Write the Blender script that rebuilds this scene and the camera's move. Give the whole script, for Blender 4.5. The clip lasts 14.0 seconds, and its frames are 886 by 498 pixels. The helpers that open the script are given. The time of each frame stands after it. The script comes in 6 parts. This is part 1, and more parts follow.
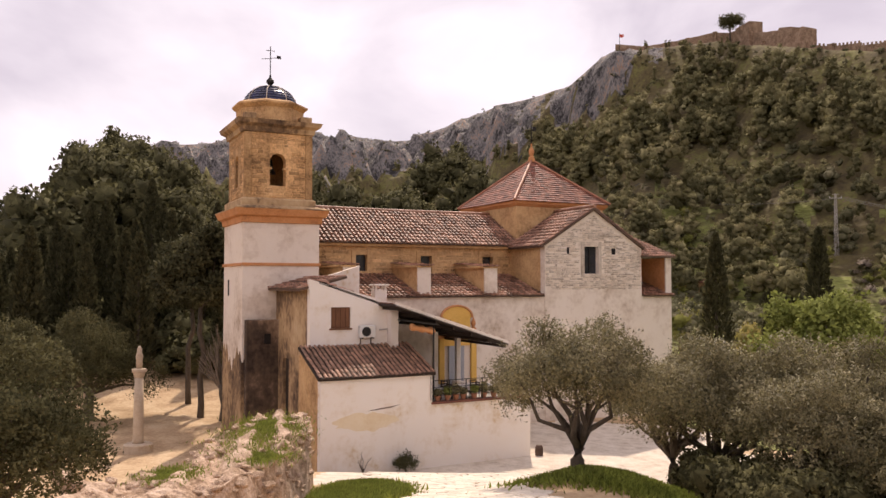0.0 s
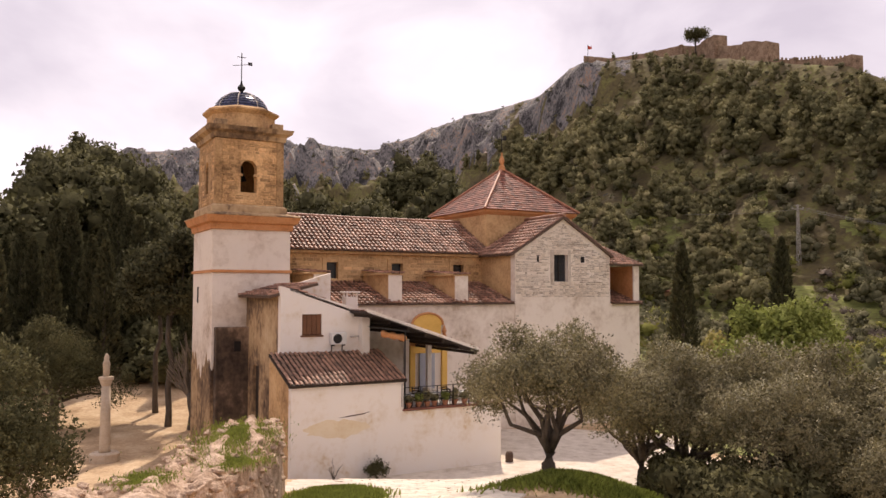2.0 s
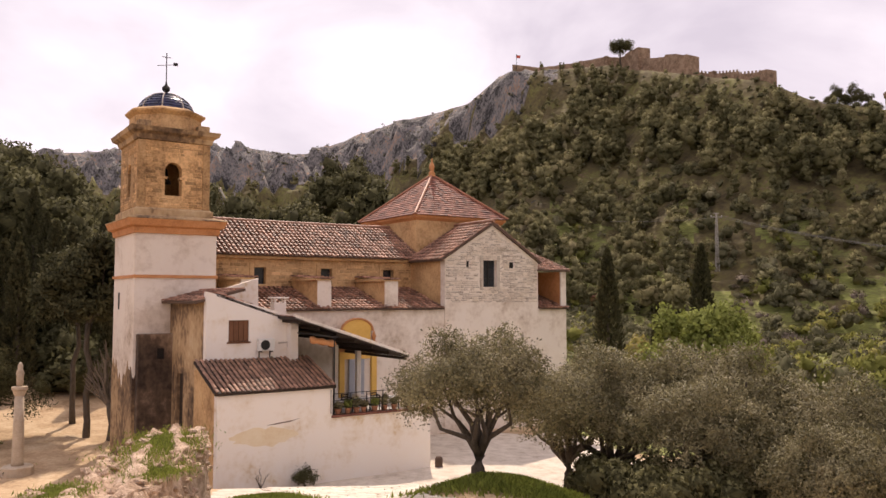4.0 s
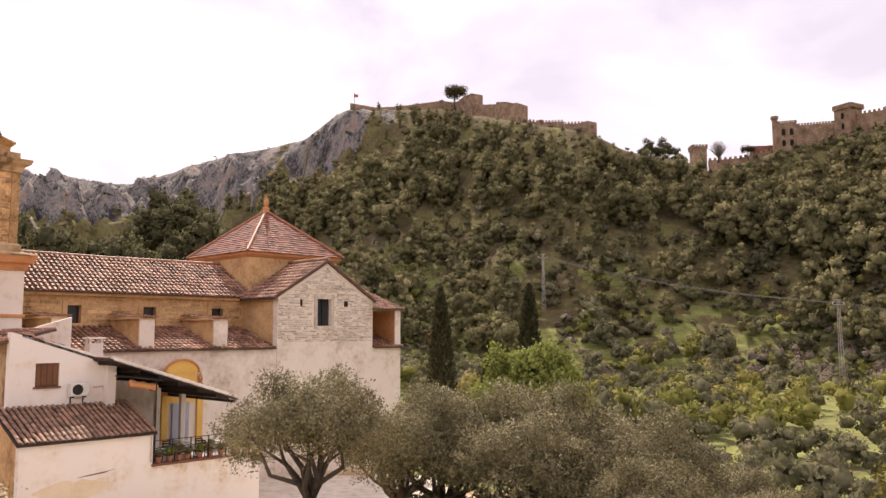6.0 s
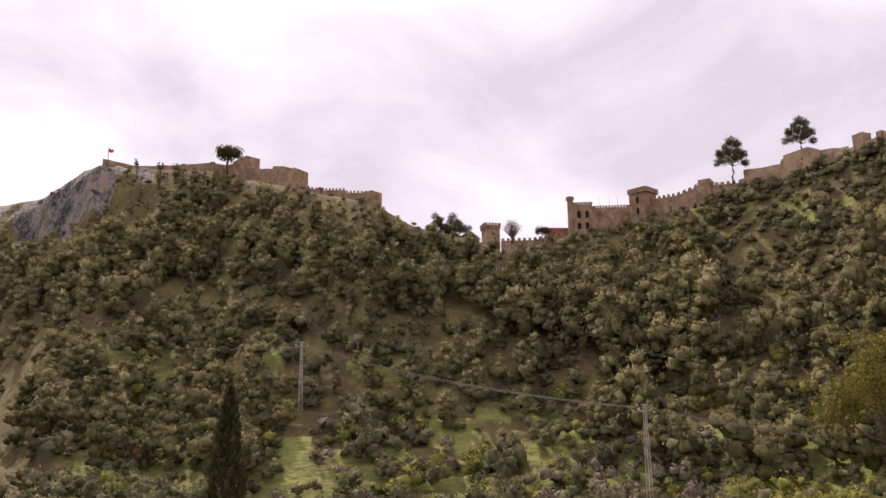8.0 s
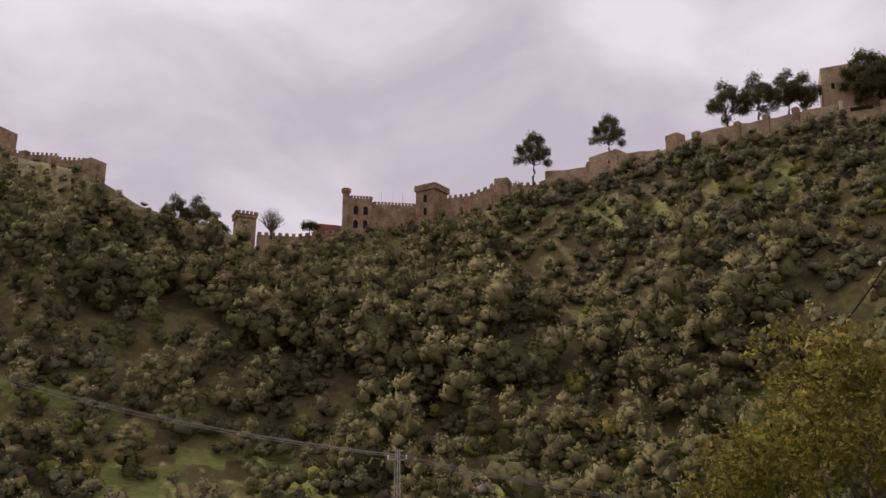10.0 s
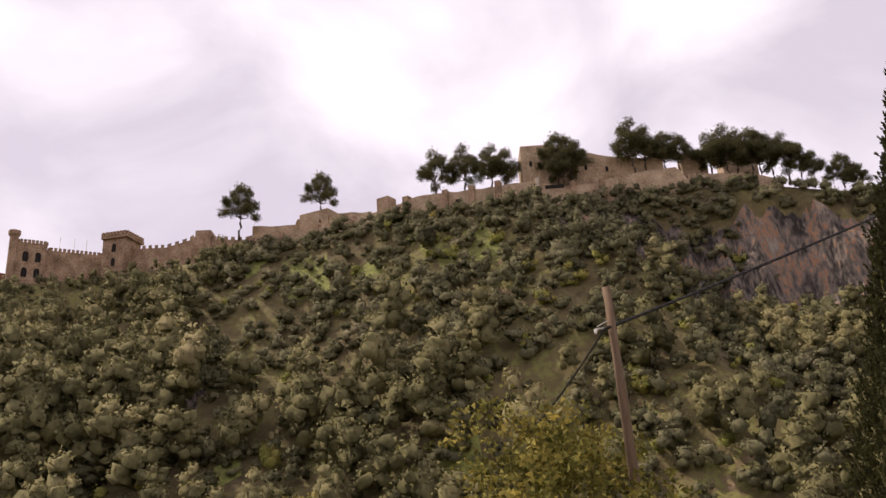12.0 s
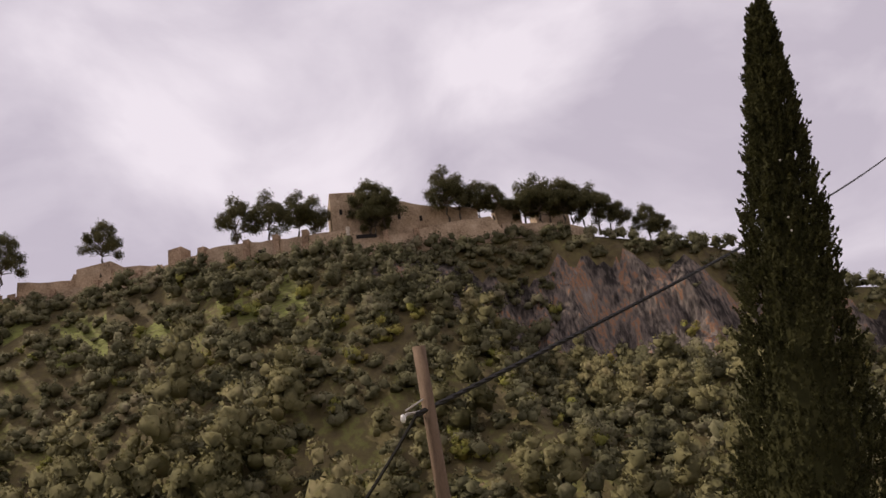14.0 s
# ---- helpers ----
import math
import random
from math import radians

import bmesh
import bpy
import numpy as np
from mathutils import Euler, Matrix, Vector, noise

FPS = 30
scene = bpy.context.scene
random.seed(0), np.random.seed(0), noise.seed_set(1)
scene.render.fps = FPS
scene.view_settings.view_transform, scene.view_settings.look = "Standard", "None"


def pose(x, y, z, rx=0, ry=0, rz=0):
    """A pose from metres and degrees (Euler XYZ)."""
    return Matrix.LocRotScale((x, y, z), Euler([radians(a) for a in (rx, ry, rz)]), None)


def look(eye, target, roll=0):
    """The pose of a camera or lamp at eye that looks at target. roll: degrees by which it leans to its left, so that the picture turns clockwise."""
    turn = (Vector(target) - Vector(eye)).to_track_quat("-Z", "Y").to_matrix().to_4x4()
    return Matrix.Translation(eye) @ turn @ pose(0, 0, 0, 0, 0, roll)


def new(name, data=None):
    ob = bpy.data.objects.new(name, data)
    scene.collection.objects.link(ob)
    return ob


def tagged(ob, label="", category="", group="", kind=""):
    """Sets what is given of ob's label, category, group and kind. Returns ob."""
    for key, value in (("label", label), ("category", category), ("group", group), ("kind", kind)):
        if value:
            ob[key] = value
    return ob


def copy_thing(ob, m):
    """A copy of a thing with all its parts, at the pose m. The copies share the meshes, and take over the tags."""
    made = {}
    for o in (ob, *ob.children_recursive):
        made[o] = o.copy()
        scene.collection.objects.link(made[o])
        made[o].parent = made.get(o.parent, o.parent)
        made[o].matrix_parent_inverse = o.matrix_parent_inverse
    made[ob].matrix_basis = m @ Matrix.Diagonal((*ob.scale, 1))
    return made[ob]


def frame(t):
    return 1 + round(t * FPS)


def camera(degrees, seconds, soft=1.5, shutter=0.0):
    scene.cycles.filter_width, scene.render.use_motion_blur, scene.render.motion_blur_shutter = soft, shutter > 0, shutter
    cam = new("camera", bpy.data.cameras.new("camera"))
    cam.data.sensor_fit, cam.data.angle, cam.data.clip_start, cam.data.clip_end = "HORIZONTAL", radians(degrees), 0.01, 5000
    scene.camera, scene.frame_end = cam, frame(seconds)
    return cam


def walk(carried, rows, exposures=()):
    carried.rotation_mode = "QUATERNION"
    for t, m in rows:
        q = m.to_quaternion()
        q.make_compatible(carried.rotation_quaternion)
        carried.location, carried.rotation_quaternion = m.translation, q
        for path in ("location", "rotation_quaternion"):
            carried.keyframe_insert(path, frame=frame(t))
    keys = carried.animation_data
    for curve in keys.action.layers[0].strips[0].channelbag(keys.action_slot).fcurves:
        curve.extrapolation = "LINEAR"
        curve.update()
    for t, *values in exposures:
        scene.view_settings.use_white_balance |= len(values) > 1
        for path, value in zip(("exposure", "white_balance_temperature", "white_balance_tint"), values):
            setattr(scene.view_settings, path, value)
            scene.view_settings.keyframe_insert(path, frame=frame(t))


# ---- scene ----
# Camera: one spot above the hermitage, then a swift glide towards the castle hill.
cam = camera(58.33, 14.0)
ROWS = [
    (0.0, 0.11, 0.15, 9.06, 0.00, 2.40, 0.00),
    (0.5, 0.06, 0.09, 9.09, 0.33, 2.34, 0.02),
    (1.0, 0.02, 0.04, 9.05, 0.83, 2.60, 0.11),
    (1.5, 0.01, -0.01, 8.99, 1.44, 2.84, 0.09),
    (2.0, -0.01, -0.05, 8.96, 2.23, 3.06, 0.07),
    (3.3, -0.04, -0.07, 8.93, 5.15, 3.38, 0.00),
    (4.5, -0.05, -0.08, 8.93, 9.29, 3.65, -0.10),
    (5.0, 0.00, -0.05, 8.95, 11.79, 4.08, -0.18),
    (5.5, 0.01, -0.05, 8.98, 15.14, 4.96, -0.15),
    (6.0, -0.03, -0.04, 9.01, 19.20, 6.16, -0.26),
    (6.5, -0.07, -0.04, 8.95, 23.73, 7.52, -0.66),
    (7.0, 1.02, 3.03, 9.46, 27.91, 9.32, -0.87),
    (7.2, 3.40, 8.00, 10.05, 29.25, 10.25, -0.80),
    (7.6, 12.6, 18.0, 11.3, 31.2, 11.4, -0.70),
    (8.0, 23.0, 26.6, 12.3, 33.2, 12.4, -0.55),
    (8.4, 33.5, 34.8, 13.2, 35.3, 13.0, -0.40),
    (8.8, 43.6, 42.4, 13.9, 37.6, 13.5, -0.25),
    (9.1, 49.8, 47.0, 14.3, 39.5, 13.7, -0.10),
    (9.3, 51.8, 48.5, 14.42, 40.95, 13.72, 0.00),
    (9.5, 52.43, 49.02, 14.42, 42.62, 13.77, 0.05),
    (10.0, 53.10, 49.92, 14.39, 47.72, 14.38, -0.02),
    (10.5, 54.19, 51.39, 14.43, 52.84, 15.15, -0.61),
    (11.0, 55.31, 51.94, 14.68, 58.29, 16.06, -1.24),
    (11.5, 57.34, 52.26, 15.23, 63.68, 17.00, -2.15),
    (12.0, 60.02, 52.59, 15.95, 69.06, 18.30, -3.36),
    (12.5, 63.33, 53.11, 16.85, 73.63, 19.94, -4.55),
    (13.0, 66.44, 53.59, 17.71, 77.21, 21.22, -5.70),
    (13.5, 68.43, 53.88, 18.23, 80.73, 21.60, -7.08),
    (14.0, 69.02, 53.95, 18.40, 83.41, 20.96, -8.78),
]
walk(cam, [(t, pose(x, y, z, 90 + pitch, 0, -yaw) @ pose(0, 0, 0, 0, 0, roll)) for t, x, y, z, yaw, pitch, roll in ROWS],
     [(0, -0.05, 6650, 17), (5, 0.04, 6650, 17), (6.5, 0.38, 6620, 16), (7.2, 0.36, 6600, 16), (9.3, -0.45, 6500, 17), (10.9, -0.50, 6500, 17), (11.5, -0.18, 6500, 17), (12.2, 0.06, 6550, 16), (13.1, 0.05, 6450, 16), (13.5, -0.14, 6450, 16), (14, -0.40, 6450, 16)])

# ---- world and sun ----
SUN_AZ, SUN_EL = 4.0, 50.0
world = bpy.data.worlds.new("overcast_sky")
scene.world = world
world.use_nodes = True
wn, wl = world.node_tree.nodes, world.node_tree.links
wn.clear()
w_out = wn.new("ShaderNodeOutputWorld")
w_bg = wn.new("ShaderNodeBackground")
w_sky = wn.new("ShaderNodeTexSky")
w_sky.sky_type, w_sky.sun_disc = "NISHITA", False
w_sky.sun_elevation, w_sky.sun_rotation = radians(SUN_EL), radians(SUN_AZ)
w_coord = wn.new("ShaderNodeTexCoord")
w_map = wn.new("ShaderNodeMapping")
w_map.inputs["Scale"].default_value = (1.7, 1.7, 3.0)
w_noise = wn.new("ShaderNodeTexNoise")
w_noise.inputs["Scale"].default_value, w_noise.inputs["Detail"].default_value = 1.7, 7.0
w_noise.inputs["Roughness"].default_value, w_noise.inputs["Distortion"].default_value = 0.5, 0.35
w_ramp = wn.new("ShaderNodeValToRGB")
for pos, col in ((0.36, (0.78, 0.71, 0.79, 1)), (0.50, (1.0, 0.925, 0.985, 1)), (0.62, (1.22, 1.14, 1.18, 1))):
    e = w_ramp.color_ramp.elements[0] if pos == 0.36 else w_ramp.color_ramp.elements.new(pos)
    e.position, e.color = pos, col
w_ramp.color_ramp.elements.remove(w_ramp.color_ramp.elements[-1])
w_dim = wn.new("ShaderNodeMixRGB")
w_dim.blend_type, w_dim.inputs[0].default_value, w_dim.inputs[2].default_value = "MULTIPLY", 1.0, (0.08, 0.08, 0.08, 1)
w_mix = wn.new("ShaderNodeMixRGB")
w_mix.inputs[0].default_value = 0.9
wl.new(w_coord.outputs["Generated"], w_map.inputs["Vector"])
wl.new(w_map.outputs[0], w_noise.inputs["Vector"])
wl.new(w_noise.outputs["Fac"], w_ramp.inputs["Fac"])
wl.new(w_sky.outputs[0], w_dim.inputs[1])
wl.new(w_dim.outputs[0], w_mix.inputs[1])
wl.new(w_ramp.outputs["Color"], w_mix.inputs[2])
wl.new(w_mix.outputs[0], w_bg.inputs["Color"])
w_bg.inputs["Strength"].default_value = 1.0
wl.new(w_bg.outputs[0], w_out.inputs["Surface"])

sun = new("sun", bpy.data.lights.new("sun", "SUN"))
sun.data.energy, sun.data.angle, sun.data.color = 4.3, radians(1.0), (1.0, 0.88, 0.72)
sa, se = radians(SUN_AZ), radians(SUN_EL)
sun.matrix_world = look((60 * math.sin(sa) * math.cos(se), 60 * math.cos(sa) * math.cos(se), 60 * math.sin(se)), (0, 0, 0))


# ---- materials ----
def material(name, stops, scale=3.0, rough=0.85, bump=0.3, bump_scale=None, metal=0.0, fine=0.35, stretch=(1, 1, 1), island=0.0, rand=0.0, spec=0.3, through_light=0.0, dist=0.02):
    """A node material: a noise at two scales runs through the colour stops; bump for relief; islands or objects may vary."""
    m = bpy.data.materials.new(name)
    m.use_nodes = True
    n, l = m.node_tree.nodes, m.node_tree.links
    b = n["Principled BSDF"]
    co = n.new("ShaderNodeTexCoord")
    mp = n.new("ShaderNodeMapping")
    mp.inputs["Scale"].default_value = stretch
    l.new(co.outputs["Object"], mp.inputs["Vector"])
    a = n.new("ShaderNodeTexNoise")
    a.inputs["Scale"].default_value, a.inputs["Detail"].default_value, a.inputs["Roughness"].default_value = scale, 8, 0.62
    f = n.new("ShaderNodeTexNoise")
    f.inputs["Scale"].default_value, f.inputs["Detail"].default_value = scale * 9.0, 5
    l.new(mp.outputs[0], a.inputs["Vector"])
    l.new(mp.outputs[0], f.inputs["Vector"])
    mix = n.new("ShaderNodeMixRGB")
    mix.inputs[0].default_value = fine
    l.new(a.outputs["Fac"], mix.inputs[1])
    l.new(f.outputs["Fac"], mix.inputs[2])
    ramp = n.new("ShaderNodeValToRGB")
    els = ramp.color_ramp.elements
    while len(els) < len(stops):
        els.new(0.5)
    for e, (p, c) in zip(els, stops):
        e.position, e.color = p, (*c, 1)
    l.new(mix.outputs[0], ramp.inputs["Fac"])
    col = ramp.outputs["Color"]
    if island or rand:
        src = n.new("ShaderNodeNewGeometry").outputs["Random Per Island"] if island else n.new("ShaderNodeObjectInfo").outputs["Random"]
        amt = island or rand
        mr = n.new("ShaderNodeMapRange")
        mr.inputs["To Min"].default_value, mr.inputs["To Max"].default_value = 1 - amt, 1 + amt
        l.new(src, mr.inputs["Value"])
        hs = n.new("ShaderNodeHueSaturation")
        l.new(mr.outputs[0], hs.inputs["Value"])
        l.new(col, hs.inputs["Color"])
        col = hs.outputs["Color"]
    l.new(col, b.inputs["Base Color"])
    b.inputs["Roughness"].default_value, b.inputs["Metallic"].default_value = rough, metal
    b.inputs["Specular IOR Level"].default_value = spec
    if bump:
        bn = n.new("ShaderNodeTexNoise")
        bn.inputs["Scale"].default_value, bn.inputs["Detail"].default_value = bump_scale or scale * 6, 8
        l.new(mp.outputs[0], bn.inputs["Vector"])
        bp = n.new("ShaderNodeBump")
        bp.inputs["Strength"].default_value, bp.inputs["Distance"].default_value = bump, dist
        l.new(bn.outputs["Fac"], bp.inputs["Height"])
        l.new(bp.outputs[0], b.inputs["Normal"])
    if through_light:
        tr = n.new("ShaderNodeBsdfTranslucent")
        l.new(col, tr.inputs["Color"])
        ms = n.new("ShaderNodeMixShader")
        ms.inputs[0].default_value = through_light
        out = n["Material Output"]
        l.new(b.outputs[0], ms.inputs[1])
        l.new(tr.outputs[0], ms.inputs[2])
        l.new(ms.outputs[0], out.inputs["Surface"])
    return m


M_PLASTER = material("aged_white_plaster", [(0.32, (0.42, 0.32, 0.23)), (0.42, (0.64, 0.54, 0.44)), (0.52, (0.76, 0.67, 0.57)), (0.8, (0.81, 0.73, 0.64))], 0.45, 0.9, 0.25, 12, fine=0.25)
M_HOUSE = material("whitewash", [(0.36, (0.62, 0.47, 0.29)), (0.42, (0.74, 0.65, 0.54)), (0.50, (0.80, 0.73, 0.65)), (0.8, (0.80, 0.75, 0.69))], 0.5, 0.9, 0.2, 10, fine=0.2)
M_PATCH = material("yellowed_limewash", [(0.3, (0.66, 0.50, 0.30)), (0.5, (0.74, 0.62, 0.43)), (0.75, (0.79, 0.70, 0.56))], 0.9, 0.9, 0.2, 10, fine=0.25)
M_OCHRE = material("ochre_render", [(0.30, (0.216, 0.12, 0.0552)), (0.42, (0.432, 0.26, 0.12)), (0.55, (0.594, 0.38, 0.184)), (0.75, (0.691, 0.47, 0.258))], 0.7, 0.92, 0.4, 9)
M_STAINED = material("stained_old_render", [(0.36, (0.07, 0.045, 0.03)), (0.45, (0.20, 0.13, 0.075)), (0.52, (0.42, 0.28, 0.15)), (0.60, (0.52, 0.37, 0.21)), (0.75, (0.6, 0.47, 0.33))], 0.42, 0.95, 0.6, 7, stretch=(1, 1, 0.8), fine=0.28)
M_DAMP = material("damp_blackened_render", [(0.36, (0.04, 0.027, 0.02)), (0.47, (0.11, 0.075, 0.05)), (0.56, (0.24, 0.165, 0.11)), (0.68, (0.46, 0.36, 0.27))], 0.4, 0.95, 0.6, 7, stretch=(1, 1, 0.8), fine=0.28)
M_COLUMN = material("worn_column_stone", [(0.3, (0.38, 0.29, 0.20)), (0.7, (0.60, 0.50, 0.38))], 2.5, 0.9, 0.4, 16)
M_STONE = material("ochre_masonry", [(0.34, (0.202, 0.117, 0.0552)), (0.46, (0.437, 0.265, 0.124)), (0.56, (0.582, 0.367, 0.179)), (0.7, (0.706, 0.49, 0.267))], 0.9, 0.95, 0.7, 14, island=0.34)
M_RUBBLE = material("pale_rubble_stone", [(0.32, (0.30, 0.24, 0.185)), (0.5, (0.56, 0.48, 0.39)), (0.7, (0.74, 0.66, 0.56))], 1.5, 0.95, 0.8, 12, island=0.28)
M_ORANGE = material("orange_paint", [(0.3, (0.34, 0.15, 0.06)), (0.5, (0.55, 0.25, 0.10)), (0.7, (0.62, 0.33, 0.16))], 1.2, 0.85, 0.2, 14)
M_YELLOW = material("yellow_paint", [(0.25, (0.62, 0.36, 0.08)), (0.6, (0.78, 0.49, 0.13)), (0.85, (0.80, 0.56, 0.22))], 1.2, 0.85, 0.2, 14)
M_TILE = material("weathered_roof_tile", [(0.30, (0.063, 0.0361, 0.0252)), (0.44, (0.207, 0.103, 0.0655)), (0.55, (0.342, 0.185, 0.122)), (0.66, (0.405, 0.258, 0.185)), (0.80, (0.558, 0.43, 0.344))], 0.7, 0.62, 0.4, 20, island=0.45, spec=0.3)
# dark brown; under roof tiles it paints the shade of the gaps
M_BED = material("dark_gap_brown", [(0.3, (0.07, 0.045, 0.033)), (0.7, (0.16, 0.105, 0.075))], 2, 0.95, 0.4, 20)
M_TILE_PART = material("old_roof_tile", [(0.25, (0.104, 0.0671, 0.046)), (0.45, (0.26, 0.14, 0.092)), (0.62, (0.429, 0.244, 0.149)), (0.8, (0.624, 0.439, 0.299))], 2.5, 0.65, 0.4, 20, rand=0.4, spec=0.5)
M_TILE_RED = material("red_flat_tile", [(0.3, (0.08, 0.032, 0.022)), (0.48, (0.20, 0.072, 0.044)), (0.62, (0.31, 0.125, 0.08)), (0.78, (0.46, 0.27, 0.19))], 1.3, 0.6, 0.3, 20, island=0.45, spec=0.4)
M_HIP = material("orange_clay_ridge", [(0.3, (0.26, 0.10, 0.05)), (0.55, (0.42, 0.19, 0.11)), (0.75, (0.56, 0.36, 0.25))], 2.0, 0.6, 0.3, 20, spec=0.4)
M_BLUE_TILE = material("glazed_blue_tile", [(0.3, (0.012, 0.014, 0.05)), (0.7, (0.03, 0.035, 0.10))], 4, 0.22, 0.2, 20, island=0.4, spec=0.6)
M_WOOD = material("brown_wood", [(0.3, (0.10, 0.045, 0.02)), (0.7, (0.22, 0.10, 0.05))], 3, 0.7, 0.3, 30, stretch=(1, 1, 0.15))
M_DARKWOOD = material("dark_beam_wood", [(0.3, (0.02, 0.014, 0.01)), (0.7, (0.06, 0.04, 0.03))], 3, 0.8, 0.3, 30)
M_POLE = material("weathered_pole_wood", [(0.3, (0.09, 0.058, 0.036)), (0.7, (0.20, 0.135, 0.088))], 2, 0.85, 0.4, 20, stretch=(4, 4, 0.4))
M_IRON = material("dark_iron", [(0.3, (0.02, 0.02, 0.02)), (0.7, (0.05, 0.045, 0.04))], 6, 0.6, 0.2, 30, metal=0.6)
M_WIRE = material("dull_wire", [(0.3, (0.14, 0.13, 0.12)), (0.7, (0.22, 0.2, 0.18))], 3, 0.7, 0.0)
M_GLASS = material("dark_window_glass", [(0.3, (0.015, 0.017, 0.02)), (0.7, (0.04, 0.042, 0.05))], 2, 0.15, 0.0, spec=0.6)
M_DARK = material("unlit_interior", [(0.3, (0.01, 0.009, 0.008)), (0.7, (0.025, 0.02, 0.018))], 2, 0.95, 0.0)
M_GREYDOOR = material("grey_blue_paint", [(0.3, (0.30, 0.31, 0.34)), (0.7, (0.42, 0.43, 0.46))], 2, 0.6, 0.1)
M_METAL_WHITE = material("white_enamel", [(0.3, (0.62, 0.60, 0.56)), (0.7, (0.74, 0.72, 0.68))], 3, 0.45, 0.05)
M_CONCRETE = material("pale_concrete", [(0.3, (0.34, 0.31, 0.28)), (0.7, (0.52, 0.48, 0.43))], 3, 0.9, 0.4, 20)
M_RUIN = material("ruined_limestone", [(0.28, (0.127, 0.09, 0.0588)), (0.42, (0.297, 0.2, 0.127)), (0.54, (0.53, 0.385, 0.274)), (0.7, (0.721, 0.58, 0.461))], 2.2, 0.95, 1.0, 9, dist=0.08, island=0.2)
M_PAVING = material("pale_paving_stone", [(0.3, (0.56, 0.47, 0.36)), (0.5, (0.70, 0.62, 0.51)), (0.75, (0.78, 0.71, 0.61))], 1.4, 0.9, 0.35, 14, rand=0.10)
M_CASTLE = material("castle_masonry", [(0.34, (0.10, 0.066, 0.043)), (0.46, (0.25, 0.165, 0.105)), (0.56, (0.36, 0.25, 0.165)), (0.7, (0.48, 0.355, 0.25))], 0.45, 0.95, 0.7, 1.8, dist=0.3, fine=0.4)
# lighter, warmer copy of the castle masonry: sunshine put into the colour
M_SUNLIT_STONE = material("stone_with_painted_sun", [(0.34, (0.20, 0.14, 0.09)), (0.48, (0.36, 0.265, 0.175)), (0.58, (0.46, 0.345, 0.235)), (0.7, (0.56, 0.44, 0.32))], 0.4, 0.95, 0.6, 1.8, dist=0.3, fine=0.4)
M_CLIFF = material("limestone_cliff", [(0.41, (0.036, 0.0336, 0.0317)), (0.47, (0.12, 0.11, 0.105)), (0.52, (0.198, 0.184, 0.173)), (0.57, (0.252, 0.228, 0.207)), (0.605, (0.36, 0.21, 0.128)), (0.635, (0.264, 0.236, 0.213)), (0.75, (0.372, 0.348, 0.329))], 0.17, 0.95, 1.0, 0.4, stretch=(1, 1, 0.5), dist=1.6, fine=0.4)
M_CLIFF_WARM = material("streaked_ochre_cliff", [(0.42, (0.028, 0.023, 0.02)), (0.47, (0.085, 0.07, 0.06)), (0.51, (0.15, 0.123, 0.103)), (0.55, (0.20, 0.16, 0.13)), (0.575, (0.33, 0.165, 0.085)), (0.61, (0.21, 0.165, 0.13)), (0.70, (0.29, 0.25, 0.215))], 0.2, 0.95, 1.0, 0.9, stretch=(1, 1, 0.3), dist=1.4, fine=0.38)
M_HILL = material("scrub_ground", [(0.34, (0.0607, 0.0474, 0.0239)), (0.44, (0.111, 0.0866, 0.0414)), (0.53, (0.142, 0.117, 0.0478)), (0.575, (0.182, 0.178, 0.0552)), (0.61, (0.152, 0.119, 0.0552)), (0.67, (0.263, 0.182, 0.115)), (0.80, (0.405, 0.31, 0.248))], 0.10, 0.95, 0.8, 0.5, dist=0.6)
M_TERRACE = material("terraced_meadow", [(0.34, (0.09, 0.078, 0.035)), (0.44, (0.16, 0.155, 0.055)), (0.52, (0.20, 0.215, 0.06)), (0.60, (0.26, 0.275, 0.075)), (0.68, (0.30, 0.25, 0.13)), (0.8, (0.46, 0.38, 0.26))], 0.11, 0.95, 0.8, 0.6, dist=0.5, stretch=(1, 1, 3))
M_SOIL = material("pale_dry_earth", [(0.34, (0.28, 0.18, 0.095)), (0.5, (0.47, 0.33, 0.195)), (0.66, (0.60, 0.46, 0.30))], 0.6, 0.95, 0.9, 3, dist=0.10)
M_STREET = material("pale_cobbled_street", [(0.34, (0.40, 0.32, 0.24)), (0.48, (0.58, 0.50, 0.40)), (0.66, (0.72, 0.64, 0.54))], 1.6, 0.9, 0.7, 9, dist=0.05)
M_BARK = material("olive_bark", [(0.3, (0.05, 0.04, 0.03)), (0.7, (0.15, 0.12, 0.09))], 4, 0.95, 0.9, 14, stretch=(2, 2, 0.6), dist=0.05)
LEAF = dict(bump=0, rough=0.9, fine=0.3, spec=0.12, through_light=0.3)
M_OLIVE = material("olive_leaf", [(0.3, (0.0954, 0.0833, 0.0368)), (0.5, (0.201, 0.176, 0.0874)), (0.64, (0.329, 0.284, 0.161)), (0.78, (0.53, 0.461, 0.313))], 0.8, island=0.5, bump=0, rough=0.6, fine=0.3, spec=0.3, through_light=0.3)
M_LEAF_DARK = material("dark_evergreen_leaf", [(0.3, (0.0598, 0.0605, 0.0286)), (0.7, (0.149, 0.135, 0.0616))], 0.6, island=0.4, **LEAF)
M_LEAF_FRESH = material("fresh_green_leaf", [(0.3, (0.15, 0.18, 0.04)), (0.7, (0.30, 0.32, 0.09))], 0.6, island=0.35, **LEAF)
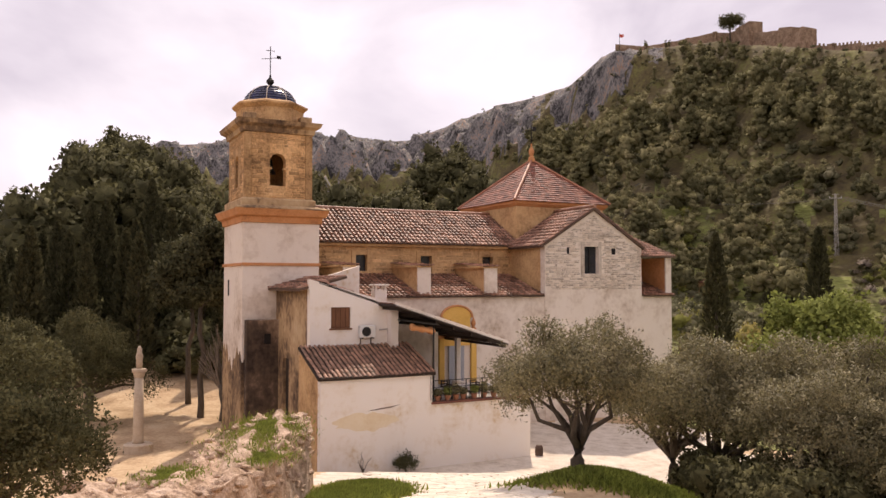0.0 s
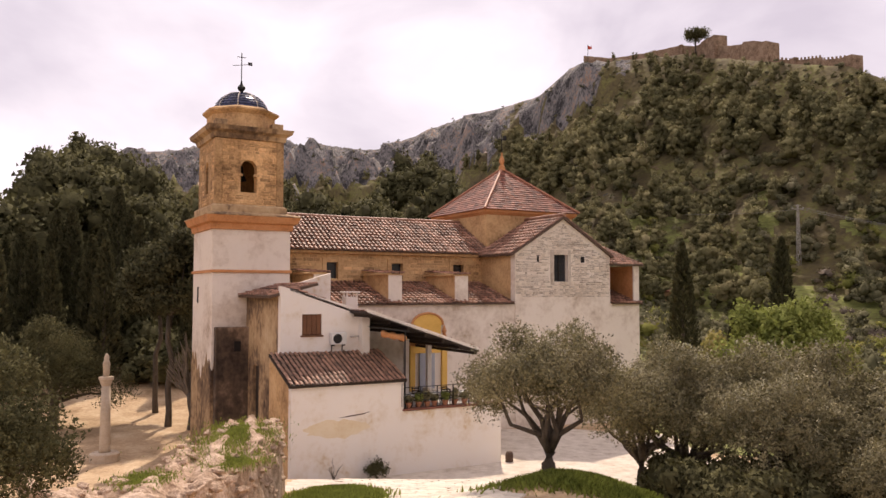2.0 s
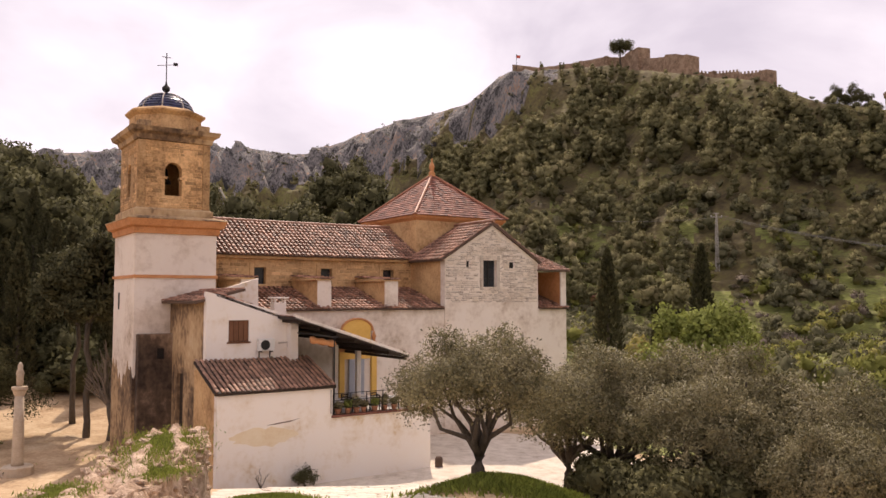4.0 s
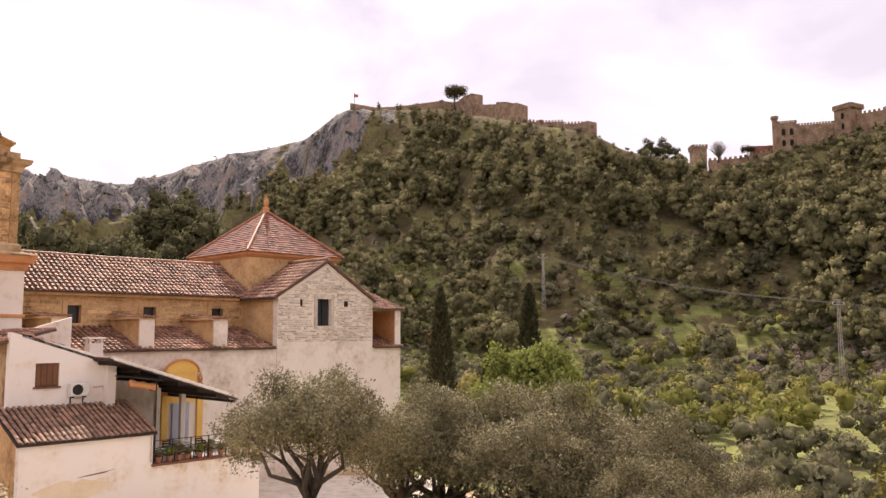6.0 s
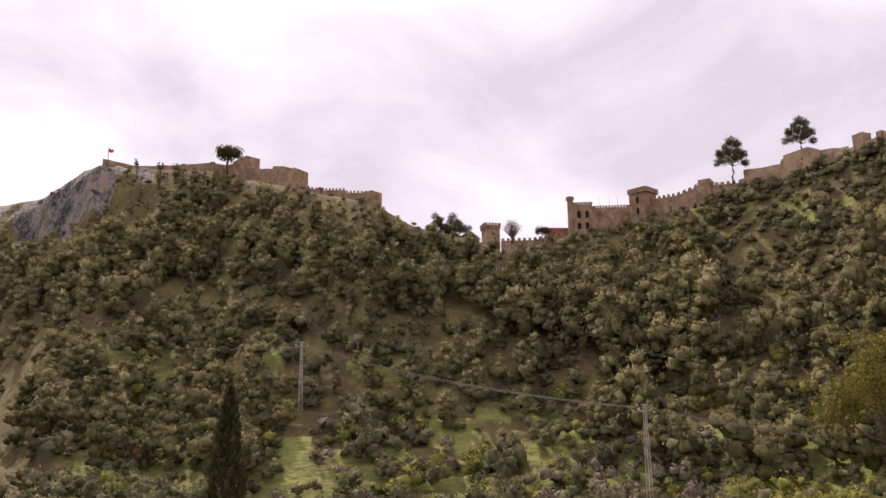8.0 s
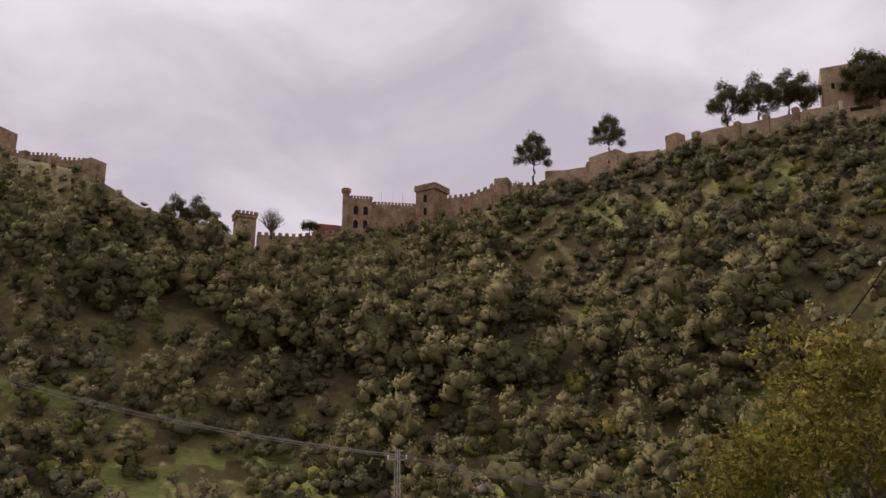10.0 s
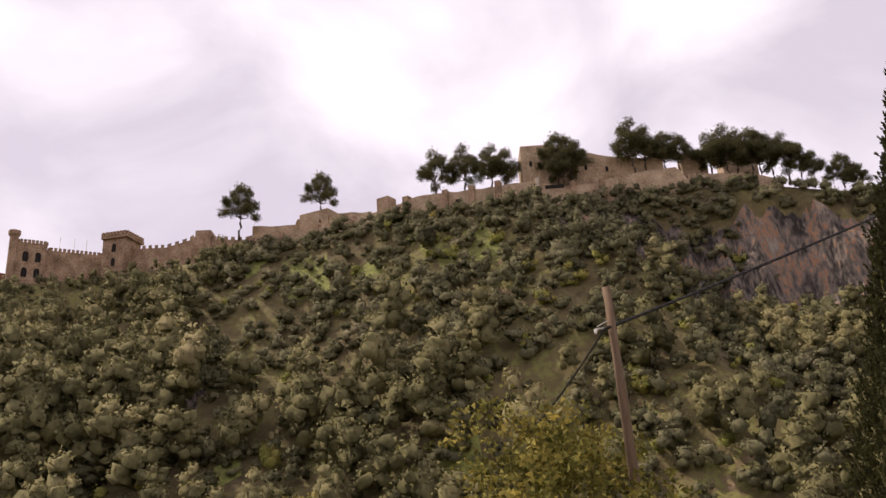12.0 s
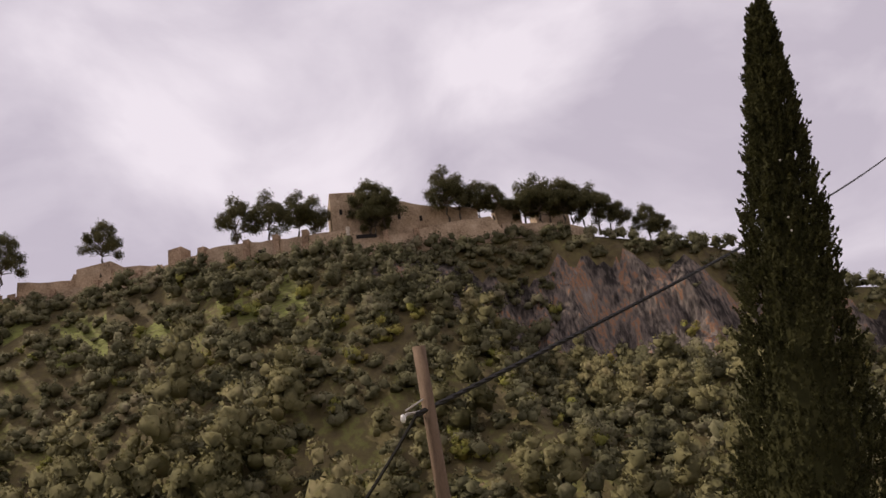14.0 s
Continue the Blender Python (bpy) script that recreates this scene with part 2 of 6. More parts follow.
M_LEAF_GOLD = material("yellowing_leaf", [(0.3, (0.069, 0.069, 0.0176)), (0.48, (0.138, 0.127, 0.0308)), (0.62, (0.253, 0.196, 0.044)), (0.76, (0.483, 0.345, 0.066))], 0.9, island=0.45, **LEAF)
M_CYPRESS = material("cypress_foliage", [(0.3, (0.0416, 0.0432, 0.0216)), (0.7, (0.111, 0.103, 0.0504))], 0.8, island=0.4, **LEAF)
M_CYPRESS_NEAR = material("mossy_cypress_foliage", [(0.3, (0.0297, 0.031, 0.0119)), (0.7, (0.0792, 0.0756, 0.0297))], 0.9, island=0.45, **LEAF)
M_GRASS = material("spring_grass", [(0.3, (0.136, 0.164, 0.0298)), (0.7, (0.272, 0.303, 0.068))], 1.2, island=0.35, **LEAF)
M_PINE = material("pine_needles", [(0.36, (0.0826, 0.0779, 0.0352)), (0.47, (0.16, 0.147, 0.0684)), (0.56, (0.239, 0.214, 0.102)), (0.66, (0.32, 0.266, 0.141))], 0.10, island=0.14, **LEAF)
M_SCRUB = material("grey_green_scrub", [(0.36, (0.0686, 0.0655, 0.0348)), (0.47, (0.133, 0.127, 0.0663)), (0.56, (0.206, 0.192, 0.108)), (0.66, (0.29, 0.246, 0.158))], 0.16, island=0.14, **LEAF)
M_BRIGHT = material("yellow_green_scrub", [(0.34, (0.154, 0.165, 0.04)), (0.5, (0.258, 0.252, 0.065)), (0.68, (0.381, 0.272, 0.1))], 0.06, island=0.14, **LEAF)
M_TWIG = material("bare_twigs", [(0.3, (0.12, 0.095, 0.07)), (0.7, (0.24, 0.19, 0.145))], 0.5, island=0.3, bump=0, rough=0.9)


# ---- mesh helpers ----
class Solid:
    """Collects vertices and faces of one mesh."""

    def __init__(self):
        self.v, self.f = [], []

    def add(self, verts, faces):
        k = len(self.v)
        self.v += [tuple(p) for p in verts]
        self.f += [tuple(i + k for i in q) for q in faces]
        return self

    def box(self, x0, x1, y0, y1, z0, z1):
        return self.add([(x0, y0, z0), (x1, y0, z0), (x1, y1, z0), (x0, y1, z0), (x0, y0, z1), (x1, y0, z1), (x1, y1, z1), (x0, y1, z1)],
                        [(0, 3, 2, 1), (4, 5, 6, 7), (0, 1, 5, 4), (1, 2, 6, 5), (2, 3, 7, 6), (3, 0, 4, 7)])

    def extrude(self, pts, d):
        """A flat outline, pushed along d."""
        n = len(pts)
        d = Vector(d)
        a = [Vector(p) for p in pts]
        return self.add(a + [p + d for p in a], [tuple(range(n)), tuple(range(2 * n - 1, n - 1, -1))] + [(i, i + n, (i + 1) % n + n, (i + 1) % n) for i in range(n)])

    def rings(self, rings, cap=True):
        """Skin over rings with the same number of points."""
        n = len(rings[0])
        k = len(self.v)
        for r in rings:
            self.v += [tuple(p) for p in r]
        for j in range(len(rings) - 1):
            for i in range(n):
                a, b = k + j * n + i, k + j * n + (i + 1) % n
                self.f.append((a, b, b + n, a + n))
        if cap:
            self.f.append(tuple(k + i for i in range(n - 1, -1, -1)))
            self.f.append(tuple(k + (len(rings) - 1) * n + i for i in range(n)))
        return self

    def lathe(self, cx, cy, profile, n=16):
        return self.rings([[(cx + r * math.cos(2 * math.pi * i / n), cy + r * math.sin(2 * math.pi * i / n), z) for i in range(n)] for r, z in profile])

    def tube(self, pts, radii, n=6):
        pts = [Vector(p) for p in pts]
        if not isinstance(radii, (list, tuple)):
            radii = [radii] * len(pts)
        rr = []
        for i, p in enumerate(pts):
            d = (pts[min(i + 1, len(pts) - 1)] - pts[max(i - 1, 0)]).normalized()
            a = d.orthogonal().normalized() if abs(d.z) > 0.99 else d.cross(Vector((0, 0, 1))).normalized()
            b = d.cross(a)
            rr.append([p + (a * math.cos(2 * math.pi * j / n) + b * math.sin(2 * math.pi * j / n)) * radii[i] for j in range(n)])
        return self.rings(rr)

    def mesh(self, name, smooth=False):
        me = bpy.data.meshes.new(name)
        me.from_pydata(self.v, [], self.f)
        if smooth:
            me.polygons.foreach_set("use_smooth", [True] * len(me.polygons))
        me.update()
        return me


def part(name, solid, mat, parent=None, label="", smooth=False, bevel=0.0):
    me = solid.mesh(name, smooth) if isinstance(solid, Solid) else solid
    me.materials.clear()
    me.materials.append(mat)
    ob = new(name, me)
    ob.parent = parent
    if bevel:
        mod = ob.modifiers.new("bevel", "BEVEL")
        mod.width, mod.segments, mod.limit_method = bevel, 2, "ANGLE"
    if label:
        ob["label"] = label
    return ob


def thing(name, label, category, m=None, group="", kind=""):
    ob = new(name)
    if m is not None:
        ob.matrix_world = m
    return tagged(ob, label, category, group, kind)


def quads_mesh(name, centres, a, b, corners=4, out=None):
    """A mesh of loose leaves with three or four corners: centre, half axis a, half axis b (arrays n x 3); out: the way off the clump, for soft shading."""
    n = len(centres)
    if out is not None:
        b = b * np.where((np.cross(a, b) * out).sum(1, keepdims=True) < 0, -1.0, 1.0)
    v = [centres - a - b, centres + a - b * 0.6, centres + a * 0.8 + b, centres - a * 0.7 + b * 0.8] if corners == 4 else [centres - a - b * 0.8, centres + a - b * 0.5, centres + b * 1.3]
    v = np.stack(v, 1).reshape(-1, 3)
    me = bpy.data.meshes.new(name)
    me.vertices.add(corners * n)
    me.vertices.foreach_set("co", v.astype(np.float32).ravel())
    me.loops.add(corners * n)
    me.loops.foreach_set("vertex_index", np.arange(corners * n, dtype=np.int32))
    me.polygons.add(n)
    me.polygons.foreach_set("loop_start", np.arange(0, corners * n, corners, dtype=np.int32))
    me.update(calc_edges=True)
    if out is not None:
        nrm = unit(0.5 * unit(out) + 0.5 * unit(np.cross(a, b)))
        me.normals_split_custom_set_from_vertices(np.repeat(nrm, corners, axis=0))
    return me


def unit(v):
    return v / np.maximum(np.linalg.norm(v, axis=1, keepdims=True), 1e-6)


# ---- ground ----
RIDGE_AZ = [-180, -110, -60, -30, -26, -20, -9, -2.6, 0.7, 4.4, 9.2, 11.3, 12.4, 14.4, 19.4, 24, 29.5, 32.5, 36.8, 38.1, 42.2, 46.3, 50.1, 53, 58, 63, 66, 70, 75, 77.5, 81, 83, 87.4, 100, 130, 180]
RIDGE_Z = [12, 14, 20, 27, 42, 74, 80, 77, 84.5, 88.5, 90.5, 98, 99.5, 96, 92.8, 79.5, 69, 61.5, 56.5, 53.5, 58.4, 61, 61.5, 63.8, 64.4, 62.2, 61.0, 62.4, 62.8, 60.8, 58, 55.5, 47, 38, 25, 12]
FAR_AZ = [-180, -60, -30, -20, 0, 12, 20, 24, 30, 37, 42, 46, 50, 55, 60, 65, 72, 80, 100, 180]
FAR_R = [380, 380, 400, 400, 380, 315, 295, 262, 238, 232, 238, 240, 228, 222, 205, 196, 194, 192, 190, 380]
TOE_AZ, TOE_R, TOE_Z = [-180, -60, -20, 8, 14, 25, 45, 62, 80, 110, 180], [300, 300, 250, 220, 165, 150, 150, 145, 125, 125, 300], [6, 4, 8, 8, 3, -1, 0, 3, 8, 8, 6]


def smooth(a, b, x):
    t = np.clip((x - a) / (b - a), 0, 1)
    return t * t * (3 - 2 * t)


def lumps(x, y, s, seed=0.0):
    return (np.sin(x / s + seed) * np.cos(y / s * 1.3 + seed * 2) + 0.6 * np.sin(x / s * 2.3 + y / s * 1.7 + seed * 3) + 0.4 * np.sin(y / s * 3.9 - x / s * 2.9 + seed)) / 2


def fbm(x, y, size, octaves=4, seed=3):
    """Smooth random relief from waves in random directions, about -1 to 1."""
    rn = np.random.default_rng(seed)
    out, amp = np.zeros(np.shape(x)), 1.0
    for _ in range(octaves):
        for _ in range(5):
            a, ph, k = rn.uniform(0, math.pi), rn.uniform(0, 6.28), rn.uniform(0.7, 1.4) * 2 * math.pi / size
            out = out + amp * 0.42 * np.sin((x * math.cos(a) + y * math.sin(a)) * k + ph)
        amp, size = amp * 0.55, size * 0.48
    return out


def rocky(az, s, x, y):
    """Where bare limestone shows."""
    w = fbm(x, y, 20, 4, 5)
    m = np.minimum(smooth(-70, -50, az), 1 - smooth(5, 9, az)) * smooth(0.62, 0.80, s)
    aj = az + 1.0 * fbm(x, y, 18, 4, 15)
    c = smooth(6, 9, aj) * (1 - smooth(12.6, 15.5, aj)) * smooth(0.76, 0.88, s)
    k = smooth(64.5, 68.5, az) * (1 - smooth(88, 96, az)) * smooth(0.70, 0.86, s) * (1 - smooth(0.93, 0.955, s))
    return (np.maximum(np.maximum(m + 0.22 * w, c + 0.15 * w), k + 0.24 * w) > 0.5) & (s > 0.4)


def hill_share(az, r):
    rt, rr = np.interp(az, TOE_AZ, TOE_R), np.interp(az, FAR_AZ, FAR_R)
    return (r - rt) / (rr - rt)


def ground_z(x, y):
    x, y = np.asarray(x, float), np.asarray(y, float)
    r, az = np.hypot(x, y), np.degrees(np.arctan2(x, y))
    # the slope on which the camera stands, falling to the street; the plaza and the valley
    near = np.clip(7.3 - 0.184 * np.maximum(y, -4), 0.45, 9) + np.where(x > 4, -0.12 * (x - 4), 0)
    near = near * (1 - smooth(-5.0, -8.5, x) * smooth(-10, 12, y)) + 0.25 * lumps(x, y, 5)
    flat = 0.35 - 0.55 * smooth(6, 22, x) + 0.4 * smooth(-4, -1, -np.abs(x + 2)) * 0
    z = near * (1 - smooth(33, 39, r)) + flat * smooth(33, 39, r)
    z = np.maximum(z, -3)
    s = hill_share(az, r)
    zt = np.interp(az, TOE_AZ, TOE_Z)
    z = np.where(r > 45, z + (zt - z) * smooth(55, 110, r) , z)
    zr = np.interp(az, RIDGE_AZ, RIDGE_Z)
    crag = np.maximum(0.45 * smooth(7, 10, az) * (1 - smooth(13, 17, az)), smooth(69, 73, az) * (1 - smooth(88, 95, az)))
    mount = 1 - smooth(4, 9, az)
    flute = fbm(az * 3.4, s * 26, 11, 4, 19)
    sc = np.clip(s + np.maximum(crag * (1 - 0.55 * smooth(40, 60, az)), mount) * (0.022 * flute + 0.014 * fbm(az * 3.4, s * 50, 4.2, 3, 23)) * smooth(0.5, 0.7, s) * (1 - smooth(0.95, 1.0, s)), 0, 1)
    sc = np.clip(sc / (1 - 0.05 * smooth(12, 15, az) * (1 - smooth(66, 70, az))), 0, 1)
    g = sc ** (1.12 + 0.38 * smooth(12, 18, az) * (1 - smooth(50, 64, az)))
    east = smooth(40, 60, az)
    shelf = 0.62 * np.minimum(sc / 0.86, 1) + (0.38 - 0.16 * east) * smooth(0.84, 0.94, sc) + 0.16 * east * smooth(0.92, 1.0, sc)
    g = g * (1 - crag) + crag * shelf
    g = g * (1 - mount) + mount * (0.5 * np.minimum(sc / 0.7, 1) + 0.5 * smooth(0.58, 1.0, sc) ** 0.9)
    hill = (zr - zt) * g
    hill = hill + np.where(s > 0, lumps(x, y, 9, 1.0) * 1.6 * np.clip(s * 4, 0, 1) * (1 - smooth(0.85, 1.0, s)), 0)
    cl = np.maximum(crag, mount * 0.5) * smooth(0.5, 0.75, s) * (1 - smooth(0.88, 0.97, s))
    hill = hill + cl * (2.0 * fbm(x, y, 14, 3, 8) - 1.3 * np.abs(fbm(x, y, 7, 2, 9))) * (1 - smooth(60, 70, az) * (1 - smooth(0.76, 0.88, s)))
    rug = np.maximum(mount, 1.3 * smooth(5, 8, az) * (1 - smooth(13, 16, az))) * smooth(0.62, 0.8, s) * (1 - smooth(0.97, 1.01, s))
    hill = hill + rug * (3.2 * np.abs(fbm(x, y, 24, 3, 31)) + 1.6 * fbm(x, y, 9, 3, 33) - 1.8) * (1 - 0.85 * smooth(0.84, 0.95, s))
    step = 2.2
    q = np.floor(hill / step) * step + step * smooth(0.55, 1.0, hill / step - np.floor(hill / step))
    terr = (1 - smooth(0.30, 0.5, s)) * smooth(18, 24, az)
    hill = np.where(s > 0, hill * (1 - 0.8 * terr) + q * 0.8 * terr, 0)
    z = z + hill
    z = np.where(s > 1.03, z - (s - 1.03) * 26, z)
    # the wooded rise beside the plaza
    z = z + 14.5 * np.exp(-((az + 22) / 4.0) ** 2 - ((r - 128) / 32) ** 2) + 10 * np.exp(-((az + 12) / 6) ** 2 - ((r - 165) / 30) ** 2) + 20 * np.exp(-((az - 1) / 5) ** 2 - ((r - 180) / 26) ** 2)
    # the grassy mound under the olive
    z = z + 0.55 * np.exp(-((x - 4.6) / 2.2) ** 2 - ((y - 22.6) / 1.3) ** 2)
    # the knoll with the pole and the tall cypress
    z = z + 9.5 * np.exp(-((x - 91) ** 2 + (y - 49) ** 2) / 100.0)
    return np.maximum(z, -30)


def build_ground():
    az = np.concatenate([np.arange(-180, -50, 5), np.arange(-50, 106, 0.33), np.arange(106, 180, 5)])
    r = np.concatenate([np.arange(0.5, 60, 1.0), np.arange(60, 120, 2.5), np.arange(120, 178, 1.25), np.arange(178, 194, 0.4), np.arange(194, 280, 1.25), np.arange(280, 306, 0.7), np.arange(306, 392, 1.25), np.arange(392, 450, 6), [480, 600, 900, 1600, 3000, 4800]])
    A, Rr = np.meshgrid(np.radians(az), r)
    X, Y = Rr * np.sin(A), Rr * np.cos(A)
    Z = ground_z(X, Y)
    Z = np.where(Rr > 470, np.minimum(Z, -5), Z)
    na, nr = len(az), len(r)
    idx = np.arange(nr * na).reshape(nr, na)
    nxt = np.roll(idx, -1, 1)
    q = np.stack([idx[:-1], nxt[:-1], nxt[1:], idx[1:]], -1)[:, :, ::-1].reshape(-1, 4)
    me = bpy.data.meshes.new("ground")
    me.from_pydata(np.stack([X, Y, Z], -1).reshape(-1, 3).tolist() + [(0, 0, float(ground_z(0, 0)))], [], q.tolist() + [(nr * na, int(idx[0, (i + 1) % na]), int(idx[0, i])) for i in range(na)])
    ad, sh = np.degrees(A), hill_share(np.degrees(A), Rr)
    rock = rocky(ad, sh, X, Y)
    soil = ((Rr < 75) & (ad < 14)) | ((Rr < 47) & (ad < 32)) | (Rr < 24)
    terr = (ad > 15) & (ad < 62) & (sh < 0.34 + 0.12 * fbm(X, Y, 30, 3, 12)) & (sh > -2)
    street = (Y > 27) & (Y < 50) & (X > -4.5) & (X < np.where(Y > 32, 16, 9.5))
    lawn = (ad > 52) & (ad < 72) & (sh > 0.78) & (fbm(X, Y, 14, 3, 41) > 0.45)
    terr = terr | lawn
    mi = np.where(rock & (ad > 40), 5, np.where(rock, 1, np.where(street, 4, np.where(soil, 2, np.where(terr, 3, 0)))))[:-1].ravel()
    for m in (M_HILL, M_CLIFF, M_SOIL, M_TERRACE, M_STREET, M_CLIFF_WARM):
        me.materials.append(m)
    me.polygons.foreach_set("material_index", np.concatenate([mi, np.full(na, 2)]).astype(np.int32))
    me.polygons.foreach_set("use_smooth", [True] * len(me.polygons))
    me.update()
    return tagged(new("ground", me), "valley and scrub-covered limestone hillside with a pale plaza", "ground", kind="structure")


build_ground()


# ---- far vegetation ----
def ico():
    """A twenty-sided ball: unit corners and faces."""
    p = (1 + 5 ** 0.5) / 2
    v = np.array([(-1, p, 0), (1, p, 0), (-1, -p, 0), (1, -p, 0), (0, -1, p), (0, 1, p), (0, -1, -p), (0, 1, -p), (p, 0, -1), (p, 0, 1), (-p, 0, -1), (-p, 0, 1)], float)
    f = np.array([(0, 11, 5), (0, 5, 1), (0, 1, 7), (0, 7, 10), (0, 10, 11), (1, 5, 9), (5, 11, 4), (11, 10, 2), (10, 7, 6), (7, 1, 8), (3, 9, 4), (3, 4, 2), (3, 2, 6), (3, 6, 8), (3, 8, 9), (4, 9, 5), (2, 4, 11), (6, 2, 10), (8, 6, 7), (9, 8, 1)])
    return unit(v), f


ICO_V, ICO_F = ico()


def crown(rng, n, lobes, height, radius, leaf, conical=0.0):
    """Triangles of one crown at the origin, with soft normals: uneven leafy lobes under a shell of small leaves."""
    c = unit(rng.normal(size=(lobes, 3))) * rng.uniform(0.15, 0.85, (lobes, 1)) * np.array([radius, radius, height * 0.42])
    c[:, 2] += height * 0.56
    lr = rng.uniform(0.28, 0.52, lobes) * radius
    if conical:
        f = np.clip(1.2 - c[:, 2] / height, 0.1, 1) ** conical
        c[:, :2] *= f[:, None]
        lr = lr * (0.5 + 0.5 * f)
    mid = np.array([0, 0, height * 0.42])
    V, N = [], []
    for k in range(lobes):
        d = ICO_V * rng.uniform(0.5, 1.05, (12, 1))
        p = c[k] + d * lr[k] * np.array([1, 1, 0.85])
        nn = unit(0.5 * ICO_V + 0.5 * unit(p - mid) + rng.normal(size=(12, 3)) * 0.1)
        V.append(p[ICO_F])
        N.append(nn[ICO_F])
    k = rng.integers(0, lobes, n)
    d = unit(rng.normal(size=(n, 3)))
    d[:, 2] = np.abs(d[:, 2]) * 1.1 - 0.35 * rng.random(n)
    p = c[k] + unit(d) * (lr[k] * rng.uniform(0.75, 1.25, n))[:, None]
    nrm = unit(d + rng.normal(size=(n, 3)) * 0.8)
    a = unit(np.cross(nrm, rng.normal(size=(n, 3))))
    b = np.cross(nrm, a)
    sz = leaf * rng.uniform(0.55, 1.35, (n, 1))
    a, b = a * sz, b * sz
    V.append(np.stack([p - a - b * 0.7, p + a - b * 0.4, p + b * 1.2], 1))
    nn = unit(0.5 * d + 0.5 * unit(p - mid) + rng.normal(size=(n, 3)) * 0.18)
    N.append(np.repeat(nn[:, None], 3, 1))
    return np.concatenate(V), np.concatenate(N)


def soup_mesh(name, V, N):
    """A mesh of loose triangles with given normals (n x 3 x 3)."""
    n = len(V)
    me = bpy.data.meshes.new(name)
    me.vertices.add(3 * n)
    me.vertices.foreach_set("co", V.astype(np.float32).ravel())
    me.loops.add(3 * n)
    me.loops.foreach_set("vertex_index", np.arange(3 * n, dtype=np.int32))
    me.polygons.add(n)
    me.polygons.foreach_set("loop_start", np.arange(0, 3 * n, 3, dtype=np.int32))
    me.update(calc_edges=True)
    me.normals_split_custom_set_from_vertices(N.reshape(-1, 3))
    return me


def scatter(name, label, category, mat, places, make, seed):
    rng = np.random.default_rng(seed)
    kinds = [make(rng) for _ in range(12)]
    V, N = [], []
    for (x, y, z, s) in places:
        v, nn = kinds[rng.integers(0, len(kinds))]
        t = rng.uniform(0, 2 * math.pi)
        m = np.array([[math.cos(t), -math.sin(t), 0], [math.sin(t), math.cos(t), 0], [0, 0, 1]]).T
        V.append((v * np.array([1, 1, rng.uniform(0.85, 1.2)])) @ m * s + (x, y, z))
        N.append(nn @ m)
    ob = new(name, soup_mesh(name, np.concatenate(V), np.concatenate(N)))
    ob.data.materials.append(mat)
    return tagged(ob, label, category, kind="stuff")


def hill_places(seed, n, az0, az1, s0, s1, size, keep=None):
    rng = np.random.default_rng(seed)
    out = []
    az, s = rng.uniform(az0, az1, n), rng.uniform(s0, s1, n)
    rt, rr = np.interp(az, TOE_AZ, TOE_R), np.interp(az, FAR_AZ, FAR_R)
    r = rt + (rr - rt) * s
    x, y = r * np.sin(np.radians(az)), r * np.cos(np.radians(az))
    z = ground_z(x, y)
    sz = rng.uniform(*size, n) * (1 - 0.38 * smooth(0.45, 0.95, s) * (az < 50))
    ok = np.ones(n, bool) if keep is None else keep(az, s, x, y, rng)
    return list(zip(x[ok], y[ok], z[ok] - 0.3, sz[ok]))


def clear_poles(places):
    """Leaves out plants that would stand before the masts of the power line."""
    out = []
    for p in places:
        r, az = math.hypot(p[0], p[1]), math.degrees(math.atan2(p[0], p[1]))
        if (abs(az - 26.4) < 0.5 and 150 < r < 186) or (abs(az - 45.6) < 1.5 and 112 < r < 151):
            continue
        out.append(p)
    return out


def not_rock(az, s, x, y, rng):
    return ~rocky(az, s, x, y) | (rng.random(len(az)) < 0.30)


pines = hill_places(1, 1000, 6, 50, 0.44, 0.95, (0.85, 1.75), lambda az, s, x, y, r: ~rocky(az, s, x, y) & ((az > 17) | (s < 0.74)) & (s < 0.93 - 0.06 * smooth(12, 30, az)) & (s > 0.44 + 0.17 * smooth(14, 20, az) * (1 - smooth(38, 47, az))))
pines += hill_places(23, 70, 18, 36, 0.8, 0.92, (0.5, 0.8))
pines += hill_places(24, 60, 40, 53, 0.85, 0.945, (0.5, 0.8))
pines += hill_places(2, 150, 50, 95, 0.02, 0.5, (0.7, 1.35), lambda az, s, x, y, r: fbm(x, y, 40, 2, 4) > -0.2)
pines += hill_places(22, 110, 11, 24, 0.08, 0.5, (0.7, 1.3))
pines += hill_places(25, 190, 17, 46, 0.25, 0.66, (0.5, 1.0))
pines += hill_places(26, 110, 68, 92, 0.5, 0.75, (0.45, 0.8))
pines += hill_places(27, 120, 11, 20, 0.6, 0.95, (0.45, 0.8), lambda az, s, x, y, r: ~rocky(az, s, x, y))
pines += hill_places(28, 120, -22, 8, 0.35, 0.72, (0.6, 1.0))
pines += hill_places(21, 70, 44, 62, 0.1, 0.6, (0.9, 1.5))
pines += hill_places(3, 150, -22, 14, 0.0, 0.5, (0.8, 1.3))
scatter("pine_wood", "dense dull-green pine wood covering the castle hillside", "pine wood", M_PINE, clear_poles(pines), lambda r: crown(r, 330, 11, 9.0, 2.7, 0.17, 0.5), 11)
scrub = hill_places(4, 1750, 46, 100, 0.05, 0.975, (0.4, 1.15), lambda az, s, x, y, r: ~rocky(az, s, x, y) | (r.random(len(az)) < 0.06))
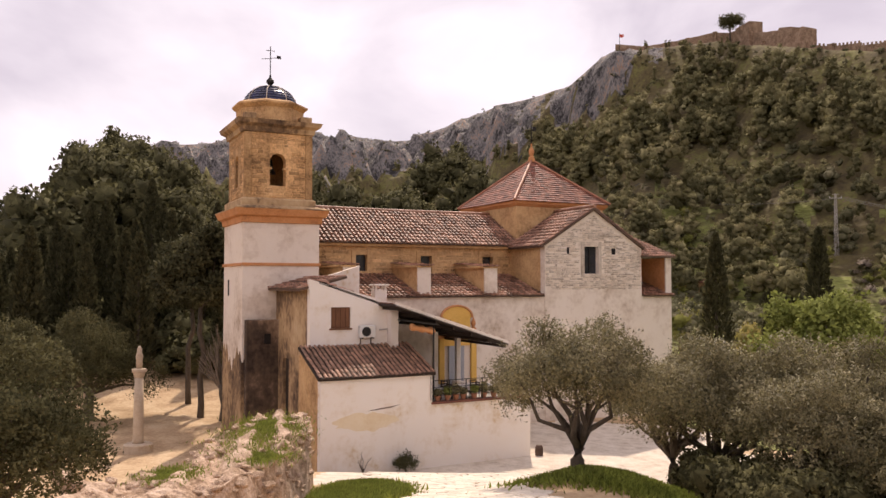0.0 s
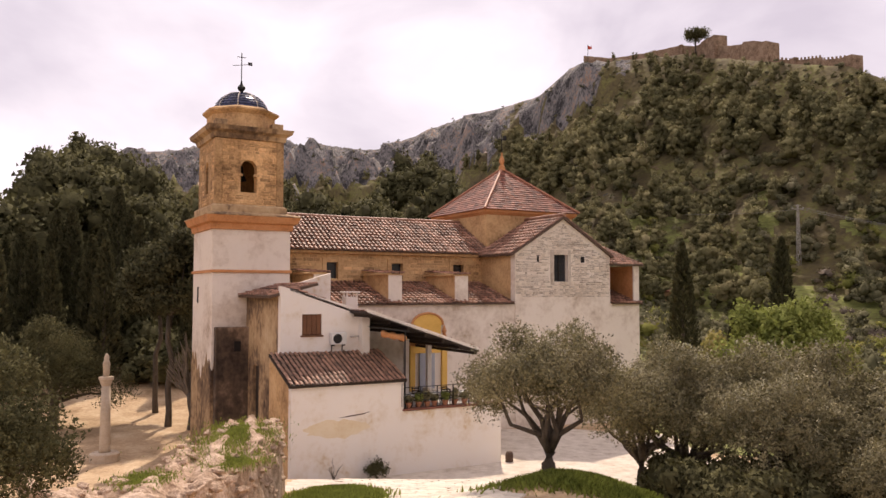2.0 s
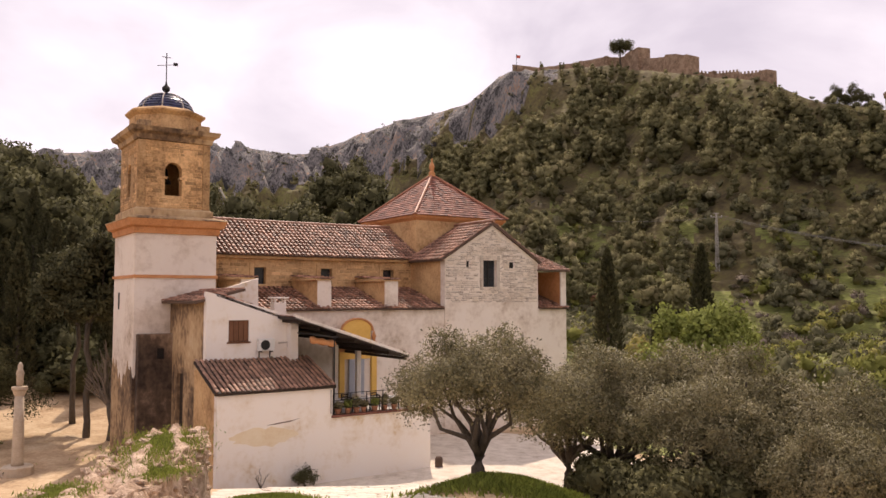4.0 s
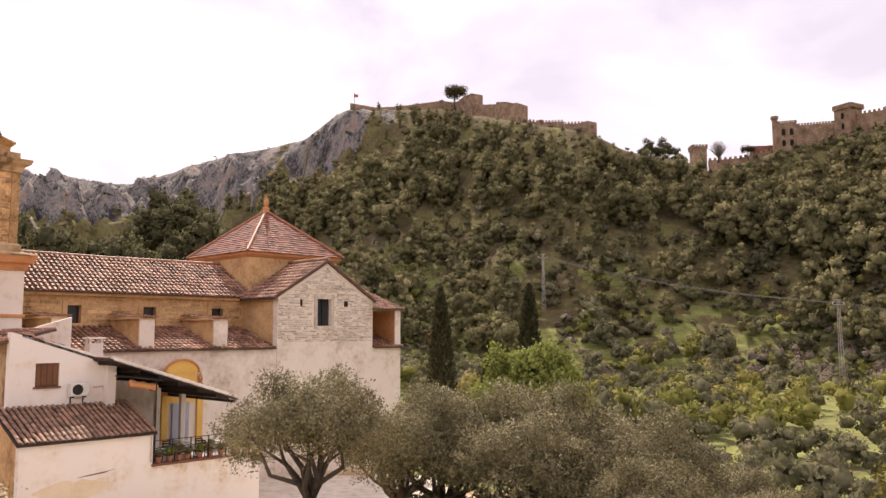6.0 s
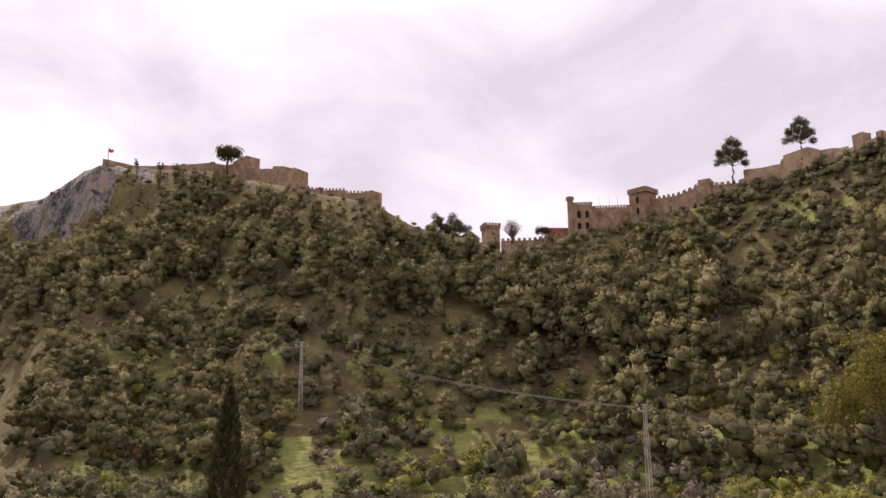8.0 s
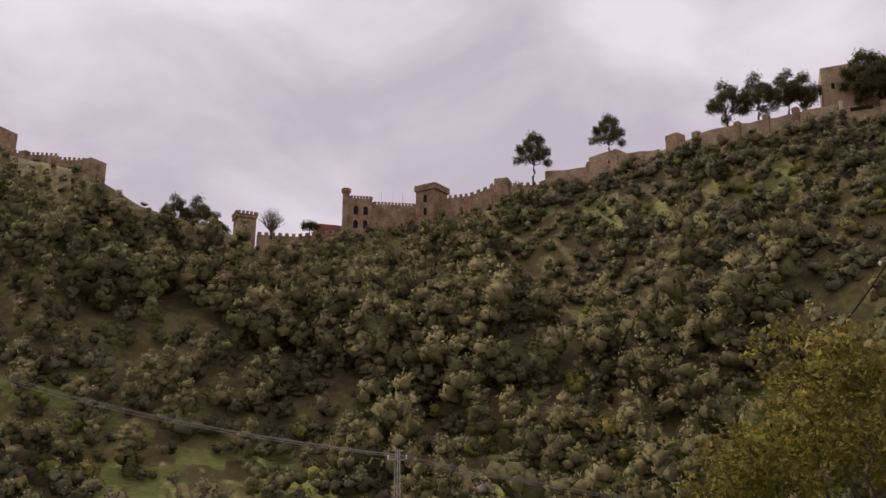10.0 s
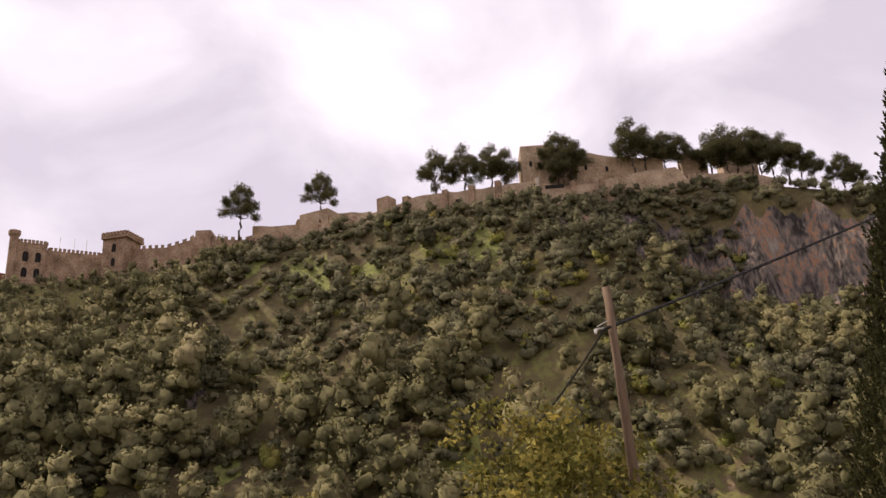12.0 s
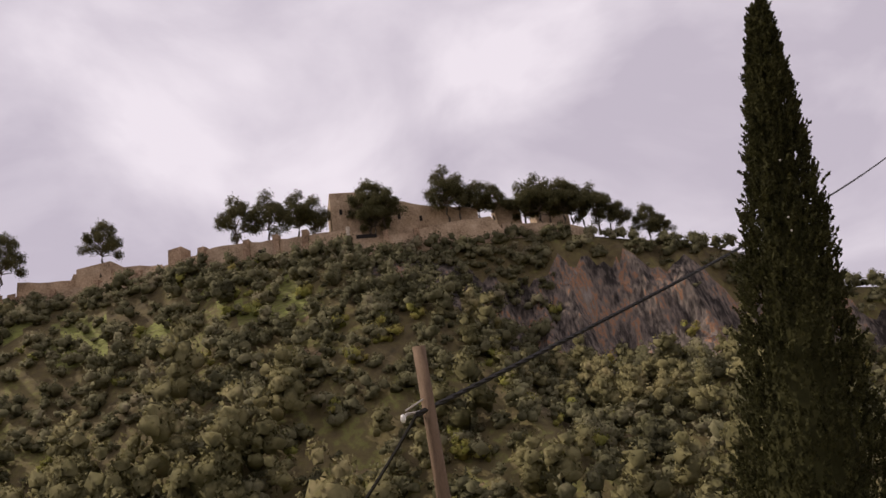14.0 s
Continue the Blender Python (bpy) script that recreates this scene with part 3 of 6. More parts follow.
scrub += hill_places(5, 470, 12, 48, -0.05, 0.66, (0.5, 1.5), lambda az, s, x, y, r: fbm(x, y, 22, 2, 6) > -0.35)
scrub += hill_places(54, 360, 14, 50, -0.3, 0.62, (0.45, 1.0))
scrub += hill_places(55, 560, 46, 74, 0.6, 0.96, (0.4, 0.85))
scrub += hill_places(56, 380, 72, 98, 0.1, 0.80, (0.5, 1.1))
scrub += hill_places(52, 90, 26, 62, -1.25, -0.95, (0.6, 1.0), lambda az, s, x, y, r: np.hypot(x, y) > 42)
scrub += hill_places(53, 150, 52, 74, 0.90, 0.975, (0.35, 0.7))
scrub += hill_places(57, 170, 68, 90, 0.95, 1.0, (0.4, 0.85))
scrub += hill_places(59, 45, 66, 90, 0.82, 0.94, (0.25, 0.5))
scrub += hill_places(58, 420, -24, 15, 0.62, 0.97, (0.25, 0.6))
scrub += hill_places(51, 360, 12, 72, -1.0, 0.0, (0.7, 1.3), lambda az, s, x, y, r: (fbm(x, y, 22, 2, 7) > -0.2) & (np.hypot(x - 60, y - 51) > 9) & (np.hypot(x, y) > 66))
scrub += hill_places(6, 420, 8, 48, 0.80, 0.95, (0.5, 0.9), not_rock)
scrub += hill_places(62, 190, 0, 18, -0.5, 0.5, (0.6, 1.3), lambda az, s, x, y, r: np.hypot(x, y) > 75)
scrub += hill_places(61, 240, -24, 8, 0.45, 0.93, (0.3, 0.65))
scatter("hill_scrub", "grey-green olive and shrub scrub on the terraced slope", "scrub", M_SCRUB, clear_poles(scrub), lambda r: crown(r, 130, 5, 3.6, 2.1, 0.155), 12)
bright = hill_places(7, 200, 16, 56, -1.0, 0.45, (0.7, 1.35), lambda az, s, x, y, r: (np.hypot(x - 60, y - 51) > 9) & (np.hypot(x, y) > 66)) + hill_places(63, 7, 38.7, 40.6, 0.88, 0.93, (0.75, 1.0)) + hill_places(8, 190, 46, 92, 0.05, 0.95, (0.4, 0.9), not_rock)
scatter("yellow_scrub", "yellow-green shrubs among the terraces", "scrub", M_BRIGHT, clear_poles(bright), lambda r: crown(r, 170, 6, 3.6, 2.0, 0.155), 13)
twiggy = hill_places(9, 60, 26, 50, -0.25, 0.3, (0.7, 1.2))
scatter("bare_scrub", "pale leafless shrubs among the terraces", "scrub", M_TWIG, twiggy, lambda r: crown(r, 380, 3, 3.8, 2.2, 0.11), 14)


# ---- the hermitage ----
CH = pose(-2.0, 37.1, 0, 0, 0, 27)


def tiles_mesh(width, length, tw=0.30, tl=0.45, seed=0, sag=0.0):
    """Barrel tiles over a slope: x along the eaves, y up the slope, z off the slope; cover tiles over a rippled bed."""
    rng = random.Random(seed)
    so = Solid()
    nx, ny = max(1, round(width / tw)), max(1, round(length / tl))
    tw, tl = width / nx, length / ny
    for i in range(nx):
        for j in range(ny):
            x, y = (i + 0.5) * tw + rng.uniform(-0.012, 0.012), j * tl + rng.uniform(-0.03, 0.03)
            r0, r1, lift = tw * 0.35, tw * 0.28, 0.06 + rng.uniform(0, 0.04)
            low = []
            for (yy, rr, zz) in ((y - 0.04, r0, lift), (y + tl, r1, 0.025)):
                low.append([(x + rr * math.cos(a), yy, zz + rr * 0.8 * math.sin(a)) for a in (math.pi, 2.2, 0.94, 0.0)])
            so.add(low[0] + low[1], [(0, 1, 5, 4), (1, 2, 6, 5), (2, 3, 7, 6), (0, 3, 2, 1)])
    return so


def single_tile(tw, tl):
    so = Solid()
    ring = []
    for (yy, rr, zz) in ((-0.04, tw * 0.37, 0.05), (tl, tw * 0.30, 0.025)):
        for k in (1.0, 0.86):
            ring.append([(rr * k * math.cos(a), yy, zz + rr * k * 0.8 * math.sin(a)) for a in (math.pi, 2.4, 1.57, 0.74, 0.0)])
    so.add(ring[0] + ring[1] + ring[2] + ring[3], [(i, i + 1, i + 11, i + 10) for i in range(4)] + [(i + 1, i, i + 5, i + 6) for i in range(4)])
    return so


def slope_frame(origin, along, up):
    a, u = Vector(along).normalized(), Vector(up).normalized()
    n = a.cross(u).normalized()
    m = Matrix((a, u, n)).transposed().to_4x4()
    m.translation = Vector(origin)
    return m


def tile_slope(parent, origin, along, up, width, length, thick=0.08, mat=None, seed=0, edge=None, tw=0.30, tl=0.45):
    """A roof slope with its deck and its tiles, lying on its wall heads."""
    m = slope_frame(origin, along, up)
    # deck coloured dark by default, so the gaps between tiles look shaded
    deck = part("roof_slope", Solid().box(0, width, 0, length, -thick, 0.02), edge or M_BED, parent)
    deck.matrix_local = m
    t = part("roof_tiles", tiles_mesh(width, length, tw, tl, seed), mat or M_TILE, deck)
    t["kind"] = "stuff"
    return deck


def opening_wall(so, x0, x1, z0, z1, y0, y1, holes):
    """A wall from y0 to y1 with rectangular holes that go through it."""
    xs = sorted({x0, x1, *[h[0] for h in holes], *[h[1] for h in holes]})
    for a, b in zip(xs, xs[1:]):
        cut = sorted((h[2], h[3]) for h in holes if h[0] < b - 1e-6 and h[1] > a + 1e-6)
        z = z0
        for c0, c1 in cut:
            if c0 > z:
                so.box(a, b, y0, y1, z, c0)
            z = c1
        if z < z1:
            so.box(a, b, y0, y1, z, z1)
    return so


def masonry(x0, x1, z0, z1, y, seed, bw=0.42, bh=0.17, inside=None, proud=0.03):
    """Uneven stones standing a little proud of a wall face at y (facing -y)."""
    rng = random.Random(seed)
    so = Solid()
    z = z0
    while z < z1 - 0.04:
        h = bh * rng.uniform(0.55, 1.5)
        x = x0 + rng.uniform(-0.2, 0)
        while x < x1:
            w = bw * rng.uniform(0.35, 1.7)
            a, b, c, d = max(x, x0) + 0.012, min(x + w, x1) - 0.012, z + 0.01, min(z + h, z1) - 0.01
            if b - a > 0.05 and rng.random() > 0.14 and (inside is None or all(inside(p, q) for p, q in ((a, c), (b, c), (a, d), (b, d)))):
                p = proud * rng.uniform(0.2, 1.0)
                e = min(0.02, (d - c) * 0.25)
                j = [rng.uniform(-0.03, 0.03) for _ in range(4)]
                so.add([(a, y + 0.01, c), (b, y + 0.01, c), (b, y + 0.01, d), (a, y + 0.01, d), (a + e, y - p, c + e + j[0]), (b - e, y - p, c + e + j[1]), (b - e, y - p, d - e + j[2]), (a + e, y - p, d - e + j[3])],
                       [(4, 5, 6, 7), (0, 1, 5, 4), (1, 2, 6, 5), (2, 3, 7, 6), (3, 0, 4, 7)])
            x += w
        z += h
    return so


church = thing("hermitage_church", "white and ochre hermitage church with bell tower and tiled roofs", "church", CH)
# aisle: front wall, lean-to tile roof
part("aisle_wall", Solid().box(-0.9, 24.2, 8.0, 8.5, -0.5, 8.15), M_PLASTER, church, "whitewashed aisle wall")
part("aisle_end_wall", Solid().box(23.7, 24.2, 8.5, 20.0, -0.5, 8.1), M_PLASTER, church)
tile_slope(church, (0.2, 7.75, 8.22), (1, 0, 0), (0, 4.25, 1.35), 13.3, 4.46, 0.06, seed=1)
tile_slope(church, (21.6, 7.75, 8.15), (1, 0, 0), (0, 4.25, 1.35), 2.7, 4.46, 0.06, seed=2)
# nave
nave = Solid()
opening_wall(nave, -0.9, 13.7, 8.3, 11.5, 12.0, 12.5, [(2.45, 3.2, 9.75, 10.75), (6.85, 7.65, 9.75, 10.75), (11.4, 12.2, 9.75, 10.75)])
part("nave_wall", nave, M_OCHRE, church, "ochre nave wall below the eaves", bevel=0.02)
st = masonry(-0.8, 13.6, 9.4, 11.4, 12.0, 5, 0.5, 0.16, lambda x, z: not any(a - 0.3 < x < b + 0.3 and 9.5 < z < 11.05 for a, b in ((2.45, 3.2), (6.85, 7.65), (11.4, 12.2))), 0.02)
part("stone", st, M_STONE, church)["kind"] = "stuff"
for x0, x1 in ((2.45, 3.2), (6.85, 7.65), (11.4, 12.2)):
    w = part("nave_window", Solid().box(x0, x1, 12.3, 12.36, 9.75, 10.75), M_GLASS, church, "small dark nave window")
    fr = Solid()
    opening_wall(fr, x0 - 0.28, x1 + 0.28, 9.55, 11.03, 11.93, 12.02, [(x0, x1, 9.75, 10.75)])
    part("surround", fr, M_OCHRE, w, bevel=0.015)
part("nave_cornice", Solid().box(-0.9, 13.7, 11.72, 12.0, 11.28, 11.5), M_OCHRE, church, bevel=0.03)
tile_slope(church, (-0.9, 11.55, 11.5), (1, 0, 0), (0, 4.45, 2.4), 15.2, 5.06, 0.07, seed=3)
tile_slope(church, (14.3, 20.45, 11.5), (-1, 0, 0), (0, -4.45, 2.4), 15.2, 5.06, 0.07, seed=4)
part("nave_ridge", Solid().tube([(-0.9, 16, 13.98), (6, 16, 13.93), (14.3, 16, 14.0)], 0.14, 8), M_TILE, church)
part("nave_back_wall", Solid().box(-0.9, 24.2, 19.6, 20.0, -0.5, 11.4), M_PLASTER, church)
part("nave_front_gable", Solid().extrude([(-0.9, 12, -0.5), (-0.9, 20, -0.5), (-0.9, 20, 11.4), (-0.9, 16, 13.8), (-0.9, 12, 11.4)], (0.4, 0, 0)), M_PLASTER, church)
# buttresses across the aisle roof, each with a tiled cap
for bx, bw in ((0.25, 0.8), (4.85, 0.85), (9.35, 0.9)):
    b = part("buttress", Solid().extrude([(bx, 8.2, 8.1), (bx, 8.2, 9.95), (bx, 11.98, 10.15), (bx, 11.98, 8.1)], (bw, 0, 0)), M_OCHRE, church, "ochre buttress with tiled cap", bevel=0.03)
    part("buttress_face", Solid().box(bx - 0.01, bx + bw + 0.01, 8.1, 8.22, 8.1, 9.95), M_PLASTER, b, bevel=0.03)
    part("cap", tiles_mesh(bw + 0.35, 4.0, 0.3, 0.45, 7), M_TILE, b).matrix_local = slope_frame((bx - 0.17, 8.0, 9.98), (1, 0, 0), (0, 3.9, 0.22))
    part("cap_slab", Solid().box(bx - 0.17, bx + bw + 0.17, 8.02, 11.98, 9.93, 10.0), M_OCHRE, b)
# transept with its stone gable
gx0, gx1, gz0, ga = 13.65, 21.5, 11.4, 13.85
gm = (gx0 + gx1) / 2 - 0.1


def in_gable(x, z):
    lim = gz0 + (ga - gz0) * (1 - abs(x - gm) / ((gx1 - gx0) / 2 + 0.1)) - 0.28
    return z < lim and not (16.4 < x < 18.1 and 9.45 < z < 11.75)


tw = Solid()
opening_wall(tw, gx0, gx1, -0.5, gz0, 7.94, 8.44, [(16.72, 17.85, 9.62, 11.39)])
tw.extrude([(gx0, 7.94, gz0), (gx1, 7.94, gz0), (gm, 7.94, ga)], (0, 0.5, 0))
part("gable_wall", tw, M_PLASTER, church, "pale stone gable wall")
part("gable_stone", masonry(gx0 + 0.05, gx1 - 0.05, 8.6, 13.6, 7.94, 9, 0.30, 0.10, in_gable, 0.045), M_RUBBLE, church)["kind"] = "stuff"
gwin = part("gable_window", Solid().box(16.72, 17.85, 8.2, 8.24, 9.62, 11.39), M_GLASS, church, "tall dark gable window with thin bars")
fr = Solid()
opening_wall(fr, 16.45, 18.1, 9.4, 11.7, 7.89, 7.95, [(16.72, 17.85, 9.62, 11.39)])
part("surround", fr, M_RUBBLE, gwin, bevel=0.015)
for x in (17.28,):
    part("mullion", Solid().box(x - 0.03, x + 0.03, 8.14, 8.2, 9.62, 11.39), M_IRON, gwin)
for z in (10.2, 10.8):
    part("bar", Solid().box(16.72, 17.85, 8.15, 8.19, z - 0.02, z + 0.02), M_IRON, gwin)
for x in (15.35, 18.95, 19.1):
    part("vent_slot", Solid().box(x, x + 0.14, 7.885, 7.93, 10.9, 11.3), M_DARK, church)
part("transept_side_wall", Solid().box(gx0, gx0 + 0.45, 8.44, 12.0, 7.9, gz0), M_OCHRE, church, "ochre transept side wall")
part("transept_side_wall", Solid().box(gx1 - 0.45, gx1, 8.44, 12.0, 7.9, gz0), M_OCHRE, church)
hw = (gx1 - gx0) / 2 + 0.3
rise = ga - gz0 + 0.12
sl = math.hypot(hw, rise)
tile_slope(church, (gx0 - 0.4, 12.1, gz0 - 0.05), (0, -1, 0), (hw, 0, rise), 4.35, sl, 0.12, seed=5)
tile_slope(church, (gx1 + 0.2, 7.75, gz0 - 0.05), (0, 1, 0), (-hw, 0, rise), 4.35, sl, 0.12, seed=6)
part("transept_ridge", Solid().tube([(gm, 7.72, ga + 0.2), (gm, 12.2, ga + 0.2)], 0.13, 8), M_TILE, church)
# chancel beyond the transept
part("chancel_wall", Solid().box(21.5, 24.1, 11.6, 12.0, 8.0, 10.7), M_ORANGE, church, "orange-ochre chancel wall")
part("chancel_buttress", Solid().box(23.85, 24.2, 8.15, 12.0, 8.1, 10.75), M_ORANGE, church, bevel=0.03)
part("buttress_face", Solid().box(23.75, 24.25, 8.05, 8.16, 8.1, 10.78), M_PLASTER, church)
part("chancel_wall", Solid().box(21.5, 23.85, 11.0, 11.6, 8.0, 10.7), M_OCHRE, church)
tile_slope(church, (21.45, 7.85, 10.82), (1, 0, 0), (0, 4.4, 1.5), 3.05, 4.65, 0.08, seed=8)
# crossing: drum and pyramid roof
dx0, dx1, dy0, dy1 = 14.02, 22.0, 12.05, 20.0
part("drum", Solid().box(dx0 + 0.25, dx1 - 0.25, dy0 + 0.25, dy1 - 0.25, 9, 14.55), M_OCHRE, church, "square ochre crossing drum", bevel=0.05)
part("drum_cornice", Solid().rings([[(dx0 + k, dy0 + k, z), (dx1 - k, dy0 + k, z), (dx1 - k, dy1 - k, z), (dx0 + k, dy1 - k, z)] for k, z in ((0.24, 14.3), (0.1, 14.42), (0.02, 14.5), (0.0, 14.66))]), M_ORANGE, church)
apex = Vector(((dx0 + dx1) / 2, (dy0 + dy1) / 2, 18.2))
pyr = Solid()
c4 = [Vector((dx0 - 0.12, dy0 - 0.12, 14.66)), Vector((dx1 + 0.12, dy0 - 0.12, 14.66)), Vector((dx1 + 0.12, dy1 + 0.12, 14.66)), Vector((dx0 - 0.12, dy1 + 0.12, 14.66))]
pyr.add(c4 + [apex], [(0, 1, 4), (1, 2, 4), (2, 3, 4), (3, 0, 4), (3, 2, 1, 0)])
pyramid = part("pyramid_roof", pyr, M_TILE_RED, church, "red tiled pyramid roof with pale ridges")
rng = random.Random(4)
pt = Solid()
for k in range(4):
    a, b = c4[k], c4[(k + 1) % 4]
    n = (b - a).cross(apex - a).normalized()
    rows = 20
    for j in range(rows):
        f0, f1 = j / rows, (j + 1) / rows
        p0, p1, q0, q1 = a.lerp(apex, f0), b.lerp(apex, f0), a.lerp(apex, f1), b.lerp(apex, f1)
        m = max(1, round((p1 - p0).length / 0.34))
        for i in range(m):
            l = 0.035 + rng.uniform(0, 0.03)
            s0, s1 = (i + 0.04) / m, (i + 0.96) / m
            v = [p0.lerp(p1, s0) + n * l, p0.lerp(p1, s1) + n * l, q0.lerp(q1, s1) + n * 0.01, q0.lerp(q1, s0) + n * 0.01, p0.lerp(p1, s0), p0.lerp(p1, s1)]
            pt.add(v, [(0, 1, 2, 3), (4, 5, 1, 0)])
part("roof_tile", pt, M_TILE_RED, pyramid)["kind"] = "stuff"
for k in range(4):
    part("hip_ridge", Solid().tube([c4[k] + Vector((0, 0, 0.06)), apex + Vector((0, 0, 0.06))], 0.10, 6), M_HIP, pyramid, "orange clay hip ridge")
fin = part("finial", Solid().lathe(apex.x, apex.y, [(0.26, 18.1), (0.22, 18.45), (0.12, 18.55), (0.2, 18.75), (0.2, 18.95), (0.06, 19.25), (0.05, 19.5)], 10), M_ORANGE, church, "orange clay finial with iron vane")
part("vane", Solid().tube([(apex.x, apex.y, 19.4), (apex.x, apex.y, 20.9)], 0.03).box(apex.x - 0.35, apex.x + 0.35, apex.y - 0.02, apex.y + 0.02, 20.45, 20.5).box(apex.x + 0.12, apex.x + 0.42, apex.y - 0.02, apex.y + 0.02, 20.5, 20.8), M_IRON, fin)

# ---- bell tower ----
tower = thing("bell_tower", "square bell tower, white shaft and ochre stone belfry", "bell tower", CH)
tx0, tx1, ty0, ty1 = -5.15, -0.85, 9.0, 13.7
part("shaft", Solid().box(tx0, tx1, ty0, ty1, -0.5, 12.4), M_PLASTER, tower, "white plastered shaft with grey stains", bevel=0.04)

rng = random.Random(15)
edge = [(tx0 + (tx1 - tx0) * i / 44, 4.6 + 0.5 * math.sin(i * 0.23) + 0.25 * math.sin(i * 0.9) + rng.uniform(-0.12, 0.12)) for i in range(45)]
part("stained_base", Solid().extrude([(tx0 - 0.012, ty0 - 0.012, -0.5)] + [(x, ty0 - 0.012, z) for x, z in edge] + [(tx1, ty0 - 0.012, -0.5)], (0, 0.05, 0)), M_STAINED, tower, "brown damp-stained foot of the shaft")
edge = [(ty0 + (ty1 - ty0) * i / 44, 4.9 + 0.5 * math.sin(i * 0.21) + 0.25 * math.sin(i * 0.8) + rng.uniform(-0.12, 0.12)) for i in range(45)]
part("stained_base", Solid().extrude([(tx0 - 0.012, ty0, -0.5)] + [(tx0 - 0.012, y, z) for y, z in edge] + [(tx0 - 0.012, ty1, -0.5)], (0.05, 0, 0)), M_STAINED, tower)


def band(x0, x1, y0, y1, prof):
    return Solid().rings([[(x0 - k, y0 - k, z), (x1 + k, y0 - k, z), (x1 + k, y1 + k, z), (x0 - k, y1 + k, z)] for k, z in prof])


part("string_course", band(tx0, tx1, ty0, ty1, [(-0.05, 9.95), (0.08, 9.97), (0.08, 10.1), (-0.05, 10.14)]), M_ORANGE, tower, "thin orange string course")
part("cornice", band(tx0, tx1, ty0, ty1, [(-0.05, 12.3), (0.1, 12.32), (0.14, 12.62), (0.32, 12.7), (0.42, 12.98), (0.44, 13.05), (-0.1, 13.12)]), M_ORANGE, tower, "orange painted moulded cornice")
part("cornice_tiles", band(tx0, tx1, ty0, ty1, [(0.47, 13.05), (0.47, 13.1), (-0.2, 13.32), (-0.3, 13.32)]), M_STAINED, tower)
bx0, bx1, by0, by1 = -5.0, -1.25, 9.3, 13.3
bel = Solid()
t = 0.55
ay0, ay1 = 10.95, 11.6
opening_wall(bel, bx0, bx1, 13.3, 17.5, by0, by0 + t, [(-3.62, -2.72, 14.4, 16.2)])
opening_wall(bel, bx0, bx1, 13.3, 17.5, by1 - t, by1, [(-3.62, -2.72, 14.4, 16.2)])
for xa, xb in ((bx0, bx0 + t), (bx1 - t, bx1)):
    bel.box(xa, xb, by0 + t, ay0, 13.3, 17.5).box(xa, xb, ay1, by1 - t, 13.3, 17.5).box(xa, xb, ay0, ay1, 13.3, 14.4).box(xa, xb, ay0, ay1, 16.2, 17.5)
belfry = part("belfry", bel, M_STONE, tower, "ochre stone belfry with arched openings")
part("belfry_base", band(bx0, bx1, by0, by1, [(0.2, 13.25), (0.2, 13.6), (0.06, 13.7), (-0.05, 13.72)]), M_STAINED, tower, bevel=0.02)
arch_hole = lambda x, z: not (-3.75 < x < -2.6 and 14.3 < z < 16.5)
part("stone", masonry(bx0 + 0.35, bx1 - 0.35, 13.75, 17.2, by0, 21, 0.4, 0.16, arch_hole, 0.03), M_STONE, belfry)["kind"] = "stuff"
sd = part("stone", masonry(-by1 + 0.3, -by0 - 0.3, 13.75, 17.2, bx0, 22, 0.4, 0.16, lambda x, z: not (-11.75 < x < -10.8 and 14.3 < z < 16.5), 0.03), M_STONE, belfry)
sd["kind"] = "stuff"
sd.matrix_local = Matrix(((0, 1, 0, 0), (-1, 0, 0, 0), (0, 0, 1, 0), (0, 0, 0, 1)))
for cx in (bx0 + 0.16, bx1 - 0.16):
    part("pilaster", Solid().box(cx - 0.2, cx + 0.2, by0 - 0.06, by0 + 0.1, 13.7, 17.3), M_STONE, belfry, bevel=0.02)
# rounded heads of the openings
for face in (0, 1):
    a = Solid()
    for k in range(2):
        sgn = -1 if k == 0 else 1
        pts = [(sgn * 0.46, 0.46)] + [(sgn * 0.45 * math.cos(q), 0.45 * math.sin(q)) for q in [radians(v) for v in (0, 22, 45, 67, 90)]] 
        pts = pts[:-1] + [(0.0, 0.45), (0.0, 0.46)]
        if face == 0:
            a.extrude([(-3.17 + x, by0 + 0.02, 15.75 + z) for x, z in pts], (0, t - 0.05, 0))
        else:
            a.extrude([(bx0 + 0.02, 11.275 + x * 0.72, 15.75 + z) for x, z in pts], (t - 0.05, 0, 0))
    part("arch_head", a, M_STONE, belfry)
for x in (-3.75, -2.86):
    part("impost", Solid().box(x, x + 0.25, by0 - 0.05, by0 + 0.3, 15.3, 15.42), M_STONE, belfry)
bell = part("bell", Solid().lathe(-3.17, 11.3, [(0.05, 16.2), (0.2, 16.1), (0.25, 15.7), (0.42, 15.3)], 14), M_IRON, tower, "dark bronze bell inside the belfry", smooth=True)
part("belfry_floor", Solid().box(bx0 + 0.3, bx1 - 0.3, by0 + 0.3, by1 - 0.3, 13.2, 13.9), M_DARK, tower)
part("upper_cornice", band(bx0, bx1, by0, by1, [(-0.05, 17.3), (0.12, 17.35), (0.18, 17.6), (0.42, 17.75), (0.5, 17.98), (-0.1, 18.1)]), M_STAINED, tower, "moulded stone cornice under the lantern")
for (px, py) in ((bx0 + 0.3, by0 + 0.3), (bx1 - 0.3, by0 + 0.3), (bx0 + 0.3, by1 - 0.3), (bx1 - 0.3, by1 - 0.3)):
    part("corner_block", Solid().box(px - 0.32, px + 0.32, py - 0.3, py + 0.3, 18.0, 18.38), M_STAINED, tower, bevel=0.03)
oc = ((bx0 + bx1) / 2, (by0 + by1) / 2)


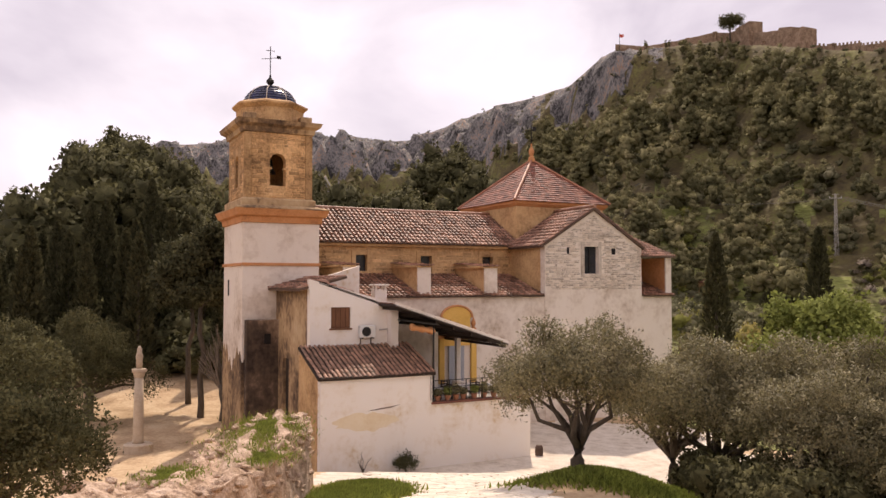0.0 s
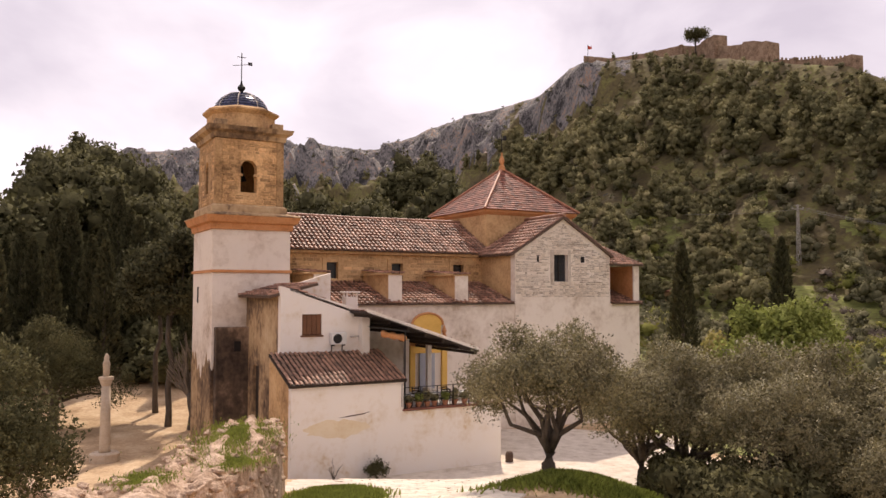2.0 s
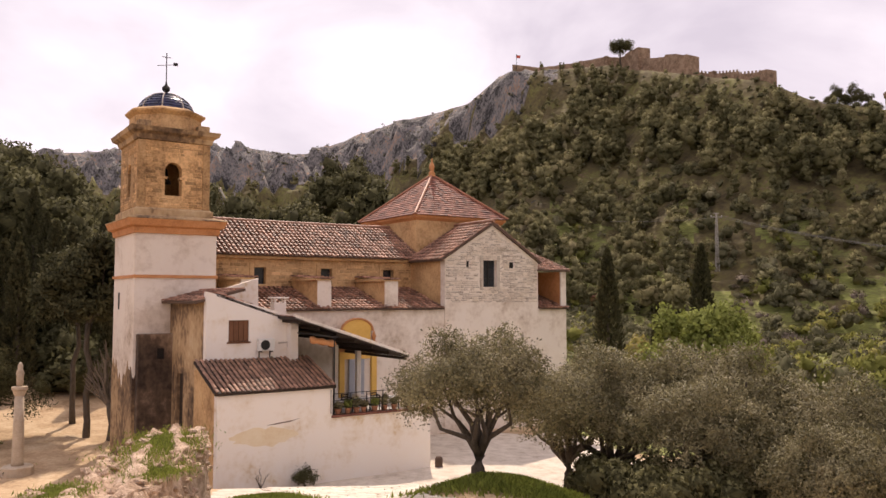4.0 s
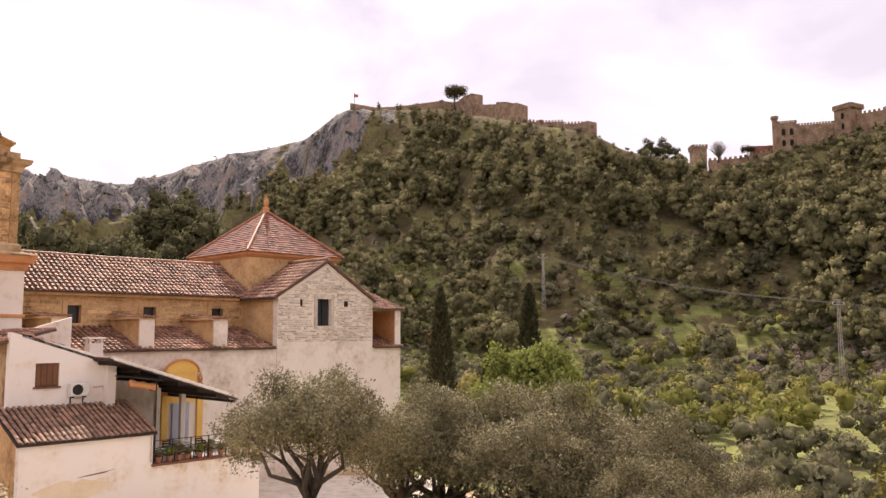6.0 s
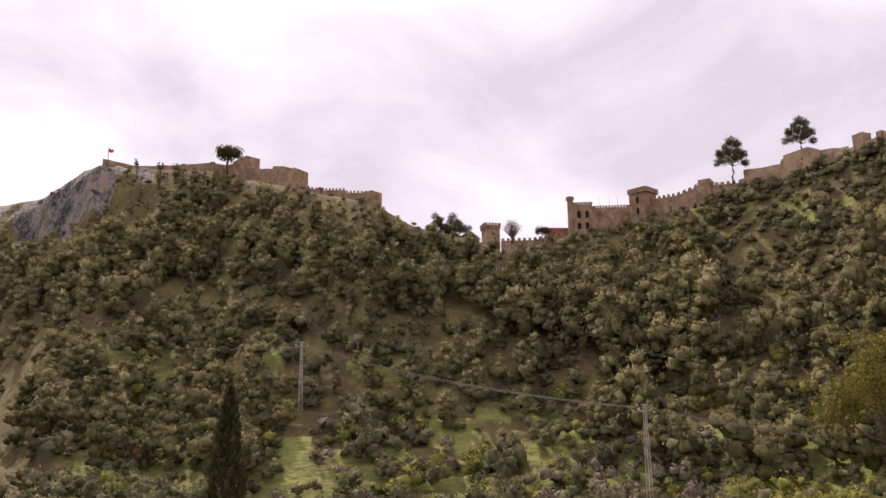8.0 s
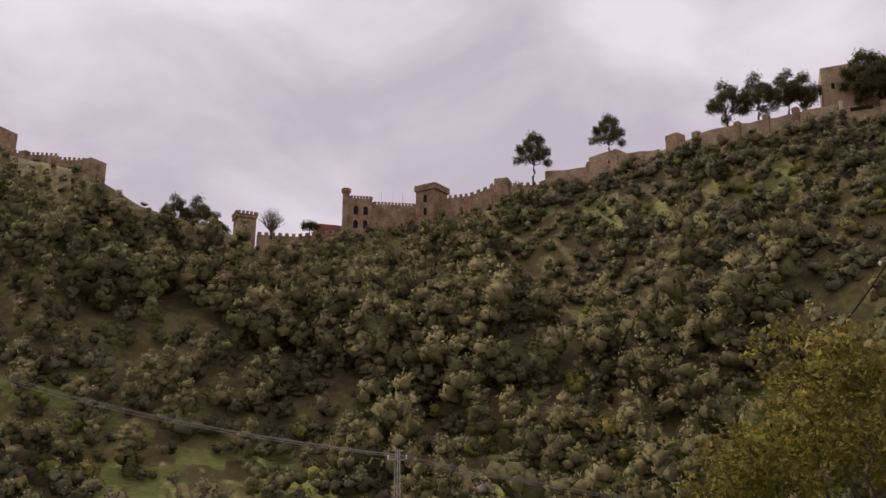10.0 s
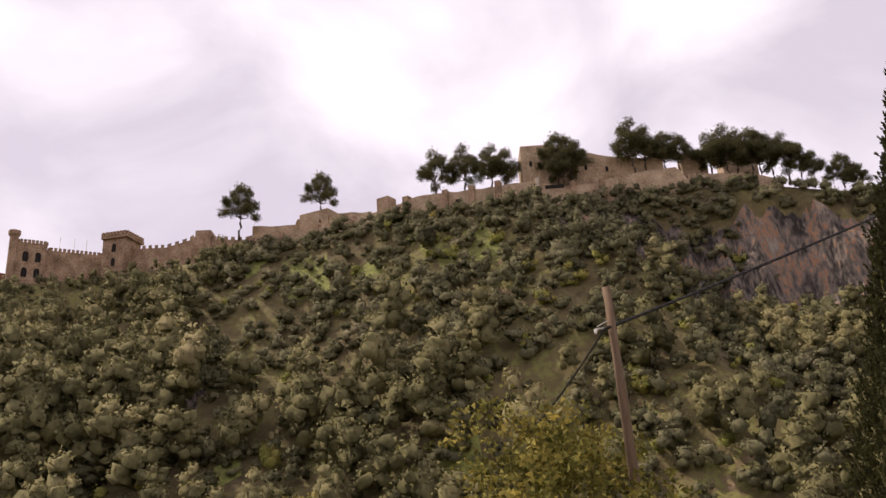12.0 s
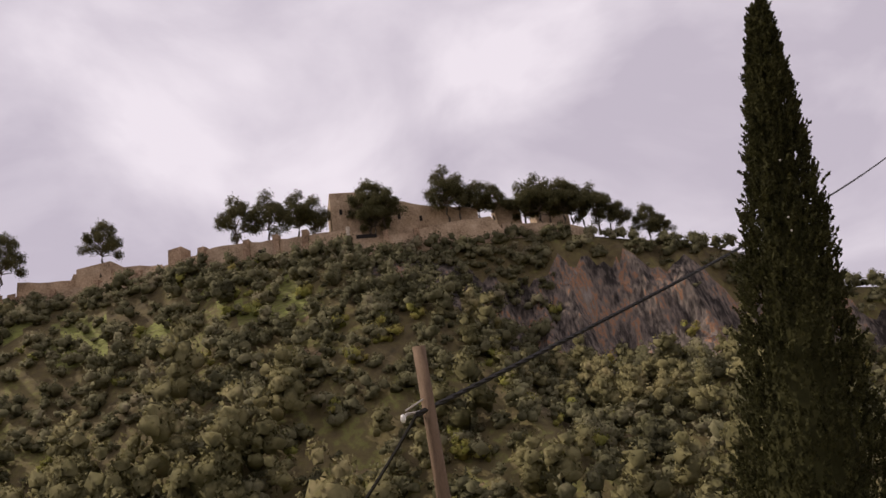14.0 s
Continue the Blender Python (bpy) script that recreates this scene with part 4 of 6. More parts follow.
def octagon(r, z):
    return [(oc[0] + r * math.cos(math.pi / 8 + k * math.pi / 4), oc[1] + r * 1.04 * math.sin(math.pi / 8 + k * math.pi / 4), z) for k in range(8)]


part("lantern", Solid().rings([octagon(r, z) for r, z in ((1.92, 18.0), (1.92, 18.85), (2.05, 18.95), (2.16, 19.05), (2.16, 19.14), (1.8, 19.3))]), M_STONE, tower, "octagonal lantern base")
dome = part("dome", Solid().rings([octagon(r, z) for r, z in ((1.5, 19.15), (1.4, 19.45), (1.16, 19.8), (0.84, 20.08), (0.42, 20.28), (0.1, 20.34))]), M_BLUE_TILE, tower, "dark blue glazed tile dome with pale ribs")
dt = Solid()
for j in range(9):
    a0, a1 = radians(6 + j * 9), radians(6 + (j + 1) * 9)
    nn = max(8, round(40 * math.cos(a0)))
    for i in range(nn):
        q0, q1 = 2 * math.pi * (i + 0.06) / nn, 2 * math.pi * (i + 0.94) / nn
        P = lambda q, a, e: (oc[0] + (1.5 * math.cos(a) + e) * math.cos(q), oc[1] + (1.5 * math.cos(a) + e) * 1.04 * math.sin(q), 19.15 + 1.22 * math.sin(a) + e * 0.5)
        dt.add([P(q0, a0, 0.05), P(q1, a0, 0.05), P(q1, a1, 0.015), P(q0, a1, 0.015), P(q0, a0, -0.02), P(q1, a0, -0.02)], [(0, 1, 2, 3), (4, 5, 1, 0)])
part("dome_tile", dt, M_BLUE_TILE, dome)["kind"] = "stuff"
for k in range(8):
    q = math.pi / 8 + k * math.pi / 4
    part("rib", Solid().tube([(oc[0] + 1.53 * math.cos(a) * math.cos(q), oc[1] + 1.59 * math.cos(a) * math.sin(q), 19.17 + 1.24 * math.sin(a)) for a in [radians(v) for v in (0, 20, 40, 60, 80)]], 0.035, 5), M_RUBBLE, dome)
part("dome_finial", Solid().lathe(oc[0], oc[1], [(0.14, 20.3), (0.1, 20.5), (0.22, 20.62), (0.22, 20.74), (0.08, 20.9), (0.04, 21.1)], 10), M_IRON, tower)
vane = part("weather_vane", Solid().tube([(oc[0], oc[1], 21.0), (oc[0], oc[1], 22.75)], 0.028, 6), M_IRON, tower, "iron cross with weather vane arrow")
part("cross_arm", Solid().tube([(oc[0] - 0.26, oc[1], 22.5), (oc[0] + 0.26, oc[1], 22.5)], 0.022, 5), M_IRON, vane)
part("vane_arrow", Solid().tube([(oc[0] - 0.5, oc[1], 21.95), (oc[0] + 0.5, oc[1], 22.15)], 0.018, 5).box(oc[0] + 0.38, oc[0] + 0.62, oc[1] - 0.015, oc[1] + 0.015, 22.08, 22.26), M_IRON, vane)
part("slit_window", Solid().box(tx0 - 0.02, tx0 + 0.05, 12.2, 12.5, 8.3, 9.2), M_DARK, tower)

# ---- the caretaker's house and terrace ----
house = thing("caretaker_house", "whitewashed house with tiled lean-to and stained ochre side", "house", CH)
hf = Solid()
opening_wall(hf, -3.27, 1.15, 0.3, 8.0, 3.0, 3.4, [(-2.2, -1.2, 6.82, 7.84)])
hf.extrude([(-3.27, 3.0, 8.0), (1.15, 3.0, 8.0), (-2.95, 3.0, 9.12), (-3.27, 3.0, 9.2)], (0, 0.4, 0))
part("front_wall", hf, M_HOUSE, house, "whitewashed front wall")
sh = part("window_shutter", Solid().box(-2.2, -1.2, 3.1, 3.16, 6.82, 7.84), M_WOOD, house, "closed brown wooden shutter")
for k in range(4):
    part("shutter_board", Solid().box(-2.18 + k * 0.25, -1.97 + k * 0.25, 3.07, 3.1, 6.85, 7.81), M_WOOD, sh)
part("window_sill", Solid().box(-2.28, -1.12, 2.94, 3.1, 6.74, 6.82), M_WOOD, house)
side = Solid()
for a, b, z0, z1 in ((3.4, 6.5, 0.0, 8.9), (7.6, 8.6, 0.0, 8.8), (8.6, 11.3, 0.0, 8.7)):
    side.box(-3.27, -2.9, a, b, z0, z1)
side.box(-3.27, -2.9, 6.5, 7.6, 0, 1.9).box(-3.27, -2.9, 6.5, 7.6, 5.1, 8.8)
part("side_wall", side, M_STAINED, house, "stained ochre side wall with bare stone patches")
part("side_door", Solid().box(-3.1, -3.03, 6.5, 7.6, 1.9, 5.1), M_DARKWOOD, house, "tall dark side door")
part("back_wall", Solid().box(-3.27, -0.9, 11.0, 11.3, 0, 8.7), M_STAINED, house)
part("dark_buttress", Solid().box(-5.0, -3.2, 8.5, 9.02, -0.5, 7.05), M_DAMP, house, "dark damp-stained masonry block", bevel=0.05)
part("niche", Solid().box(-4.05, -3.7, 8.47, 8.52, 5.75, 6.3), M_DARK, house)
part("foot_wall", Solid().extrude([(-3.75, 0.4, -0.5), (-3.75, 3.2, -0.5), (-3.75, 3.2, 5.6), (-3.75, 2.0, 4.2), (-3.75, 0.4, 2.6)], (0.45, 0, 0)), M_OCHRE, house, "crumbling ochre garden wall end", bevel=0.05)
tile_slope(house, (-3.75, 11.4, 8.72), (0, -1, 0), (2.4, 0, 0.62), 8.2, 2.5, 0.1, seed=31)
part("upper_wall", Solid().extrude([(-1.5, 6.5, 8.2), (0.6, 6.5, 8.2), (0.6, 6.5, 9.95), (-1.5, 6.5, 9.3)], (0, 0.3, 0)), M_HOUSE, house)
# long roof that falls to the street end and covers the terrace
deck = tile_slope(house, (6.6, 3.0, 5.95), (0, 1, 0), (-9.4, 0, 3.15), 4.8, 9.9, 0.1, edge=M_DARKWOOD, seed=32)
part("verge", Solid().extrude([(6.6, 0.9, 5.92), (6.6, 0.9, 6.08), (0.3, 0.9, 8.12), (0.3, 0.9, 7.96)], (0, 0.25, 0)), M_HOUSE, house, "white painted roof verge")
tile_slope(house, (6.6, 0.9, 5.95), (0, 1, 0), (-6.3, 0, 2.05), 2.1, 6.63, 0.1, edge=M_DARKWOOD, seed=33)
for k in range(7):
    f = k / 6
    part("rafter", Solid().box(6.4 - 5.9 * f, 6.5 - 5.9 * f, 1.0, 7.9, 5.72 + 1.98 * f, 5.86 + 1.98 * f), M_DARKWOOD, house)
part("terrace_side_wall", Solid().box(0.75, 1.15, 2.5, 3.0, 3.3, 7.75), M_HOUSE, house)
part("party_wall", Solid().box(0.8, 1.15, 3.4, 8.0, 0.3, 7.8), M_HOUSE, house)
# lean-to in front
part("lean_to_wall", Solid().box(-3.7, 1.8, 0.0, 0.4, -0.5, 4.75), M_HOUSE, house, "whitewashed lean-to wall with a yellow damp patch")
rng = random.Random(19)
rim = [(-1.5 + (1.5 + rng.uniform(-0.25, 0.25)) * math.cos(i * math.pi / 16), 2.75 + (0.42 + rng.uniform(-0.12, 0.12)) * math.sin(i * math.pi / 16)) for i in range(32)]
part("damp_patch", Solid().extrude([(x, -0.005, z) for x, z in rim], (0, 0.03, 0)), M_PATCH, house, "yellowed patch of old limewash")
part("plaster_crack", Solid().extrude([(-1.5, -0.012, 3.22), (-0.9, -0.012, 3.3), (-0.2, -0.012, 3.36), (0.15, -0.012, 3.42), (-0.3, -0.012, 3.3), (-1.0, -0.012, 3.24)], (0, 0.04, 0)), M_BED, house, "ragged crack in the plaster")
part("lean_to_end", Solid().extrude([(1.4, 0.4, -0.5), (1.4, 3.0, -0.5), (1.4, 3.0, 5.9), (1.4, 0.4, 4.75)], (0.4, 0, 0)), M_HOUSE, house)
part("lean_to_end", Solid().extrude([(-3.7, 0.4, -0.5), (-3.7, 3.0, -0.5), (-3.7, 3.0, 5.9), (-3.7, 0.4, 4.75)], (0.4, 0, 0)), M_OCHRE, house)
lean = part("lean_to_roof", Solid().box(0, 5.75, 0, 3.35, -0.12, 0.0), M_DARKWOOD, house, "sagging lean-to roof of old barrel tiles")
lean.matrix_local = slope_frame((-3.85, -0.2, 4.8), (1, 0, 0), (0, 3.2, 1.22))
one = single_tile(0.225, 0.42).mesh("roof_tile")
rng = random.Random(8)
for i in range(25):
    for j in range(8):
        o = part("roof_tile", one, M_TILE_PART, lean)
        o.matrix_local = pose(0.12 + i * 0.23 + rng.uniform(-0.015, 0.015), j * 0.42 + rng.uniform(-0.03, 0.03), 0.01 + rng.uniform(0, 0.02) - 0.05 * math.sin(i / 25 * math.pi), 0, 0, rng.uniform(-3, 3))
# terrace
part("terrace_wall", Solid().box(1.8, 7.3, 0.0, 0.35, -0.5, 3.3), M_HOUSE, house, "whitewashed terrace wall")
part("terrace_end_wall", Solid().box(6.95, 7.3, 0.35, 8.0, -0.5, 3.3), M_HOUSE, house)
part("terrace_floor", Solid().box(1.8, 6.95, 0.35, 8.0, 2.9, 3.1), M_CONCRETE, house)
part("terrace_edge", Solid().box(1.75, 7.35, -0.08, 0.4, 3.3, 3.4), M_TILE_RED, house, "brick terrace edging", bevel=0.01)
# portal on the aisle wall, seen across the terrace
portal = part("portal", Solid().box(6.35, 8.2, 7.86, 7.99, 5.3, 7.0), M_YELLOW, church, "yellow painted baroque portal")
part("portal_arch", Solid().extrude([(7.28 + 1.05 * math.cos(a), 7.84, 6.95 + 0.72 * math.sin(a)) for a in [radians(v) for v in range(0, 181, 15)]], (0, 0.15, 0)), M_YELLOW, portal)
part("portal_moulding", Solid().tube([(7.28 + 1.05 * math.cos(a), 7.82, 6.95 + 0.72 * math.sin(a)) for a in [radians(v) for v in range(0, 181, 15)]], 0.07, 6), M_ORANGE, portal)
part("portal_door", Solid().box(6.75, 7.75, 7.8, 7.86, 3.1, 5.3), M_GREYDOOR, portal, "grey-blue wooden door")
for x in (6.1, 8.25):
    part("pilaster", Solid().box(x, x + 0.35, 7.78, 7.98, 3.1, 5.9), M_YELLOW, portal, bevel=0.02)
    part("pinnacle", Solid().lathe(x + 0.17, 7.85, [(0.2, 6.0), (0.2, 6.25), (0.08, 6.4), (0.15, 6.6), (0.02, 6.95)], 8), M_ORANGE, portal)
part("entablature", Solid().box(5.95, 8.75, 7.72, 7.98, 5.75, 6.05), M_ORANGE, portal, bevel=0.03)
for x in (4.6, 6.0):
    part("terrace_pillar", Solid().box(x - 0.13, x + 0.13, 5.2, 5.46, 3.1, 6.4), M_HOUSE, house, bevel=0.02)

ac = thing("air_conditioner", "white outdoor air conditioning unit on the wall", "air conditioner", CH)
part("casing", Solid().box(-0.82, -0.02, 2.62, 2.95, 6.35, 6.93), M_METAL_WHITE, ac, bevel=0.02)
part("fan_grille", Solid().rings([[(-0.5 + r * math.cos(q * math.pi / 8), y, 6.64 + r * math.sin(q * math.pi / 8)) for q in range(16)] for r, y in ((0.24, 2.62), (0.23, 2.6), (0.2, 2.605), (0.05, 2.61))]), M_IRON, ac)
for x in (-0.7, -0.15):
    part("bracket", Solid().box(x, x + 0.04, 2.62, 3.0, 6.29, 6.35).box(x, x + 0.04, 2.96, 3.0, 6.0, 6.3), M_IRON, ac)
chim = thing("chimney", "small white square chimney with capped vent", "chimney", CH)
part("stack", Solid().box(1.6, 2.3, 6.7, 7.3, 7.0, 8.65), M_HOUSE, chim, bevel=0.02)
part("cap", Solid().box(1.5, 2.4, 6.6, 7.4, 8.86, 8.96), M_HOUSE, chim, bevel=0.02)
for x in (1.62, 2.18):
    for y in (6.72, 7.18):
        part("post", Solid().box(x, x + 0.1, y, y + 0.1, 8.65, 8.86), M_HOUSE, chim)


# ---- castle on the ridge ----
def ridge(az, off=0.0):
    r = float(np.interp(az, FAR_AZ, FAR_R)) + off
    return Vector((r * math.sin(radians(az)), r * math.cos(radians(az)), 0))


def wall_run(so, stops, off=0.0, thick=1.6, merlons=False):
    """A wall along the ridge with an uneven head; stops: bearing, top, foot."""
    rng = random.Random(len(stops) * 7 + int(stops[0][0] * 10))
    fine = []
    for (a0, t0, f0), (a1, t1, f1) in zip(stops, stops[1:]):
        k = max(1, int(abs(a1 - a0) / 0.35))
        for i in range(k):
            j = 0 if merlons or i == 0 else rng.choice((-0.16, 0.0, 0.0, 0.08))
            fine.append((a0 + (a1 - a0) * i / k, t0 + (t1 - t0) * i / k + j, f0 + (f1 - f0) * i / k))
    fine.append(stops[-1])
    rings = []
    for a, t, f in fine:
        p, q = ridge(a, off), ridge(a, off + thick)
        rings.append([(p.x, p.y, f - 5), (q.x, q.y, f - 5), (q.x, q.y, t), (p.x, p.y, t)])
    so.rings(rings)
    if merlons:
        for (a0, t0, f0), (a1, t1, f1) in zip(stops, stops[1:]):
            p, q = ridge(a0, off), ridge(a1, off)
            n = Vector((p.x, p.y, 0)).normalized() * 0.5
            up = lambda v, z: Vector((v.x, v.y, z))
            k = max(1, int((q - p).length / 1.3))
            for i in range(k):
                u, w = p.lerp(q, (i + 0.1) / k), p.lerp(q, (i + 0.65) / k)
                z0, z1 = t0 + (t1 - t0) * (i + 0.1) / k, t0 + (t1 - t0) * (i + 0.65) / k
                so.add([up(u, z0 - 0.05), up(w, z1 - 0.05), up(w + n, z1 - 0.05), up(u + n, z0 - 0.05), up(u, z0 + 0.6), up(w, z1 + 0.6), up(w + n, z1 + 0.6), up(u + n, z0 + 0.6)],
                       [(4, 5, 6, 7), (0, 1, 5, 4), (1, 2, 6, 5), (2, 3, 7, 6), (3, 0, 4, 7)])
    return so


def block(a0, a1, foot, top, off=0.0, depth=6.0):
    p, q = ridge(a0, off), ridge(a1, off)
    d = (q - p).normalized()
    n = Vector((-d.y, d.x, 0)) * depth
    return Solid().extrude([(v.x, v.y, foot - 6) for v in (p, q, q + n, p + n)], (0, 0, top - foot + 6))


def teeth(a0, a1, top, off=0.0, depth=6.0, h=0.7, step=1.1, parent=None, mat=None):
    """A crenellated crown round a block, each merlon a part."""
    p, q = ridge(a0, off), ridge(a1, off)
    d = (q - p).normalized()
    n = Vector((-d.y, d.x, 0))
    box = None
    runs = [(p, q), (p, p + n * depth), (q, q + n * depth), (p + n * depth, q + n * depth)]
    for a, b in runs:
        k = max(2, round((b - a).length / step))
        for i in range(k):
            c = a.lerp(b, (i + 0.5) / k)
            o = Solid().box(-0.26, 0.26, -0.2, 0.2, 0, h)
            e = part("merlon", o, mat or M_CASTLE, parent)
            e.matrix_local = Matrix.Translation((c.x, c.y, top - 0.02)) @ Matrix.Rotation(math.atan2(d.y, d.x), 4, "Z")


def arches(so, a0, a1, z0, h, count, w=0.8, off=0.0):
    """Dark round-headed window openings set in a face."""
    p, q = ridge(a0, off), ridge(a1, off)
    d = (q - p).normalized()
    n = Vector((d.y, -d.x, 0))
    for i in range(count):
        c = p.lerp(q, (i + 0.5) / count) + n * 0.04
        pts = [c - d * w / 2 + Vector((0, 0, z0)), c + d * w / 2 + Vector((0, 0, z0))] + [c + d * (w / 2 * math.cos(t)) + Vector((0, 0, z0 + h - w / 2 + w / 2 * math.sin(t))) for t in [radians(v) for v in range(0, 181, 30)]]
        so.append(pts)
    return n


castle = thing("upper_castle", "ruined tan stone castle walls on the rocky summit", "castle")
part("curtain_wall", wall_run(Solid(), [(12.4, 102.0, 98.5), (14.4, 98.9, 95.5), (17.3, 98.4, 94), (19.1, 98.4, 93.5), (20.5, 96.4, 90)]), M_CASTLE, castle, "long summit curtain wall")
part("keep_tower", block(20.45, 21.35, 89, 97.0, -0.5, 5), M_CASTLE, castle, "square keep tower", bevel=0.1)
part("keep", wall_run(Solid(), [(21.35, 93.6, 88), (23.15, 89.0, 83), (23.2, 89.7, 83), (24.65, 86.0, 79)], 2.0, 7.0), M_CASTLE, castle, "blocky keep with broken parapet")
part("keep_annexe", block(24.3, 24.65, 78, 86.4, 1.4, 6), M_CASTLE, castle, bevel=0.1)
part("lower_wall", wall_run(Solid(), [(17.7, 94.6, 91), (20.3, 90.6, 87.5), (24.6, 79.9, 76), (26.3, 76.3, 73), (28.1, 74.4, 71), (28.12, 73.6, 71), (29.8, 71.7, 68)], -3, 1.6, True), M_CASTLE, castle, "lower crenellated enceinte wall")
part("corner_bastion", block(28.3, 29.8, 67.5, 72.3, -3.6, 4), M_CASTLE, castle, bevel=0.1)
for a, t in ((14.4, 98.6), (17.3, 98.2), (19.1, 98.2)):
    part("pier", block(a - 0.12, a + 0.12, t - 5, t + 0.35, -0.6, 1.2), M_CASTLE, castle)
for a, t in ((22.0, 86.6), (24.6, 80.2), (26.3, 76.6)):
    part("pier", block(a - 0.14, a + 0.14, t - 5, t + 0.3, -3.8, 1.4), M_CASTLE, castle)
fl = ridge(12.7)
flag = thing("flag", "small red flag on a pole above the castle", "flag")
part("flagpole", Solid().tube([(fl.x, fl.y, 99), (fl.x, fl.y, 106)], 0.09, 6), M_IRON, flag)
M_RED = material("red_cloth", [(0.3, (0.5, 0.06, 0.04)), (0.7, (0.65, 0.12, 0.07))], 2, 0.8, 0.1)
part("cloth", Solid().extrude([(fl.x, fl.y, 104.4), (fl.x + 0.8, fl.y, 104.2), (fl.x + 1.6, fl.y, 104.5), (fl.x + 1.6, fl.y, 105.6), (fl.x + 0.8, fl.y, 105.4), (fl.x, fl.y, 105.7)], (0, 0.05, 0)), M_RED, flag)

gatet = thing("gate_tower", "small crenellated square tower in the saddle", "tower")
part("body", block(37.05, 37.95, 53, 61.6, -1, 4), M_CASTLE, gatet, bevel=0.06)
part("corbel", block(37.0, 38.0, 66.8, 61.3, -1.3, 4.6), M_CASTLE, gatet)
teeth(37.02, 37.98, 61.5, -1.2, 4.4, 0.6, 0.75, gatet)
saddle = thing("saddle_wall", "broken crenellated brick wall across the saddle", "wall")
part("run", wall_run(Solid(), [(38.0, 57.6, 50), (40.0, 58.1, 50), (42.3, 60.3, 54)], -0.5, 1.4, True), M_CASTLE, saddle)
part("low_roof", block(40.9, 42.4, 59, 61.6, 0, 3), M_TILE_RED, saddle)

palace = thing("palace", "sandstone neo-gothic palace with turret and crenellated tower", "palace")
body_p = part("body", block(43.7, 46.05, 56, 66.3, -2, 7), M_CASTLE, palace, bevel=0.05)
part("wing", block(42.5, 43.72, 55, 67.2, -2.6, 7), M_CASTLE, palace, bevel=0.05)
part("right_tower", block(46.0, 46.95, 57, 69.6, -3, 5), M_CASTLE, palace, bevel=0.05)
part("tower_corbel", block(45.92, 47.03, 75.1, 69.7, -3.4, 5.8), M_CASTLE, palace)
tp = ridge(42.38, -2.4)
part("turret", Solid().lathe(tp.x, tp.y, [(0.75, 54), (0.75, 68.0), (1.05, 68.5), (1.05, 69.2), (0.7, 69.2)], 8), M_CASTLE, palace, "slim corner turret")
teeth(42.6, 43.7, 67.2, -2.5, 6.8, 0.6, 0.7, palace)
teeth(43.8, 45.95, 66.3, -1.9, 6.8, 0.6, 0.75, palace)
teeth(45.94, 47.0, 69.7, -3.3, 5.6, 0.7, 0.75, palace)
for a0, a1, z, h, c, off, w in ((42.65, 43.65, 63.6, 1.9, 2, -2.6, 0.95), (42.65, 43.65, 60.6, 1.8, 2, -2.6, 0.95), (43.9, 45.9, 63.4, 1.5, 4, -2, 0.8), (43.9, 45.9, 61.2, 1.1, 3, -2, 0.5), (46.2, 46.8, 66.4, 1.7, 1, -3, 0.9), (46.2, 46.8, 63.6, 1.6, 1, -3, 0.8)):
    outlines = []
    nn = arches(outlines, a0, a1, z, h, c, w, off)
    for pts in outlines:
        part("window", Solid().extrude(pts, -nn * 0.2), M_DARK, palace, "dark round-headed window")
for a in (44.2, 44.8, 45.3):
    v = ridge(a, 0)
    part("mast", Solid().tube([(v.x, v.y, 66), (v.x, v.y, 69.8)], 0.05, 5), M_METAL_WHITE, palace)

rampart = thing("lower_castle_rampart", "long tan rampart climbing the ridge with towers", "rampart")
part("crenellated_run", wall_run(Solid(), [(46.9, 67.6, 62), (48.8, 66.6, 61.5), (49.8, 67.2, 61.5), (50.1, 68.0, 61.5)], 0, 1.4, True), M_CASTLE, rampart)
part("wall_tower", block(50.05, 50.75, 60, 68.7, -1, 4), M_CASTLE, rampart, "square wall tower", bevel=0.08)
part("crenellated_run", wall_run(Solid(), [(50.7, 67.2, 62), (52.3, 66.6, 64), (52.85, 67.0, 64.5)], 0, 1.4, True), M_CASTLE, rampart)
# these runs get the lighter masonry copy, with the sun painted in
part("upper_run", wall_run(Solid(), [(52.7, 70.2, 64.5), (54.7, 69.9, 65), (54.8, 71.0, 65), (56.9, 69.9, 64.5), (58.2, 68.6, 64)], 2.5, 1.6), M_SUNLIT_STONE, rampart)
part("lower_run", wall_run(Solid(), [(52.8, 66.8, 64.5), (55.1, 67.6, 65), (58.3, 67.2, 64.6), (60.5, 67.8, 64.8), (63.5, 66.9, 63), (65.7, 66.4, 61.2), (66.6, 65.4, 61.5), (68.8, 65.2, 62)], -0.3, 1.6), M_SUNLIT_STONE, rampart)
part("bartizan", block(58.35, 58.85, 64, 69.5, -0.8, 2.5), M_CASTLE, rampart, bevel=0.06)
part("pier", block(65.55, 65.72, 62, 66.9, -0.9, 2), M_RUBBLE, rampart, "pale corner pier", bevel=0.06)
part("broken_wall", wall_run(Solid(), [(68.7, 65.6, 62), (70.1, 66.4, 62.5), (72.2, 66.7, 62), (72.45, 65.6, 62), (72.7, 64.2, 62)], -0.5, 1.8), M_SUNLIT_STONE, rampart, "broken end wall")
part("far_wall", wall_run(Solid(), [(72.8, 65.8, 62), (75.2, 65.0, 62), (77, 63.2, 61)], 1, 1.4), M_SUNLIT_STONE, rampart)
part("block_house", block(54.9, 56.2, 65, 71.6, 2, 4), M_SUNLIT_STONE, rampart)
